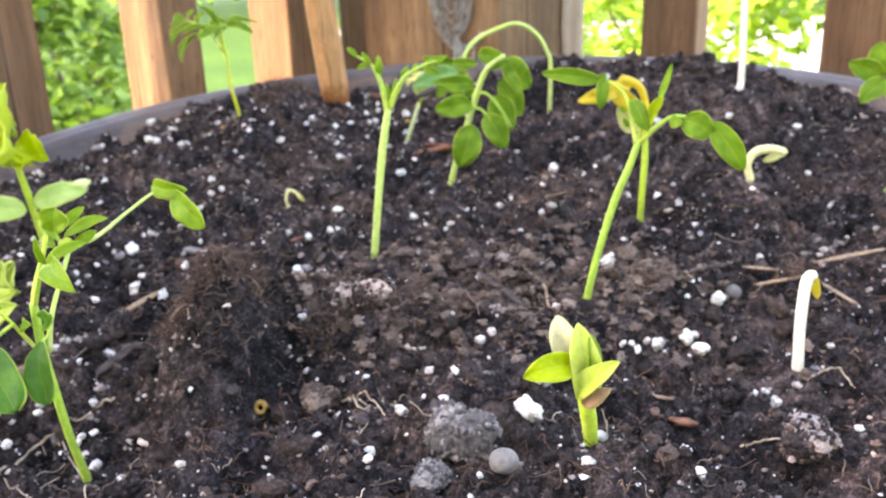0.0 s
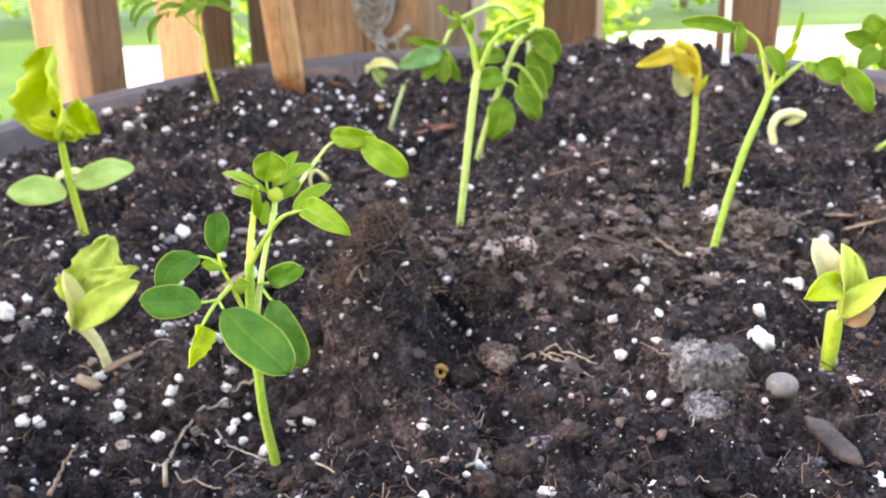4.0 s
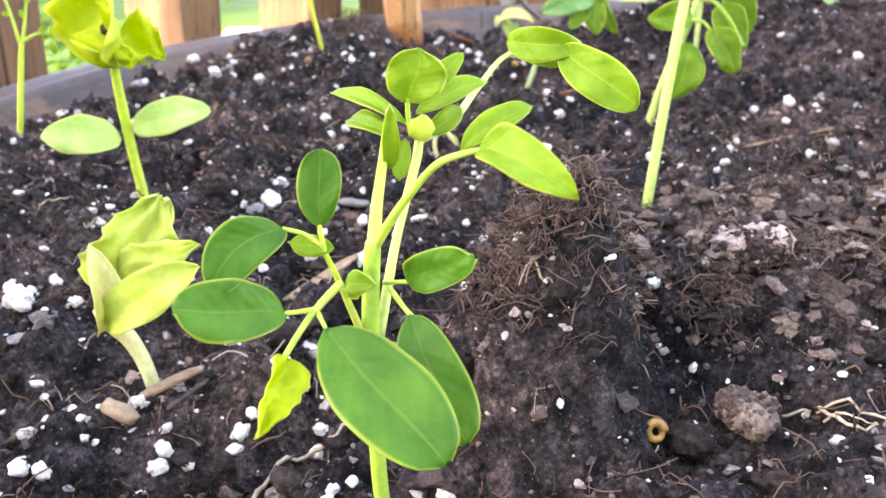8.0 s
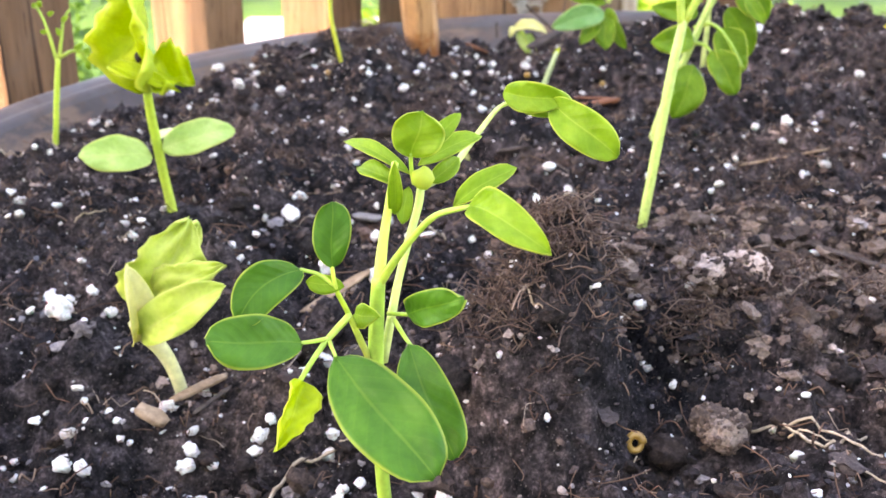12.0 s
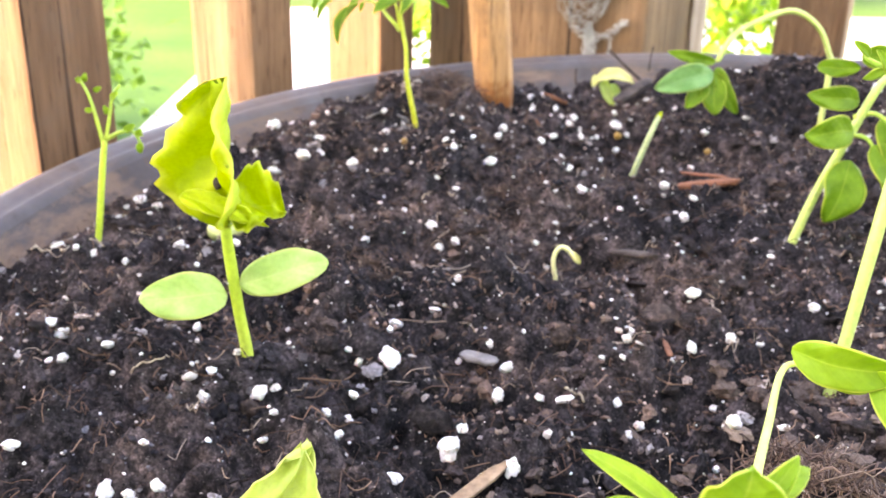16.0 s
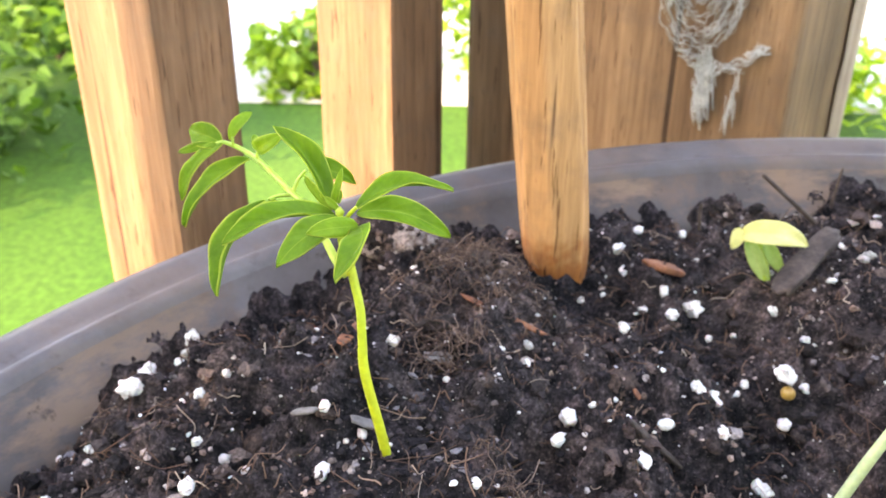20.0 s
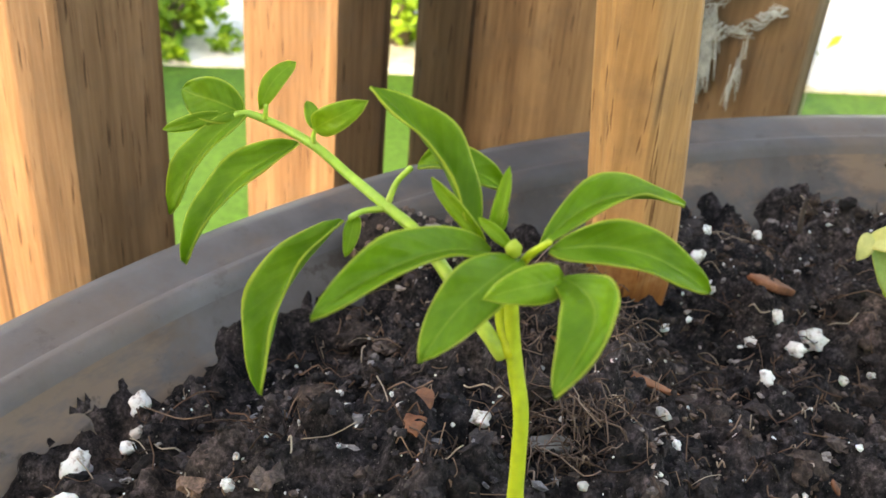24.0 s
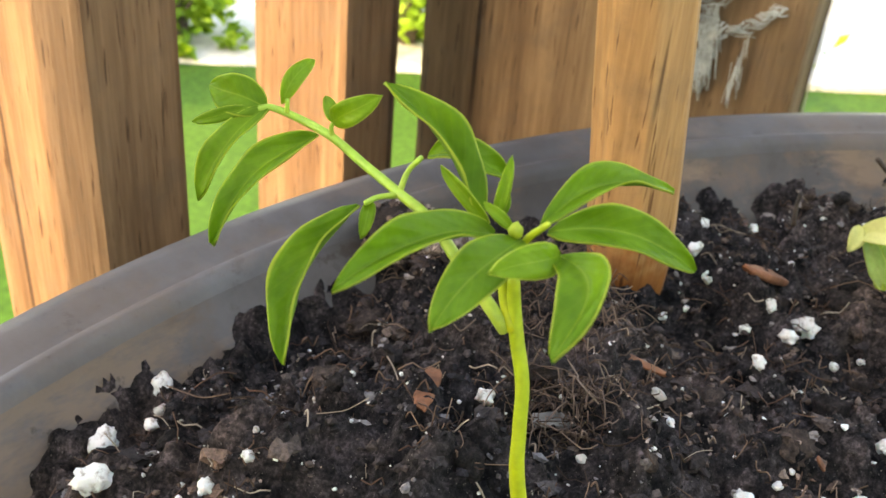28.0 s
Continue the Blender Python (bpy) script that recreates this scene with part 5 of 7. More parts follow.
leaf("leaflet", (0.0604, 0.2320, 0.3694), (0.0680, 0.2290, 0.3660), 0.0075, (-0.27, -0.94, 0.22), 0.30, 0.20, "ovate", leaf_mid, plant)
leaf("leaflet", (0.0677, 0.2300, 0.3690), (0.0754, 0.2260, 0.3570), 0.0067, (-0.25, -0.96, 0.16), 0.25, 0.10, "ovate", leaf_mid, plant)
leaf("leaflet", (0.0545, 0.2345, 0.3737), (0.0579, 0.2360, 0.3833), 0.0019, (-0.21, -0.95, 0.23), 0.30, 0.05, "ovate", leaf_young, plant)
leaf("leaflet", (0.0461, 0.2360, 0.3707), (0.0453, 0.2360, 0.3725), 0.0015, (-0.08, -1.00, -0.04), 0.30, 0.05, "ovate", leaf_young, plant)
leaf("leaflet", (0.0473, 0.2360, 0.3669), (0.0459, 0.2360, 0.3695), 0.0015, (-0.06, -1.00, -0.03), 0.30, 0.05, "ovate", leaf_young, plant)
leaf("leaflet", (0.0524, 0.2340, 0.3702), (0.0551, 0.2330, 0.3755), 0.0029, (-0.33, -0.94, -0.01), 0.30, 0.05, "ovate", leaf_lime, plant)

plant = thing("sprouting_seedling", (0.0687, 0.3135, 0.3070), "yellowing seedling with curled yellow seed leaves", "seedling", "seedlings in the pot")
stem("stem", [(0.0687, 0.3135, 0.2970), (0.0687, 0.3135, 0.3070), (0.0684, 0.3130, 0.3088), (0.0681, 0.3110, 0.3240), (0.0686, 0.3110, 0.3377), (0.0681, 0.3110, 0.3480)], 0.00125, 0.00104, stem_lime, plant)
stem("petiole", [(0.0682, 0.3110, 0.3470), (0.0681, 0.3110, 0.3571), (0.0653, 0.3110, 0.3641), (0.0592, 0.3110, 0.3668)], 0.00100, 0.00160, leaf_yellow, plant)
leaf("leaflet", (0.0630, 0.3110, 0.3647), (0.0446, 0.3110, 0.3594), 0.0060, (-0.07, -0.97, 0.24), 0.30, 0.15, "ovate", leaf_yellow, plant)
leaf("leaflet", (0.0543, 0.3110, 0.3662), (0.0679, 0.3110, 0.3551), 0.0068, (-0.13, -0.98, -0.16), 0.30, 0.25, "ovate", leaf_yellow, plant)
leaf("leaflet", (0.0658, 0.3110, 0.3487), (0.0579, 0.3090, 0.3581), 0.0068, (-0.13, -0.94, -0.31), 0.30, 0.10, "ovate", leaf_pale, plant)
leaf("leaflet", (0.0684, 0.3110, 0.3490), (0.0722, 0.3110, 0.3553), 0.0020, (-0.41, -0.88, 0.25), 0.30, 0.10, "ovate", leaf_lime, plant)
leaf("leaflet", (0.0632, 0.3110, 0.3488), (0.0601, 0.3110, 0.3533), 0.0018, (-0.26, -0.95, -0.17), 0.30, 0.10, "ovate", leaf_lime, plant)

plant = thing("broad_leaf_seedling", (-0.1420, 0.2990, 0.3080), "yellow-green broad-leaf seedling with two pale oval seed leaves", "seedling", "seedlings in the pot")
stem("stem", [(-0.1420, 0.2990, 0.2980), (-0.1420, 0.2990, 0.3080), (-0.1416, 0.2990, 0.3156), (-0.1425, 0.2980, 0.3249), (-0.1432, 0.2970, 0.3339), (-0.1435, 0.2950, 0.3418), (-0.1433, 0.2930, 0.3477)], 0.00145, 0.00100, stem_lime, plant)
leaf("seed_leaf", (-0.1444, 0.2960, 0.3307), (-0.1591, 0.2880, 0.3329), 0.0093, (0.45, -0.67, 0.59), 0.10, 0.10, "blunt", leaf_cotyledon, plant)
leaf("seed_leaf", (-0.1418, 0.2960, 0.3326), (-0.1247, 0.3000, 0.3361), 0.0085, (0.07, -0.81, 0.59), 0.12, 0.12, "blunt", leaf_cotyledon, plant)
leaf("leaf", (-0.1424, 0.2915, 0.3470), (-0.1428, 0.2900, 0.3742), 0.0275, (-0.62, -0.78, 0.05), 0.85, 0.02, "toothed", leaf_lime, plant)
leaf("leaf", (-0.1430, 0.2905, 0.3512), (-0.1318, 0.2915, 0.3490), 0.0180, (-0.10, -0.77, 0.64), 0.85, 0.06, "toothed", leaf_lime, plant)
leaf("leaf", (-0.1500, 0.2870, 0.3538), (-0.1345, 0.2875, 0.3478), 0.0044, (0.25, -0.79, 0.55), 0.30, 0.12, "jagged", leaf_lime, plant)
bud("bud", (-0.1436, 0.2895, 0.3554), 0.00092, bark_dark, plant)

plant = thing("broad_leaf_seedling", (-0.1290, 0.2325, 0.2970), "crumpled pale yellow-green broad-leaf sprout just unfolding", "seedling", "seedlings in the pot")
stem("stem", [(-0.1290, 0.2325, 0.2870), (-0.1290, 0.2325, 0.2970), (-0.1283, 0.2325, 0.3000), (-0.1296, 0.2320, 0.3064), (-0.1316, 0.2320, 0.3107), (-0.1341, 0.2320, 0.3135), (-0.1352, 0.2320, 0.3161)], 0.00115, 0.00163, stem_cream, plant)
leaf("seed_leaf", (-0.1356, 0.2310, 0.3119), (-0.1343, 0.2270, 0.3287), 0.0070, (0.67, -0.71, -0.22), 0.75, 0.14, "blunt", leaf_cream, plant)
leaf("seed_leaf", (-0.1338, 0.2290, 0.3143), (-0.1175, 0.2250, 0.3254), 0.0084, (-0.42, -0.86, 0.30), 0.30, 0.18, "blunt", leaf_curl, plant)
leaf("leaf", (-0.1336, 0.2320, 0.3176), (-0.1245, 0.2350, 0.3345), 0.0140, (0.11, -0.99, 0.11), 0.25, 0.14, "ruffled", leaf_curl, plant)
leaf("leaf", (-0.1309, 0.2300, 0.3213), (-0.1178, 0.2280, 0.3282), 0.0073, (-0.38, -0.78, 0.49), 0.50, 0.10, "ruffled", leaf_curl, plant)
leaf("leaf", (-0.1339, 0.2360, 0.3190), (-0.1239, 0.2400, 0.3323), 0.0086, (0.36, -0.93, 0.01), 0.40, 0.10, "ruffled", leaf_curl, plant)

plant = thing("feathery_seedling", (-0.1905, 0.3670, 0.3100), "pale green seedling with tiny curled feathery leaves", "seedling", "seedlings in the pot")
stem("stem", [(-0.1905, 0.3670, 0.3000), (-0.1905, 0.3670, 0.3100), (-0.1912, 0.3670, 0.3137), (-0.1894, 0.3660, 0.3239), (-0.1879, 0.3660, 0.3334), (-0.1862, 0.3660, 0.3436)], 0.00106, 0.00076, stem_lime, plant)
stem("petiole", [(-0.1866, 0.3660, 0.3429), (-0.1879, 0.3660, 0.3511), (-0.1891, 0.3660, 0.3561), (-0.1907, 0.3660, 0.3595)], 0.00054, 0.00032, stem_green, plant)
stem("petiole", [(-0.1859, 0.3660, 0.3436), (-0.1841, 0.3660, 0.3505), (-0.1830, 0.3660, 0.3552), (-0.1808, 0.3660, 0.3583)], 0.00054, 0.00032, stem_green, plant)
stem("petiole", [(-0.1857, 0.3660, 0.3439), (-0.1818, 0.3660, 0.3459), (-0.1786, 0.3660, 0.3459), (-0.1770, 0.3660, 0.3431)], 0.00055, 0.00033, stem_green, plant)
leaf("leaflet", (-0.1901, 0.3660, 0.3594), (-0.1918, 0.3660, 0.3592), 0.0017, (-0.04, -0.95, 0.31), 0.40, 0.15, "ovate", leaf_young, plant)
leaf("leaflet", (-0.1898, 0.3660, 0.3589), (-0.1890, 0.3660, 0.3611), 0.0017, (0.17, -0.98, -0.06), 0.40, 0.15, "ovate", leaf_young, plant)
leaf("leaflet", (-0.1874, 0.3660, 0.3564), (-0.1856, 0.3660, 0.3577), 0.0015, (-0.07, -0.99, 0.09), 0.40, 0.15, "ovate", leaf_young, plant)
leaf("leaflet", (-0.1883, 0.3660, 0.3516), (-0.1904, 0.3660, 0.3516), 0.0016, (-0.01, -0.92, 0.38), 0.40, 0.15, "ovate", leaf_young, plant)
leaf("leaflet", (-0.1835, 0.3660, 0.3546), (-0.1816, 0.3660, 0.3564), 0.0016, (-0.05, -1.00, 0.06), 0.40, 0.15, "ovate", leaf_young, plant)
leaf("leaflet", (-0.1846, 0.3660, 0.3504), (-0.1854, 0.3660, 0.3529), 0.0016, (0.36, -0.92, 0.11), 0.40, 0.15, "ovate", leaf_young, plant)
leaf("leaflet", (-0.1807, 0.3660, 0.3458), (-0.1782, 0.3660, 0.3481), 0.0021, (-0.10, -0.99, 0.11), 0.40, 0.15, "ovate", leaf_young, plant)
leaf("leaflet", (-0.1778, 0.3660, 0.3448), (-0.1764, 0.3660, 0.3468), 0.0018, (-0.05, -1.00, 0.03), 0.40, 0.15, "ovate", leaf_young, plant)
leaf("leaflet", (-0.1770, 0.3660, 0.3434), (-0.1774, 0.3660, 0.3402), 0.0021, (0.19, -0.98, -0.02), 0.40, 0.15, "ovate", leaf_young, plant)
leaf("leaflet", (-0.1784, 0.3660, 0.3459), (-0.1761, 0.3660, 0.3450), 0.0014, (0.17, -0.89, 0.43), 0.40, 0.15, "ovate", leaf_young, plant)

plant = thing("hooked_sprout", (-0.0660, 0.3575, 0.3030), "tiny hooked white sprout", "seedling", "seedlings in the pot")
stem("stem", [(-0.0660, 0.3575, 0.2930), (-0.0660, 0.3575, 0.3030), (-0.0663, 0.3575, 0.3077), (-0.0673, 0.3575, 0.3132), (-0.0661, 0.3575, 0.3168), (-0.0638, 0.3575, 0.3167), (-0.0605, 0.3575, 0.3129)], 0.00069, 0.00061, stem_cream, plant)
leaf("seed_leaf", (-0.0626, 0.3575, 0.3158), (-0.0597, 0.3575, 0.3122), 0.0020, (0.05, -1.00, 0.04), 0.40, 0.10, "oval", leaf_cream, plant)

plant = thing("leafless_sprout", (-0.0211, 0.4470, 0.3060), "pale leafless sprout stem with a blunt tip", "seedling", "seedlings in the pot")
stem("stem", [(-0.0211, 0.4470, 0.2960), (-0.0211, 0.4470, 0.3060), (-0.0224, 0.4470, 0.3094), (-0.0186, 0.4470, 0.3219), (-0.0144, 0.4470, 0.3336)], 0.00134, 0.00093, stem_grey, plant)
leaf("leaflet", (-0.0155, 0.4470, 0.3317), (-0.0134, 0.4470, 0.3353), 0.0020, (-0.31, -0.93, 0.18), 0.30, 0.10, "ovate", leaf_lime, plant)

plant = thing("hooked_sprout", (0.1124, 0.3284, 0.3160), "pale hooked sprout bending over the soil", "seedling", "seedlings in the pot")
stem("stem", [(0.1124, 0.3284, 0.3060), (0.1124, 0.3284, 0.3160), (0.1121, 0.3280, 0.3246), (0.1105, 0.3280, 0.3307), (0.1129, 0.3280, 0.3354), (0.1182, 0.3280, 0.3365), (0.1237, 0.3280, 0.3351)], 0.00146, 0.00167, stem_cream, plant)
leaf("seed_leaf", (0.1161, 0.3280, 0.3321), (0.1251, 0.3280, 0.3355), 0.0029, (-0.12, -0.94, 0.33), 0.30, 0.10, "oval", leaf_pale, plant)

plant = thing("hooked_sprout", (0.0862, 0.2054, 0.3080), "white upright hooked sprout with a small yellow seed leaf", "seedling", "seedlings in the pot")
stem("stem", [(0.0862, 0.2054, 0.2980), (0.0862, 0.2054, 0.3080), (0.0864, 0.2055, 0.3107), (0.0858, 0.2055, 0.3228), (0.0859, 0.2055, 0.3319), (0.0866, 0.2055, 0.3356), (0.0880, 0.2055, 0.3359)], 0.00166, 0.00124, stem_white, plant)
leaf("seed_leaf", (0.0877, 0.2055, 0.3362), (0.0892, 0.2055, 0.3296), 0.0025, (-0.30, -0.95, -0.07), 0.30, 0.10, "oval", leaf_yellow, plant)

plant = thing("leafless_sprout", (0.1292, 0.4020, 0.3420), "tall white leafless sprout stem", "seedling", "seedlings in the pot")
stem("stem", [(0.1292, 0.4020, 0.3320), (0.1292, 0.4020, 0.3420), (0.1294, 0.4020, 0.3467), (0.1289, 0.4020, 0.3644), (0.1280, 0.4020, 0.3834), (0.1273, 0.4020, 0.3973)], 0.00172, 0.00123, stem_white, plant)

plant = thing("broad_leaf_sprout", (0.0284, 0.1671, 0.3100), "thick sprout opening pale and green seed leaves", "seedling", "seedlings in the pot")
stem("stem", [(0.0284, 0.1671, 0.3000), (0.0284, 0.1671, 0.3100), (0.0284, 0.1670, 0.3146), (0.0275, 0.1655, 0.3216), (0.0262, 0.1640, 0.3285)], 0.00152, 0.00164, stem_lime, plant)
leaf("seed_leaf", (0.0242, 0.1655, 0.3335), (0.0205, 0.1660, 0.3447), 0.0071, (0.01, -1.00, 0.05), 0.50, 0.20, "blunt", leaf_white, plant, "whitish rounded seed leaf")
leaf("leaf", (0.0255, 0.1625, 0.3280), (0.0242, 0.1620, 0.3447), 0.0074, (0.23, -0.97, -0.01), 0.55, 0.14, "blunt", leaf_curl, plant)
leaf("leaf", (0.0260, 0.1610, 0.3295), (0.0267, 0.1610, 0.3429), 0.0040, (0.35, -0.94, -0.02), 0.50, 0.10, "blunt", leaf_young, plant)
leaf("leaf", (0.0240, 0.1610, 0.3371), (0.0131, 0.1560, 0.3366), 0.0062, (0.33, -0.78, 0.54), 0.35, 0.12, "ovate", leaf_lime, plant)
leaf("seed_leaf", (0.0242, 0.1600, 0.3301), (0.0316, 0.1570, 0.3389), 0.0055, (-0.69, -0.61, 0.37), 0.55, 0.12, "oval", leaf_curl, plant)
leaf("seed_coat", (0.0250, 0.1590, 0.3287), (0.0305, 0.1580, 0.3325), 0.0038, (-0.39, -0.85, 0.34), 0.50, 0.20, "oval", leaf_brown, plant, "dry brown seed coat")

plant = thing("folded_sprout", (-0.0146, 0.5160, 0.3180), "pale yellow folded seed leaves pushing out of the soil", "seedling", "seedlings in the pot")
stem("stem", [(-0.0146, 0.5160, 0.3080), (-0.0146, 0.5160, 0.3180), (-0.0141, 0.5170, 0.3232), (-0.0150, 0.5200, 0.3276), (-0.0173, 0.5200, 0.3324)], 0.00142, 0.00160, stem_lime, plant)
leaf("seed_leaf", (-0.0212, 0.5200, 0.3333), (-0.0055, 0.5160, 0.3326), 0.0070, (-0.15, -0.70, 0.70), 0.45, 0.30, "oval", leaf_cream, plant)
leaf("seed_leaf", (-0.0190, 0.5200, 0.3324), (-0.0136, 0.5160, 0.3221), 0.0042, (-0.13, -0.95, 0.30), 0.40, 0.10, "oval", leaf_cotyledon, plant)
leaf("seed_leaf", (-0.0145, 0.5200, 0.3315), (-0.0101, 0.5160, 0.3248), 0.0039, (-0.20, -0.90, 0.40), 0.40, 0.10, "oval", leaf_cotyledon, plant)
leaf("seed_leaf", (-0.0211, 0.5200, 0.3352), (-0.0229, 0.5180, 0.3303), 0.0035, (-0.17, -0.89, 0.43), 0.40, 0.10, "oval", leaf_cream, plant)

plant = thing("compound_leaf_seedling", (0.0515, 0.4588, 0.3160), "drooping green seedling whose arched stem hangs its leaves to the soil", "seedling", "seedlings in the pot")
stem("stem", [(0.0515, 0.4588, 0.3060), (0.0515, 0.4588, 0.3160), (0.0518, 0.4588, 0.3489), (0.0501, 0.4588, 0.3557), (0.0448, 0.4590, 0.3646), (0.0350, 0.4595, 0.3700), (0.0233, 0.4580, 0.3671), (0.0129, 0.4560, 0.3616), (0.0071, 0.4540, 0.3526)], 0.00102, 0.00102, stem_pale, plant)
leaf("leaflet", (0.0060, 0.4530, 0.3523), (-0.0122, 0.4520, 0.3558), 0.0045, (0.07, -0.99, 0.08), 0.30, 0.10, "ovate", leaf_mid, plant)
leaf("leaflet", (0.0053, 0.4520, 0.3488), (-0.0168, 0.4480, 0.3432), 0.0101, (0.10, -0.95, 0.30), 0.30, 0.10, "ovate", leaf_bluish, plant)
leaf("leaflet", (0.0061, 0.4520, 0.3484), (0.0142, 0.4470, 0.3348), 0.0061, (-0.33, -0.93, 0.14), 0.35, 0.10, "ovate", leaf_mid, plant)
leaf("leaflet", (0.0060, 0.4520, 0.3464), (0.0056, 0.4450, 0.3347), 0.0094, (-0.35, -0.80, 0.49), 0.30, 0.10, "ovate", leaf_mid, plant)
leaf("leaflet", (0.0030, 0.4510, 0.3445), (-0.0052, 0.4460, 0.3368), 0.0065, (-0.01, -0.83, 0.55), 0.30, 0.10, "ovate", leaf_mid, plant)
leaf("leaflet", (0.0067, 0.4530, 0.3503), (0.0111, 0.4490, 0.3409), 0.0053, (-0.37, -0.90, 0.21), 0.30, 0.10, "ovate", leaf_mid, plant)

plant = thing("compound_leaf_seedling", (0.1720, 0.3450, 0.3140), "small green seedling with round leaflets", "seedling", "seedlings in the pot")
stem("stem", [(0.1720, 0.3450, 0.3040), (0.1720, 0.3450, 0.3140), (0.1829, 0.3450, 0.3247), (0.1761, 0.3460, 0.3441), (0.1679, 0.3470, 0.3571)], 0.00119, 0.00071, stem_green, plant)
leaf("leaflet", (0.1663, 0.3480, 0.3586), (0.1540, 0.3520, 0.3636), 0.0085, (-0.32, -0.95, -0.02), 0.20, 0.08, "ovate", leaf_mid, plant)
leaf("leaflet", (0.1670, 0.3480, 0.3591), (0.1638, 0.3500, 0.3713), 0.0117, (-0.58, -0.82, -0.02), 0.20, 0.08, "ovate", leaf_mid, plant)
leaf("leaflet", (0.1660, 0.3460, 0.3579), (0.1561, 0.3430, 0.3498), 0.0084, (-0.21, -0.80, 0.56), 0.20, 0.08, "ovate", leaf_mid, plant)
leaf("leaflet", (0.1676, 0.3460, 0.3579), (0.1740, 0.3430, 0.3653), 0.0102, (-0.56, -0.81, 0.16), 0.20, 0.08, "ovate", leaf_mid, plant)
leaf("leaflet", (0.1677, 0.3460, 0.3569), (0.1743, 0.3430, 0.3492), 0.0094, (-0.48, -0.88, -0.06), 0.20, 0.08, "ovate", leaf_mid, plant)

plant = thing("twig", (0.0023, 0.5320, 0.3308), "short dark broken twig standing in the soil", "twig")
stem("shaft", [(0.0023, 0.5320, 0.3308), (-0.0014, 0.5320, 0.3339), (-0.0081, 0.5320, 0.3396), (-0.0134, 0.5320, 0.3441)], 0.00072, 0.00050, bark_dark, plant)

plant = thing("twig", (0.0053, 0.5320, 0.3353), "short dark broken twig standing in the soil", "twig")
stem("shaft", [(0.0053, 0.5320, 0.3353), (0.0055, 0.5320, 0.3407), (0.0061, 0.5320, 0.3461)], 0.00045, 0.00031, bark_dark, plant)

plant = thing("twig", (-0.0271, 0.5320, 0.3286), "short dark broken twig standing in the soil", "twig")
stem("shaft", [(-0.0271, 0.5320, 0.3286), (-0.0277, 0.5320, 0.3328), (-0.0276, 0.5320, 0.3361)], 0.00055, 0.00038, bark_dark, plant)



# ---- loose things on the soil ----
GRAINS = []
for k in range(6):
    bm = lump((0, 0, 0), 1.0, 11 + k, (1.1, 0.85, 0.75), 0.27, 3)
    for v in bm.verts:
        v.co *= 1 + 0.10 * noise.noise(v.co * 4.5 + Vector((k, 2, 3))) + 0.07 * noise.noise(v.co * 9)
    me = bpy.data.meshes.new("perlite_grain")
    bm.to_mesh(me)
    bm.free()
    me.materials.append(perlite_mat)
    GRAINS.append(me)


def perlite_grain(x, y, r):
    k = int(1e5 * (x + y)) % 97
    ob = new("perlite_grain", GRAINS[k % 6])
    r *= 0.80
    ob.matrix_basis = Matrix.LocRotScale((x, y, soil_z(x, y) + 0.45 * r), Euler((0.3 * (k % 5 - 2), 0.3 * (k % 7 - 3), k)), (r, r, r))
    tagged(ob, "rough white perlite grain on dark soil", "perlite", "perlite grains")


def twig(name, points, r, mat, label, category, lift=0.5):
    """A thin crooked piece; lift: how far its first end stands above the soil, in radii."""
    n = len(points)
    line = []
    for i, (x, y) in enumerate(points):
        up = 1.1 if lift < 1 else lift * 2.4 * (1 - i / (n - 1))
        line.append((x, y, soil_z(x, y) + r * up))
    pts = glide(line, 6)
    pts = [p + np.array((0, 0, 0.5 * r * math.sin(9 * i))) for i, p in enumerate(pts)]
    if lift < 1:
        pts = [np.array((p[0], p[1], max(p[2], soil_z(p[0], p[1]) + 0.9 * r))) for p in pts]
    radii = [r * (0.75 + 0.35 * noise.noise(Vector((i * 0.7, r * 9000, 0)))) * (1 - 0.35 * i / len(pts)) for i in range(len(pts))]
    v, f, uv = tube_arrays(pts, radii, 7)
    return tagged(new(name, from_arrays(name, v, f, mat, True, uv)), label, category)


def chip(name, a, b, width, thick, mat, label, category):
    """A splintered flat piece between two places on the soil."""
    a, b = Vector((*a, 0)), Vector((*b, 0))
    a.z, b.z = soil_z(a.x, a.y), soil_z(b.x, b.y)
    ax = b - a
    L = ax.length
    ax.normalize()
    side = Vector((0, 0, 1)).cross(ax).normalized()
    up = ax.cross(side)
    bm = lump((0, 0, 0), 1.0, int(1e4 * L), (1, 1, 1), 0.0, 3)
    for v in bm.verts:
        d = v.co.normalized()
        sq = lambda t, k: math.copysign(abs(t) ** k, t)
        u, s, h = sq(d.x, 0.6), sq(d.y, 0.55), sq(d.z, 0.5)
        rag = 1 + 0.22 * noise.noise(Vector((u * 2, s * 3, L * 900))) + 0.12 * noise.noise(Vector((u * 9, s * 5, h * 3)))
        v.co = (a + b) / 2 + ax * (u * L / 2 * rag) + side * (s * width / 2 * rag) + up * (h * width * thick / 2 * rag + width * thick * 0.35 + (0.005 if "leaning" in label else 0.0012))
    return tagged(mesh_part(name, bm, mat), label, category)


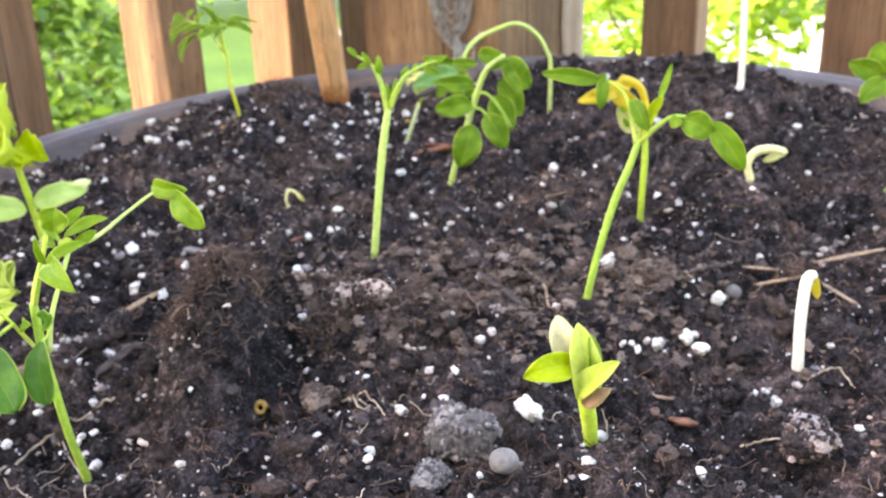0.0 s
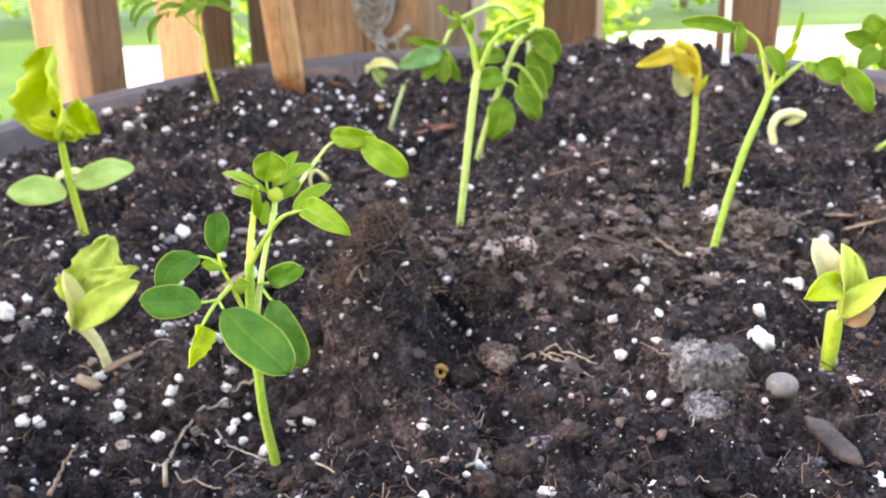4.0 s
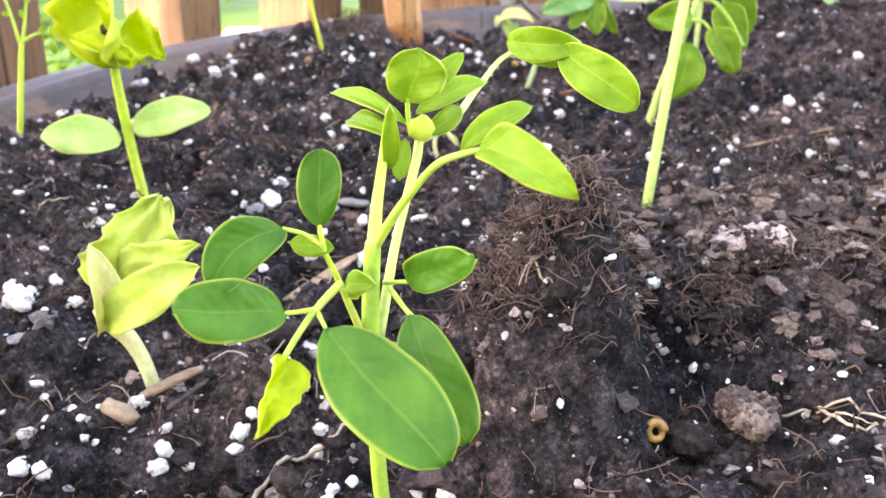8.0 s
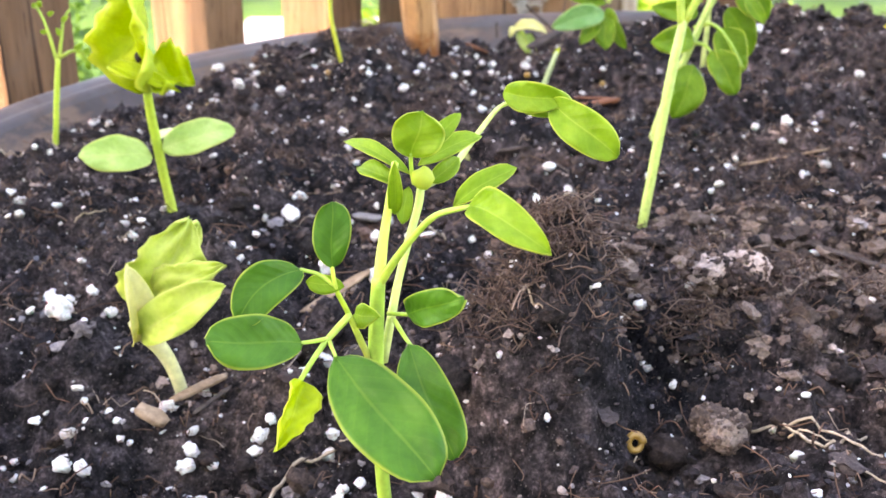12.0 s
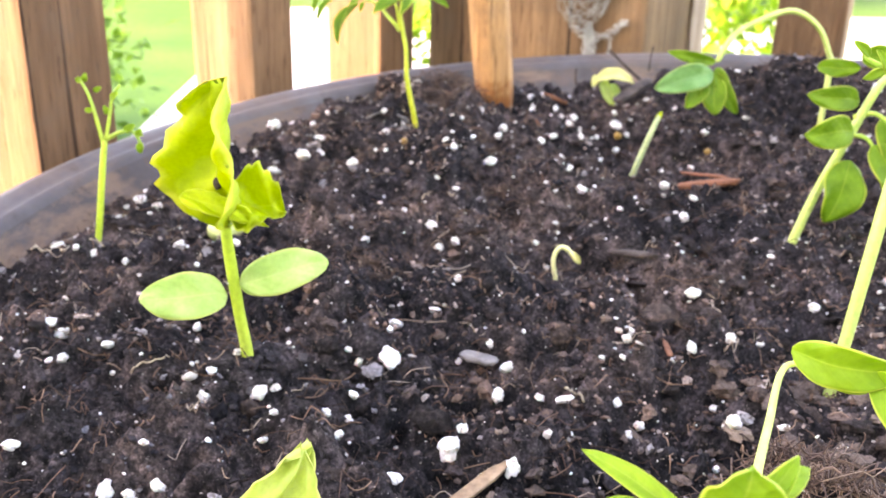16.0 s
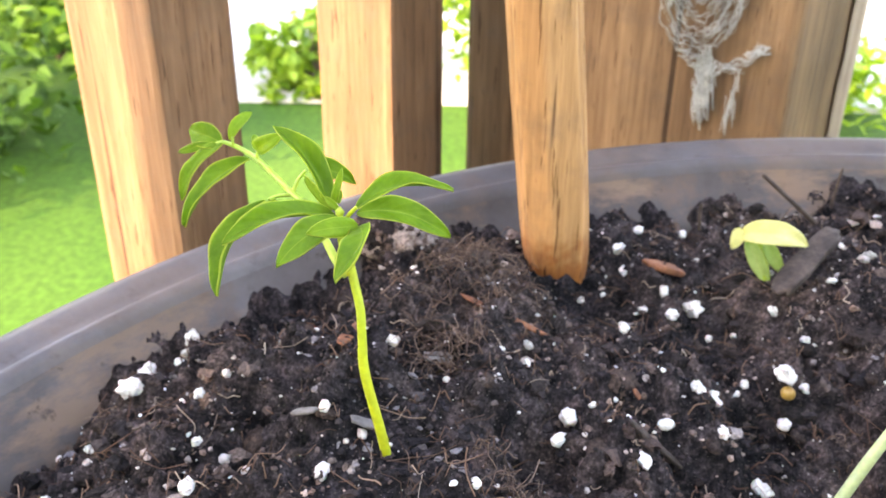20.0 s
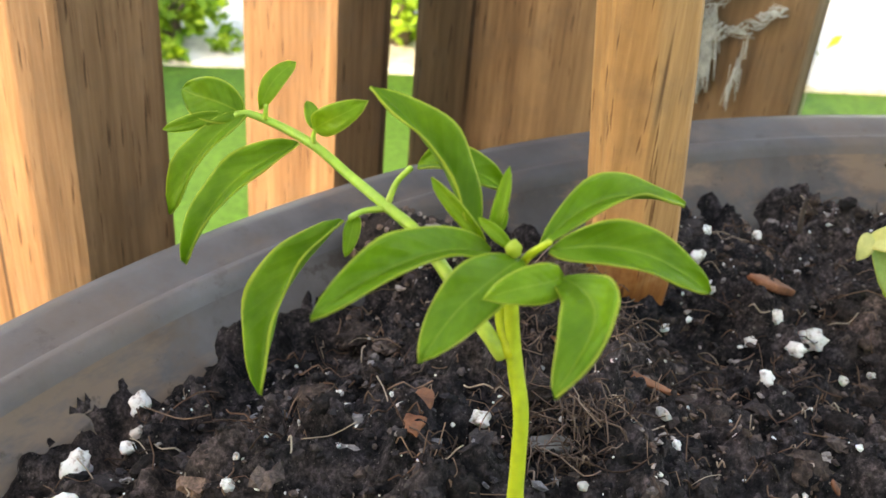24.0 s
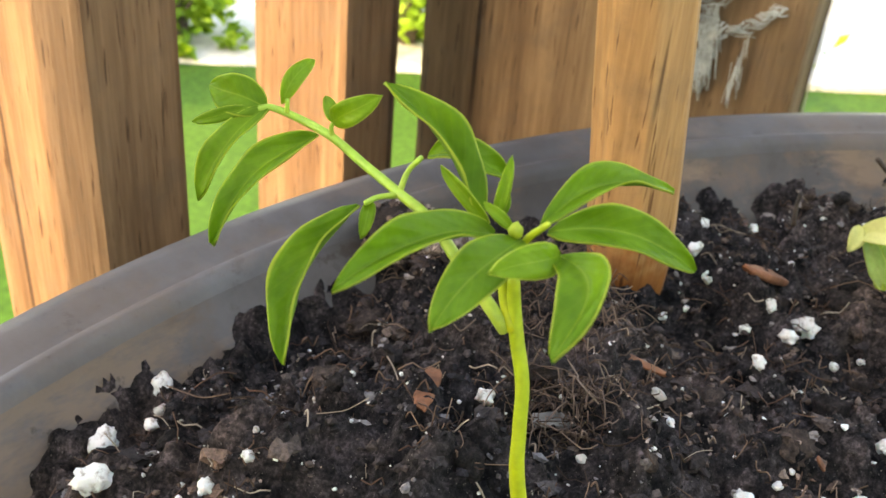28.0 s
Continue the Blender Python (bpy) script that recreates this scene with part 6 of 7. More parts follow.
def clod(name, x, y, r, mat, label, category, squash, sink):
    fine = 5 if r > 0.005 and category == "clod" else 4 if r > 0.003 else 3
    smooth = category in ("bead", "seed", "pebble")
    bm = lump((0, 0, 0), 1.0, int(1e5 * (x + 2 * y)), squash, 0.05 if smooth else 0.3, fine)
    rnd = Vector((x * 50, y * 50, r * 100))
    for v in bm.verts:
        if not smooth:
            v.co *= 1 + 0.20 * noise.noise(v.co * 3 + rnd) + 0.14 * noise.noise(v.co * 8 + rnd) + 0.12 * (0.4 - noise.voronoi(v.co * 7 + rnd)[0][0]) + 0.09 * noise.noise(v.co * 19 + rnd)
        v.co = v.co * r + Vector((x, y, soil_z(x, y) + r * squash[2] * (0.75 - 2 * sink)))
    return tagged(mesh_part(name, bm, mat), label, category)


def crumbly_clod(name, x, y, r, mat, label, squash):
    """A clod of dried soil: a rough core crusted with small grains, joined into one mesh."""
    rnd, nr = random.Random(int(1e5 * (x + 2 * y))), np.random.RandomState(7)
    v0, f0 = ico(1)
    vc, fc = ico(3)
    top = soil_z(x, y)
    lobes = [(np.array((rnd.uniform(-0.5, 0.5), rnd.uniform(-0.4, 0.4), rnd.uniform(-0.1, 0.3))) * r, r * rnd.uniform(0.45, 0.7)) for _ in range(5)]
    V, F, base = [], [], 0
    for off, k in lobes:
        v = vc * (1 + 0.12 * nr.uniform(-1, 1, (len(vc), 1))) * np.array(squash) * k + off + np.array((x, y, top + 0.1 * r))
        V.append(v)
        F.append(fc + base)
        base += len(vc)
        for _ in range(150):
            d = nr.normal(size=3)
            d /= np.linalg.norm(d)
            g = r * rnd.uniform(0.035, 0.11)
            c = d * np.array(squash) * k * rnd.uniform(0.95, 1.1) + off + np.array((x, y, top + 0.1 * r))
            V.append(v0 * (1 + 0.35 * nr.uniform(-1, 1, (len(v0), 1))) * g + c)
            F.append(f0 + base)
            base += len(v0)
    return tagged(new(name, from_arrays(name, np.concatenate(V), np.concatenate(F).tolist(), mat, False)), label, "clod")


def snail_ring(x, y, r):
    """A curled ochre seed coat."""
    line = [(x + r * 0.75 * math.cos(t) * (1 - 0.03 * t), y + 0.3 * r * math.sin(t), soil_z(x, y) + r + r * 0.75 * math.sin(t) * (1 - 0.03 * t)) for t in np.linspace(0, 6.6, 26)]
    v, f, uv = tube_arrays(line, [r * 0.46 * (1 - 0.015 * i) for i in range(26)], 8)
    return tagged(new("seed_coat", from_arrays("seed_coat", v, f, bead_mat, True, uv)), "curled ochre empty seed coat on the soil", "seed coat")


for x, y, r in ((-0.1341, 0.4650, 0.0013), (-0.1306, 0.4643, 0.0010), (-0.1025, 0.4724, 0.0018), (-0.1126, 0.4387, 0.0018), (-0.1407, 0.4296, 0.0025), (-0.1503, 0.4290, 0.0025), (-0.1232, 0.4187, 0.0019), (-0.1260, 0.4276, 0.0012), (-0.1347, 0.4318, 0.0015), (-0.1657, 0.4475, 0.0017), (-0.1375, 0.4523, 0.0012), (-0.1397, 0.4406, 0.0008), (-0.0913, 0.4092, 0.0016), (-0.0784, 0.4164, 0.0021), (-0.0874, 0.4277, 0.0012), (-0.0688, 0.4579, 0.0027), (-0.0564, 0.4483, 0.0018), (-0.0528, 0.4377, 0.0016), (-0.0325, 0.4545, 0.0016), (-0.0400, 0.4570, 0.0015), (-0.0382, 0.4697, 0.0018), (-0.0422, 0.4679, 0.0021), (-0.0221, 0.4759, 0.0026), (-0.0173, 0.4768, 0.0015), (-0.0227, 0.4706, 0.0020), (-0.0283, 0.4808, 0.0013), (-0.0325, 0.5097, 0.0030), (-0.0391, 0.5042, 0.0021)):
    perlite_grain(x, y, r)
for x, y, r in ((-0.0443, 0.5100, 0.0016), (-0.0398, 0.5117, 0.0017), (-0.0471, 0.5244, 0.0015), (-0.0473, 0.5319, 0.0019), (-0.0588, 0.5162, 0.0013), (-0.0538, 0.4880, 0.0016), (-0.0248, 0.5015, 0.0010), (-0.0162, 0.5030, 0.0017), (-0.0123, 0.4919, 0.0015), (0.0102, 0.4662, 0.0020), (0.0170, 0.5058, 0.0023), (0.0170, 0.5417, 0.0015), (-0.0202, 0.4191, 0.0009), (-0.0522, 0.4160, 0.0014), (-0.0391, 0.4283, 0.0010), (-0.0761, 0.4695, 0.0010), (-0.0269, 0.5473, 0.0014), (-0.2050, 0.3756, 0.0025), (-0.1958, 0.3669, 0.0013), (-0.1886, 0.4030, 0.0022), (-0.1937, 0.4054, 0.0010), (-0.1791, 0.3871, 0.0016), (-0.1497, 0.3816, 0.0021), (-0.1687, 0.3632, 0.0020), (-0.1515, 0.3521, 0.0013), (-0.1240, 0.3590, 0.0017), (-0.1185, 0.3614, 0.0017), (-0.0985, 0.3606, 0.0018)):
    perlite_grain(x, y, r)
for x, y, r in ((-0.1239, 0.4125, 0.0019), (-0.1396, 0.4641, 0.0016), (-0.1654, 0.4249, 0.0014), (-0.1625, 0.3966, 0.0010), (-0.1540, 0.3969, 0.0011), (-0.0501, 0.4053, 0.0021), (-0.0967, 0.4026, 0.0010), (-0.1798, 0.3512, 0.0011), (-0.1871, 0.3502, 0.0011), (-0.0938, 0.3609, 0.0015), (-0.1073, 0.3812, 0.0010), (-0.0615, 0.3805, 0.0010), (-0.1603, 0.4580, 0.0012), (-0.0692, 0.3747, 0.0012), (-0.1910, 0.3491, 0.0012), (-0.1122, 0.3004, 0.0030), (-0.1188, 0.3011, 0.0012), (-0.1011, 0.2704, 0.0032), (-0.0873, 0.3012, 0.0017), (-0.0900, 0.3083, 0.0011), (-0.0911, 0.2639, 0.0021), (-0.0960, 0.2640, 0.0014), (-0.1384, 0.2903, 0.0021), (-0.1218, 0.2747, 0.0012), (-0.1244, 0.2803, 0.0011), (-0.1121, 0.3136, 0.0010), (-0.0906, 0.2885, 0.0019), (-0.0825, 0.2863, 0.0012)):
    perlite_grain(x, y, r)
for x, y, r in ((-0.0491, 0.2704, 0.0022), (-0.0634, 0.2811, 0.0015), (-0.0670, 0.2860, 0.0013), (-0.0488, 0.3139, 0.0018), (-0.0416, 0.3194, 0.0019), (-0.0955, 0.3327, 0.0014), (-0.0642, 0.2939, 0.0009), (-0.0999, 0.3694, 0.0020), (-0.0215, 0.3898, 0.0024), (-0.1388, 0.4133, 0.0023), (-0.1823, 0.3096, 0.0019), (-0.1785, 0.2978, 0.0016), (-0.1790, 0.2705, 0.0016), (-0.1561, 0.3208, 0.0013), (-0.1482, 0.2849, 0.0015), (-0.1557, 0.2695, 0.0010), (-0.1677, 0.2942, 0.0008), (-0.1617, 0.2643, 0.0022), (-0.1573, 0.2638, 0.0016), (-0.1522, 0.2629, 0.0015), (-0.1337, 0.2764, 0.0009), (-0.1352, 0.3180, 0.0007), (0.0062, 0.3340, 0.0013), (-0.0090, 0.3063, 0.0010), (-0.0136, 0.3162, 0.0018), (-0.0315, 0.3025, 0.0010), (-0.0683, 0.2950, 0.0008), (-0.1341, 0.2642, 0.0009)):
    perlite_grain(x, y, r)
for x, y, r in ((-0.0415, 0.2295, 0.0018), (-0.0323, 0.2291, 0.0015), (-0.0249, 0.2273, 0.0011), (-0.0391, 0.2144, 0.0010), (-0.0713, 0.2073, 0.0009), (-0.1241, 0.2328, 0.0018), (-0.1297, 0.2253, 0.0019), (-0.1241, 0.2164, 0.0017), (-0.1249, 0.2148, 0.0019), (-0.0992, 0.2207, 0.0018), (-0.1002, 0.2195, 0.0020), (-0.1121, 0.2175, 0.0019), (-0.1130, 0.2162, 0.0014), (-0.0677, 0.2196, 0.0009), (-0.1553, 0.2512, 0.0036), (-0.1446, 0.2127, 0.0022), (-0.1410, 0.2109, 0.0018), (-0.1029, 0.2762, 0.0019), (-0.0405, 0.2014, 0.0008), (-0.0650, 0.1980, 0.0008), (-0.0263, 0.2011, 0.0009), (-0.1443, 0.2483, 0.0016), (0.0156, 0.1727, 0.0035), (0.0464, 0.2538, 0.0033), (0.0608, 0.2157, 0.0024), (0.0614, 0.2047, 0.0026), (0.0650, 0.2227, 0.0016), (0.0537, 0.2175, 0.0022)):
    perlite_grain(x, y, r)
for x, y, r in ((0.0512, 0.2188, 0.0014), (0.0069, 0.2164, 0.0019), (0.0100, 0.2196, 0.0015), (0.0755, 0.2392, 0.0026), (-0.0125, 0.1822, 0.0019), (-0.0063, 0.2018, 0.0014), (0.0479, 0.1535, 0.0015), (0.0435, 0.1661, 0.0012), (0.0469, 0.1609, 0.0014), (0.0764, 0.1927, 0.0022), (0.0767, 0.1995, 0.0013), (-0.0000, 0.1904, 0.0012), (0.0044, 0.1519, 0.0010), (-0.0341, 0.1696, 0.0010), (0.0674, 0.3330, 0.0017), (0.0195, 0.3424, 0.0018), (0.0361, 0.3425, 0.0015), (0.0417, 0.3533, 0.0021), (0.1474, 0.3627, 0.0018), (0.0961, 0.2659, 0.0014), (0.1146, 0.2659, 0.0012), (0.0509, 0.2459, 0.0009), (0.0372, 0.2201, 0.0015), (0.0988, 0.2158, 0.0013), (0.0445, 0.2174, 0.0012), (-0.0414, 0.2954, 0.0015), (-0.0017, 0.3000, 0.0011), (-0.1015, 0.2414, 0.0021)):
    perlite_grain(x, y, r)
for x, y, r in ((0.0840, 0.3217, 0.0017), (0.0791, 0.3322, 0.0022), (0.1536, 0.3958, 0.0020), (0.1283, 0.3994, 0.0025), (0.1225, 0.3929, 0.0020), (0.0184, 0.1792, 0.0017), (0.0278, 0.2020, 0.0014), (0.0450, 0.2083, 0.0013), (0.0457, 0.2047, 0.0012), (-0.1142, 0.2000, 0.0017), (-0.0912, 0.1966, 0.0018), (-0.0803, 0.2034, 0.0020), (-0.0975, 0.2056, 0.0015), (-0.0417, 0.1726, 0.0009), (-0.0646, 0.1416, 0.0016), (-0.0522, 0.1539, 0.0016), (0.0620, 0.3277, 0.0017), (-0.0492, 0.2962, 0.0015), (0.0442, 0.3818, 0.0020), (-0.0207, 0.4131, 0.0023), (0.0828, 0.4790, 0.0031), (0.0958, 0.4114, 0.0024), (-0.1542, 0.4672, 0.0028)):
    perlite_grain(x, y, r)
chip("bark_chip", (-0.0153, 0.4163), (0.0018, 0.4052), 0.0055, 0.35, bark_red, "reddish-brown piece of bark lying on the soil", "bark chip")
chip("bark_strip", (0.0043, 0.5244), (-0.0160, 0.5030), 0.0060, 0.35, bark_dark, "dark flat strip of bark leaning beside a sprout", "bark chip")
chip("bark_sliver", (-0.0891, 0.4897), (-0.0716, 0.4825), 0.0018, 0.35, bark_red, "thin reddish bark sliver on the soil", "bark chip")
chip("bark_chip", (-0.1125, 0.4662), (-0.1092, 0.4772), 0.0027, 0.35, bark_red, "reddish-brown bark flake standing on the soil", "bark chip")
chip("bark_chip", (-0.0444, 0.5156), (-0.0342, 0.5203), 0.0050, 0.35, bark_red, "flat brown bark flake on the soil", "bark chip")
chip("bark_chip", (-0.0568, 0.4648), (-0.0556, 0.4640), 0.0013, 0.35, bark_red, "small reddish bark flake on the soil", "bark chip")
chip("bark_chip", (-0.0964, 0.4686), (-0.0909, 0.4680), 0.0029, 0.35, pebble_mat, "flat greyish oval flake on the soil", "bark chip")
chip("bark_chip", (-0.1091, 0.4477), (-0.1048, 0.4483), 0.0022, 0.35, pebble_mat, "flat greyish flake on the soil", "bark chip")
chip("bark_chip", (-0.1187, 0.4517), (-0.1141, 0.4485), 0.0022, 0.35, pebble_mat, "flat greyish flake on the soil", "bark chip")
chip("bark_sliver", (-0.0595, 0.4535), (-0.0484, 0.4550), 0.0025, 0.35, bark_dark, "dark brown splintered bark on the soil", "bark chip")
chip("bark_chip", (-0.0960, 0.3090), (-0.0889, 0.3036), 0.0040, 0.35, pebble_mat, "flat greyish oval flake on the soil", "bark chip")
chip("bark_sliver", (-0.0114, 0.4246), (0.0003, 0.4112), 0.0023, 0.35, bark_red, "brown sliver of bark on the soil", "bark chip")
chip("bark_chip", (-0.0489, 0.3643), (-0.0429, 0.3452), 0.0046, 0.35, bark_dark, "dark bark flake half buried in the soil", "bark chip")
chip("bark_chip", (-0.0522, 0.3045), (-0.0548, 0.2922), 0.0012, 0.35, bark_red, "small reddish bark flake on the soil", "bark chip")
twig("straw", [(-0.1635, 0.2922), (-0.1599, 0.2929), (-0.1567, 0.2960)], 0.00025, root_mat, "thin pale straw lying on the soil", "straw", 0.50)
twig("straw", [(-0.0775, 0.2862), (-0.0745, 0.2889), (-0.0734, 0.2870)], 0.00045, root_mat, "short pale straw lying on the soil", "straw", 0.50)
twig("straw", [(-0.2060, 0.3587), (-0.1980, 0.3597), (-0.1861, 0.3551)], 0.00051, root_mat, "thin pale straw lying on the soil", "straw", 0.50)
twig("straw", [(-0.1020, 0.3882), (-0.0966, 0.3938), (-0.0923, 0.3887)], 0.00034, root_mat, "thin pale straw lying on the soil", "straw", 0.50)
chip("bark_strip", (-0.1060, 0.2555), (-0.0915, 0.2640), 0.0028, 0.35, chip_tan, "pinkish-tan strip of bark half buried in the soil", "bark chip")
chip("wood_chip", (-0.1293, 0.2253), (-0.1199, 0.2340), 0.0024, 0.35, chip_tan, "grey-tan splinter of wood on the soil", "wood chip")
chip("wood_chip", (-0.1242, 0.2227), (-0.1187, 0.2308), 0.0011, 0.35, bark_dark, "thin dark splinter of wood on the soil", "wood chip")
chip("wood_chip", (-0.1345, 0.2219), (-0.1295, 0.2205), 0.0036, 0.45, chip_tan, "short tan block of wood on the soil", "wood chip")
chip("bark_chip", (-0.0993, 0.2256), (-0.0929, 0.2417), 0.0035, 0.35, bark_dark, "dark upright bark flake behind a seedling", "bark chip")
chip("bark_sliver", (0.0070, 0.2645), (0.0190, 0.2283), 0.0020, 0.35, bark_dark, "brown wood sliver lying across the soil", "bark chip")
chip("bark_sliver", (0.0253, 0.3460), (0.0432, 0.3292), 0.0020, 0.35, chip_tan, "thin brown wood sliver on the soil", "bark chip")
chip("wood_chip", (0.0402, 0.1823), (0.0533, 0.1939), 0.0020, 0.35, chip_tan, "thin brown flake on the soil", "wood chip")
chip("bark_chip", (0.0471, 0.1755), (0.0533, 0.1796), 0.0033, 0.35, bark_red, "small brown bark flake on the soil", "bark chip")
chip("wood_chip", (0.0876, 0.2581), (0.1071, 0.2508), 0.0017, 0.35, chip_tan, "thin tan splinter of wood on the soil", "wood chip")
chip("wood_chip", (0.0893, 0.2492), (0.1038, 0.2457), 0.0017, 0.35, chip_tan, "thin tan splinter of wood on the soil", "wood chip")
chip("wood_chip", (0.1053, 0.2637), (0.1125, 0.2315), 0.0015, 0.35, chip_tan, "thin tan splinter of wood on the soil", "wood chip")
chip("wood_chip", (0.1121, 0.2634), (0.1346, 0.2659), 0.0021, 0.35, chip_tan, "fibrous tan wood piece on the soil", "wood chip")
chip("bark_chip", (0.0101, 0.1444), (0.0070, 0.1276), 0.0045, 0.35, bark_dark, "dark brown bark piece on the soil", "bark chip")
twig("twig", [(0.0643, 0.2412), (0.0774, 0.2530), (0.0884, 0.2613)], 0.00084, bark_dark, "dark twig lying on the soil", "twig", 0.50)
twig("twig", [(0.0173, 0.2526), (0.0265, 0.2510), (0.0264, 0.2313)], 0.00075, chip_tan, "brown twig lying on the soil", "twig", 0.50)
twig("straw", [(0.0717, 0.2902), (0.0817, 0.3203)], 0.00060, root_mat, "thin pale straw standing in the soil", "straw", 6.00)
twig("root", [(-0.1122, 0.1868), (-0.1116, 0.2019), (-0.1075, 0.2147), (-0.0992, 0.2184), (-0.0926, 0.2183)], 0.00061, root_mat, "pale thin root lying on the soil", "root", 0.50)
twig("root", [(-0.1137, 0.1913), (-0.1084, 0.1876), (-0.1006, 0.1816)], 0.00031, root_mat, "pale rootlet lying on the soil", "root", 0.50)
twig("root", [(-0.1061, 0.2099), (-0.0994, 0.2008), (-0.0908, 0.1880)], 0.00034, root_mat, "pale rootlet lying on the soil", "root", 0.50)
twig("root", [(-0.0856, 0.1836), (-0.0812, 0.1683), (-0.0746, 0.1551)], 0.00036, root_mat, "pale curved rootlet on the soil", "root", 0.50)
twig("root", [(-0.1346, 0.1850), (-0.1353, 0.2005), (-0.1327, 0.2072)], 0.00062, chip_tan, "pale brown stem of a dead root on the soil", "root", 0.50)
twig("root", [(-0.0555, 0.1498), (-0.0476, 0.1605), (-0.0389, 0.1605)], 0.00043, root_mat, "pale forked rootlet on the soil", "root", 0.50)
twig("root", [(-0.0260, 0.2014), (-0.0221, 0.1925), (-0.0124, 0.1973)], 0.00041, root_mat, "pale rootlet on the soil", "root", 0.50)
twig("root", [(-0.0246, 0.1857), (-0.0206, 0.1855), (-0.0214, 0.1725)], 0.00030, root_mat, "pale rootlet on the soil", "root", 0.50)
twig("root", [(0.0610, 0.1696), (0.0659, 0.1670), (0.0702, 0.1651)], 0.00036, root_mat, "pale rootlet on the soil", "root", 0.50)
twig("root", [(0.0878, 0.2017), (0.0965, 0.2066), (0.0984, 0.1991)], 0.00042, root_mat, "pale curved rootlet on the soil", "root", 0.50)
twig("root", [(-0.0297, 0.2042), (-0.0209, 0.1962), (-0.0165, 0.1863)], 0.00036, root_mat, "pale rootlet on the soil", "root", 0.50)
twig("root", [(-0.0673, 0.2134), (-0.0659, 0.2073), (-0.0632, 0.2047)], 0.00028, root_mat, "pale curled rootlet on the peat mound", "root", 0.50)
twig("root", [(-0.0246, 0.1990), (-0.0238, 0.1966), (-0.0211, 0.1927)], 0.00027, root_mat, "pale rootlet on the soil", "root", 0.50)
crumbly_clod("grey_clod", 0.0002, 0.1699, 0.0088, crust_mat, "rough light grey clod of dried soil", (1.0, 0.9, 1.0))
crumbly_clod("grey_clod", -0.0040, 0.1569, 0.0053, crust_mat, "rough light grey clod of dried soil", (1.0, 0.9, 0.7))
crumbly_clod("grey_clod", 0.0075, 0.1698, 0.0036, crust_mat, "small rough grey clod of dried soil", (1.1, 1, 0.7))
clod("pebble", 0.0092, 0.1540, 0.0030, pebble_mat, "smooth grey pebble on the soil", "pebble", (1, 1, 0.8), 0.00)
crumbly_clod("brown_clod", -0.0345, 0.2023, 0.0052, dry_mat, "grey-brown crumbly clod of soil", (1, 1, 0.8))
crumbly_clod("grey_clod", 0.0582, 0.2489, 0.0083, dry_mat, "grey-brown crumbly clod of soil", (1.2, 1, 0.6))
crumbly_clod("brown_clod", -0.0249, 0.2276, 0.0068, crumb_mat, "brown crumbly clod of peat", (1.1, 1, 0.7))
crumbly_clod("dark_clod", 0.0739, 0.1634, 0.0073, crumb_mat, "black crumbly clod of wet soil", (1.1, 1, 0.7))
crumbly_clod("brown_clod", -0.1051, 0.5310, 0.0091, crumb_mat, "brown fibrous clod of peat near the pot lip", (1.2, 0.9, 0.8))
crumbly_clod("brown_clod", 0.0132, 0.5651, 0.0066, crumb_mat, "brown fibrous lump of peat beside a sprout", (1, 0.8, 1))
clod("pebble", 0.0827, 0.2478, 0.0023, pebble_mat, "small round pale pebble on the soil", "pebble", (1, 1, 1), 0.00)
clod("fertiliser_bead", -0.1066, 0.4242, 0.0011, bead_mat, "tiny round amber fertiliser bead", "bead", (1, 1, 1), 0.00)
clod("fertiliser_bead", -0.1508, 0.4164, 0.0014, bead_mat, "tiny round amber fertiliser bead", "bead", (1, 1, 1), 0.00)
clod("fertiliser_bead", -0.0214, 0.4747, 0.0015, bead_mat, "tiny round amber fertiliser bead", "bead", (1, 1, 1), 0.00)
clod("fertiliser_bead", 0.0062, 0.4499, 0.0012, bead_mat, "tiny round amber fertiliser bead", "bead", (1, 1, 1), 0.00)
clod("seed_half", -0.1572, 0.3763, 0.0053, shell_mat, "pale green split seed half lying on the soil", "seed", (1.2, 0.7, 0.75), -0.05)
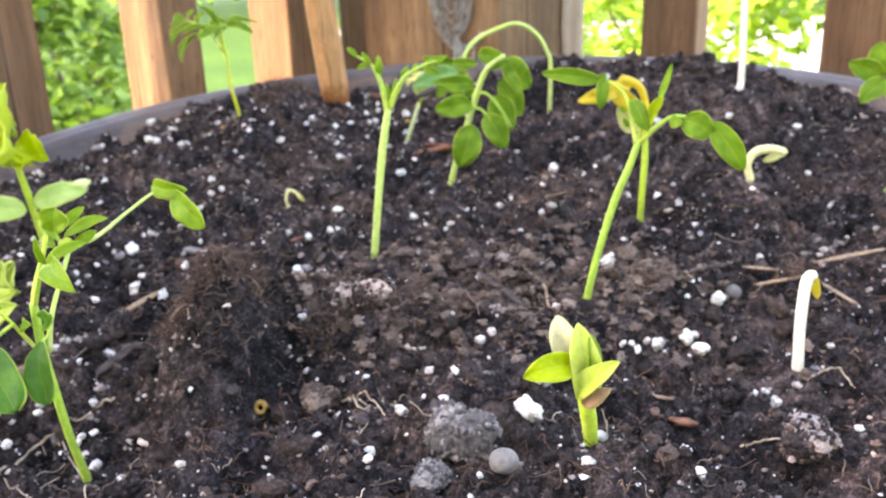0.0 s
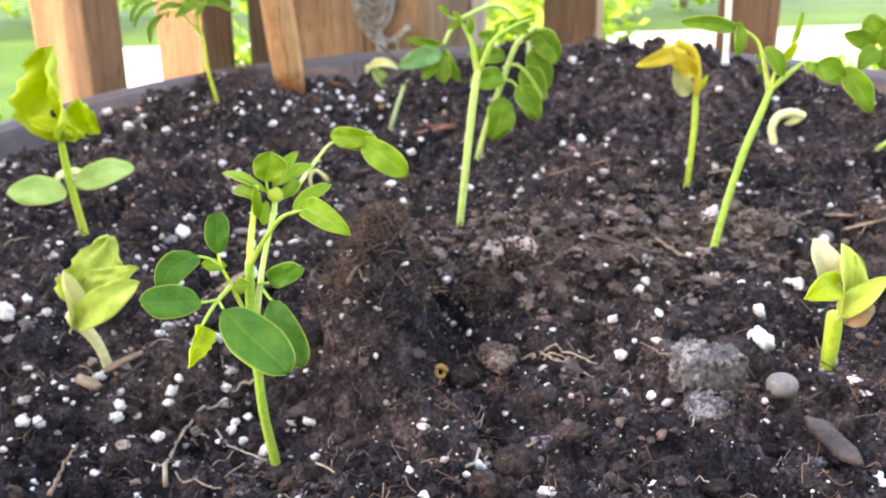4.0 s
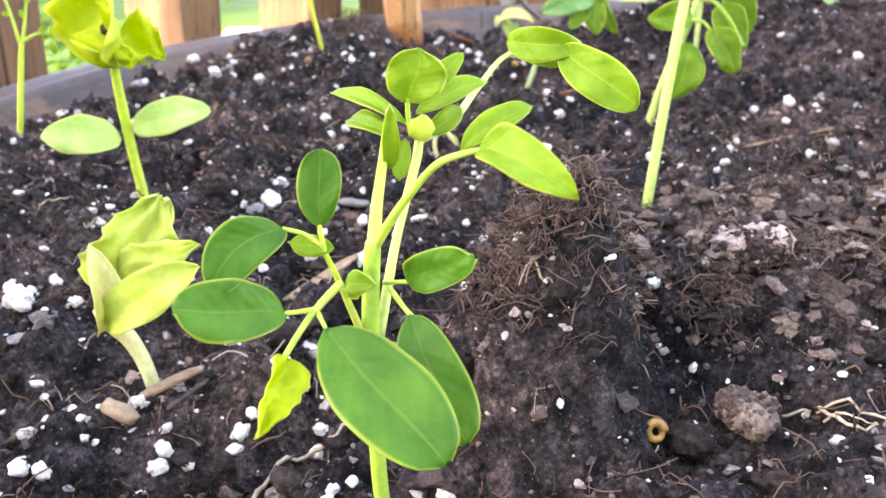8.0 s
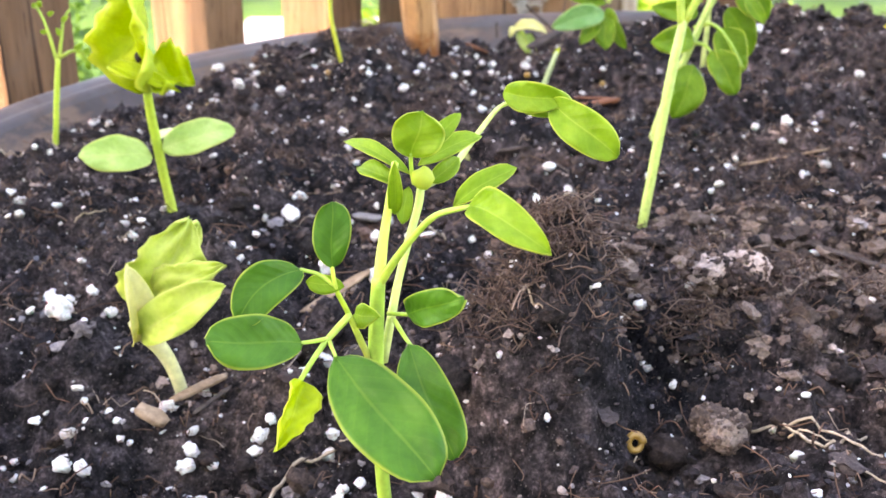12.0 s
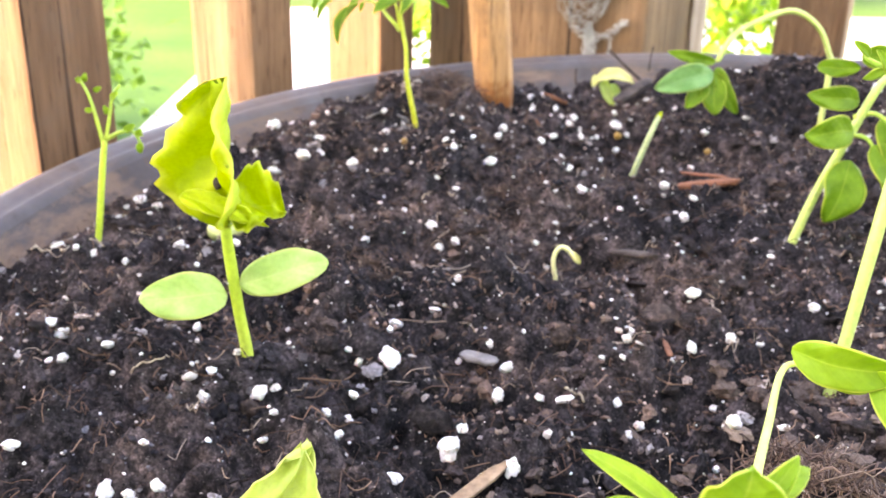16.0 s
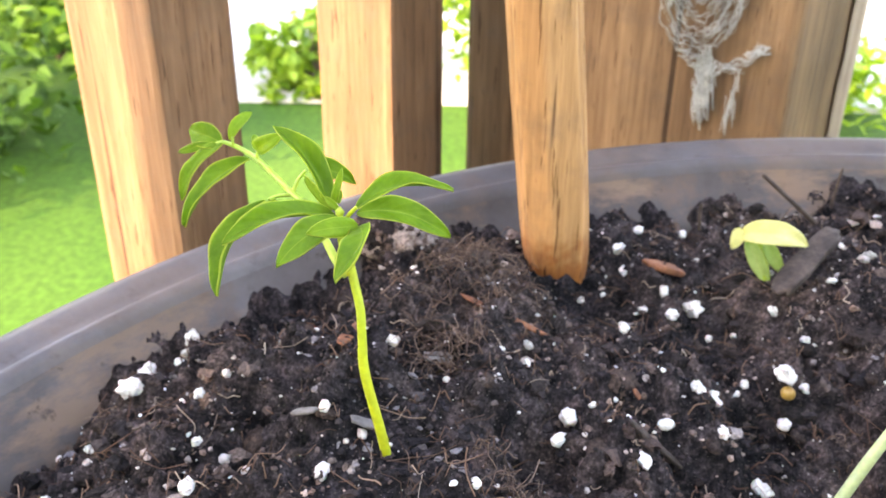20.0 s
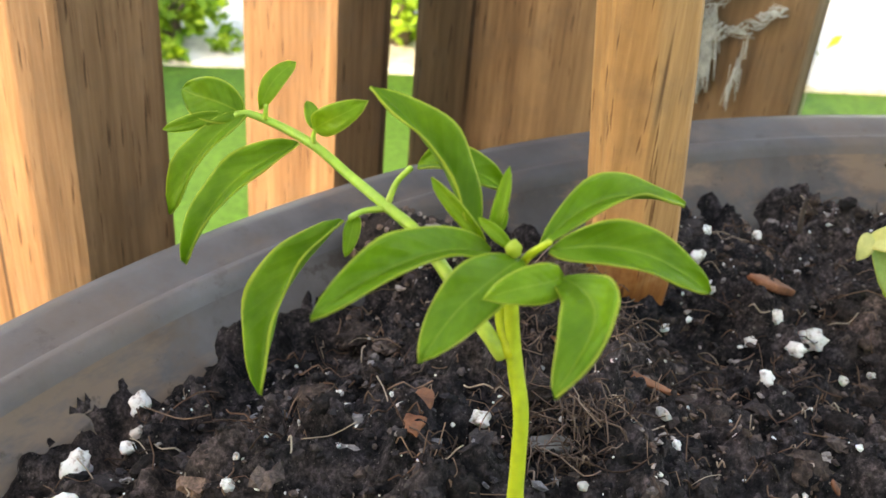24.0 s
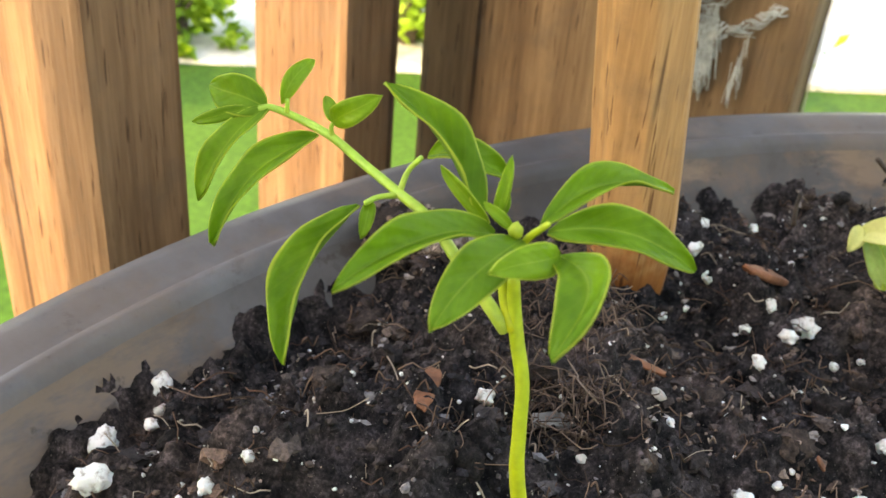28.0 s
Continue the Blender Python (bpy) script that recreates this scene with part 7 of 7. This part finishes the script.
TUFTS = ((-0.0922, 0.4696, 0.0056, 0.0024, 252), (-0.0875, 0.4972, 0.0089, 0.0038, 228), (-0.0772, 0.3999, 0.0053, 0.0023, 180), (-0.0584, 0.2296, 0.0059, 0.0025, 420), (-0.0081, 0.2392, 0.0048, 0.0020, 228), (-0.0348, 0.2212, 0.0041, 0.0018, 132), (-0.0707, 0.2288, 0.0075, 0.0032, 192), (0.0991, 0.2516, 0.0057, 0.0024, 156), (0.0270, 0.3172, 0.0053, 0.0023, 108), (0.1405, 0.3389, 0.0082, 0.0035, 120), (0.0233, 0.5102, 0.0051, 0.0022, 96), (0.0134, 0.5750, 0.0034, 0.0014, 72), (-0.1162, 0.3453, 0.0042, 0.0018, 90), (-0.0964, 0.5254, 0.0075, 0.0032, 180), (-0.0805, 0.4353, 0.0060, 0.0026, 132), (-0.0650, 0.2130, 0.0080, 0.0030, 800), (-0.0560, 0.2250, 0.0070, 0.0030, 320), (-0.0250, 0.2290, 0.0100, 0.0026, 380), (0.0060, 0.2320, 0.0120, 0.0024, 260), (-0.0840, 0.5000, 0.0090, 0.0026, 260), (0.0450, 0.2520, 0.0100, 0.0026, 240))
snail_ring(-0.0492, 0.2019, 0.0017)
perlite_grain(-0.1568, 0.4837, 0.0032)
perlite_grain(-0.1499, 0.4953, 0.0022)

# ---- loose matter past counting ----
scatter("soil_clod", 900, (0.0016, 0.0040), clod_mat, "rough dark clods of potting soil", 21, 3, 0.75, 0.24, 0.6)
scatter("soil_crumb", 5200, (0.0005, 0.0024), crumb_mat, "dark crumbs and clods of potting soil", 3, 2, 0.7, 0.5, 0.5, None, False)
scatter("dry_crumb", 2000, (0.0006, 0.0026), dry_mat, "dry grey-brown crumbs of peat on the raised soil", 33, 2, 0.7, 0.5, 0.4, lambda rnd: (rnd.gauss(0.012, 0.034), rnd.gauss(0.247, 0.020)), False)
scatter("fine_crumb", 46000, (0.00028, 0.0010), crumb_mat, "fine dark crumbs of potting soil", 4, 1, 0.9, 0.45, 0.25, None, False)
scatter("perlite", 1700, (0.00035, 0.0016), perlite_mat, "scattered white perlite grains on the soil", 5, 2, 0.8, 0.22, 0.2)
scatter("perlite", 70, (0.0006, 0.0017), perlite_mat, "white perlite grains gathered in a low part of the soil", 15, 2, 0.8, 0.25, 0.2, lambda rnd: (rnd.gauss(-0.130, 0.016), rnd.gauss(0.213, 0.014)))
scatter("perlite_dust", 5200, (0.00014, 0.00045), perlite_mat, "specks of white perlite dust on the soil", 9, 1, 0.9, 0.3, 0.1)
fibres(8000, 6)
for i, (x, y, r, h, count) in enumerate(TUFTS):
    fibres(int(count * 0.7), 70 + i, "fibre_tuft", (x, y, r, h), "tuft of tangled reddish-brown peat fibres on the soil")
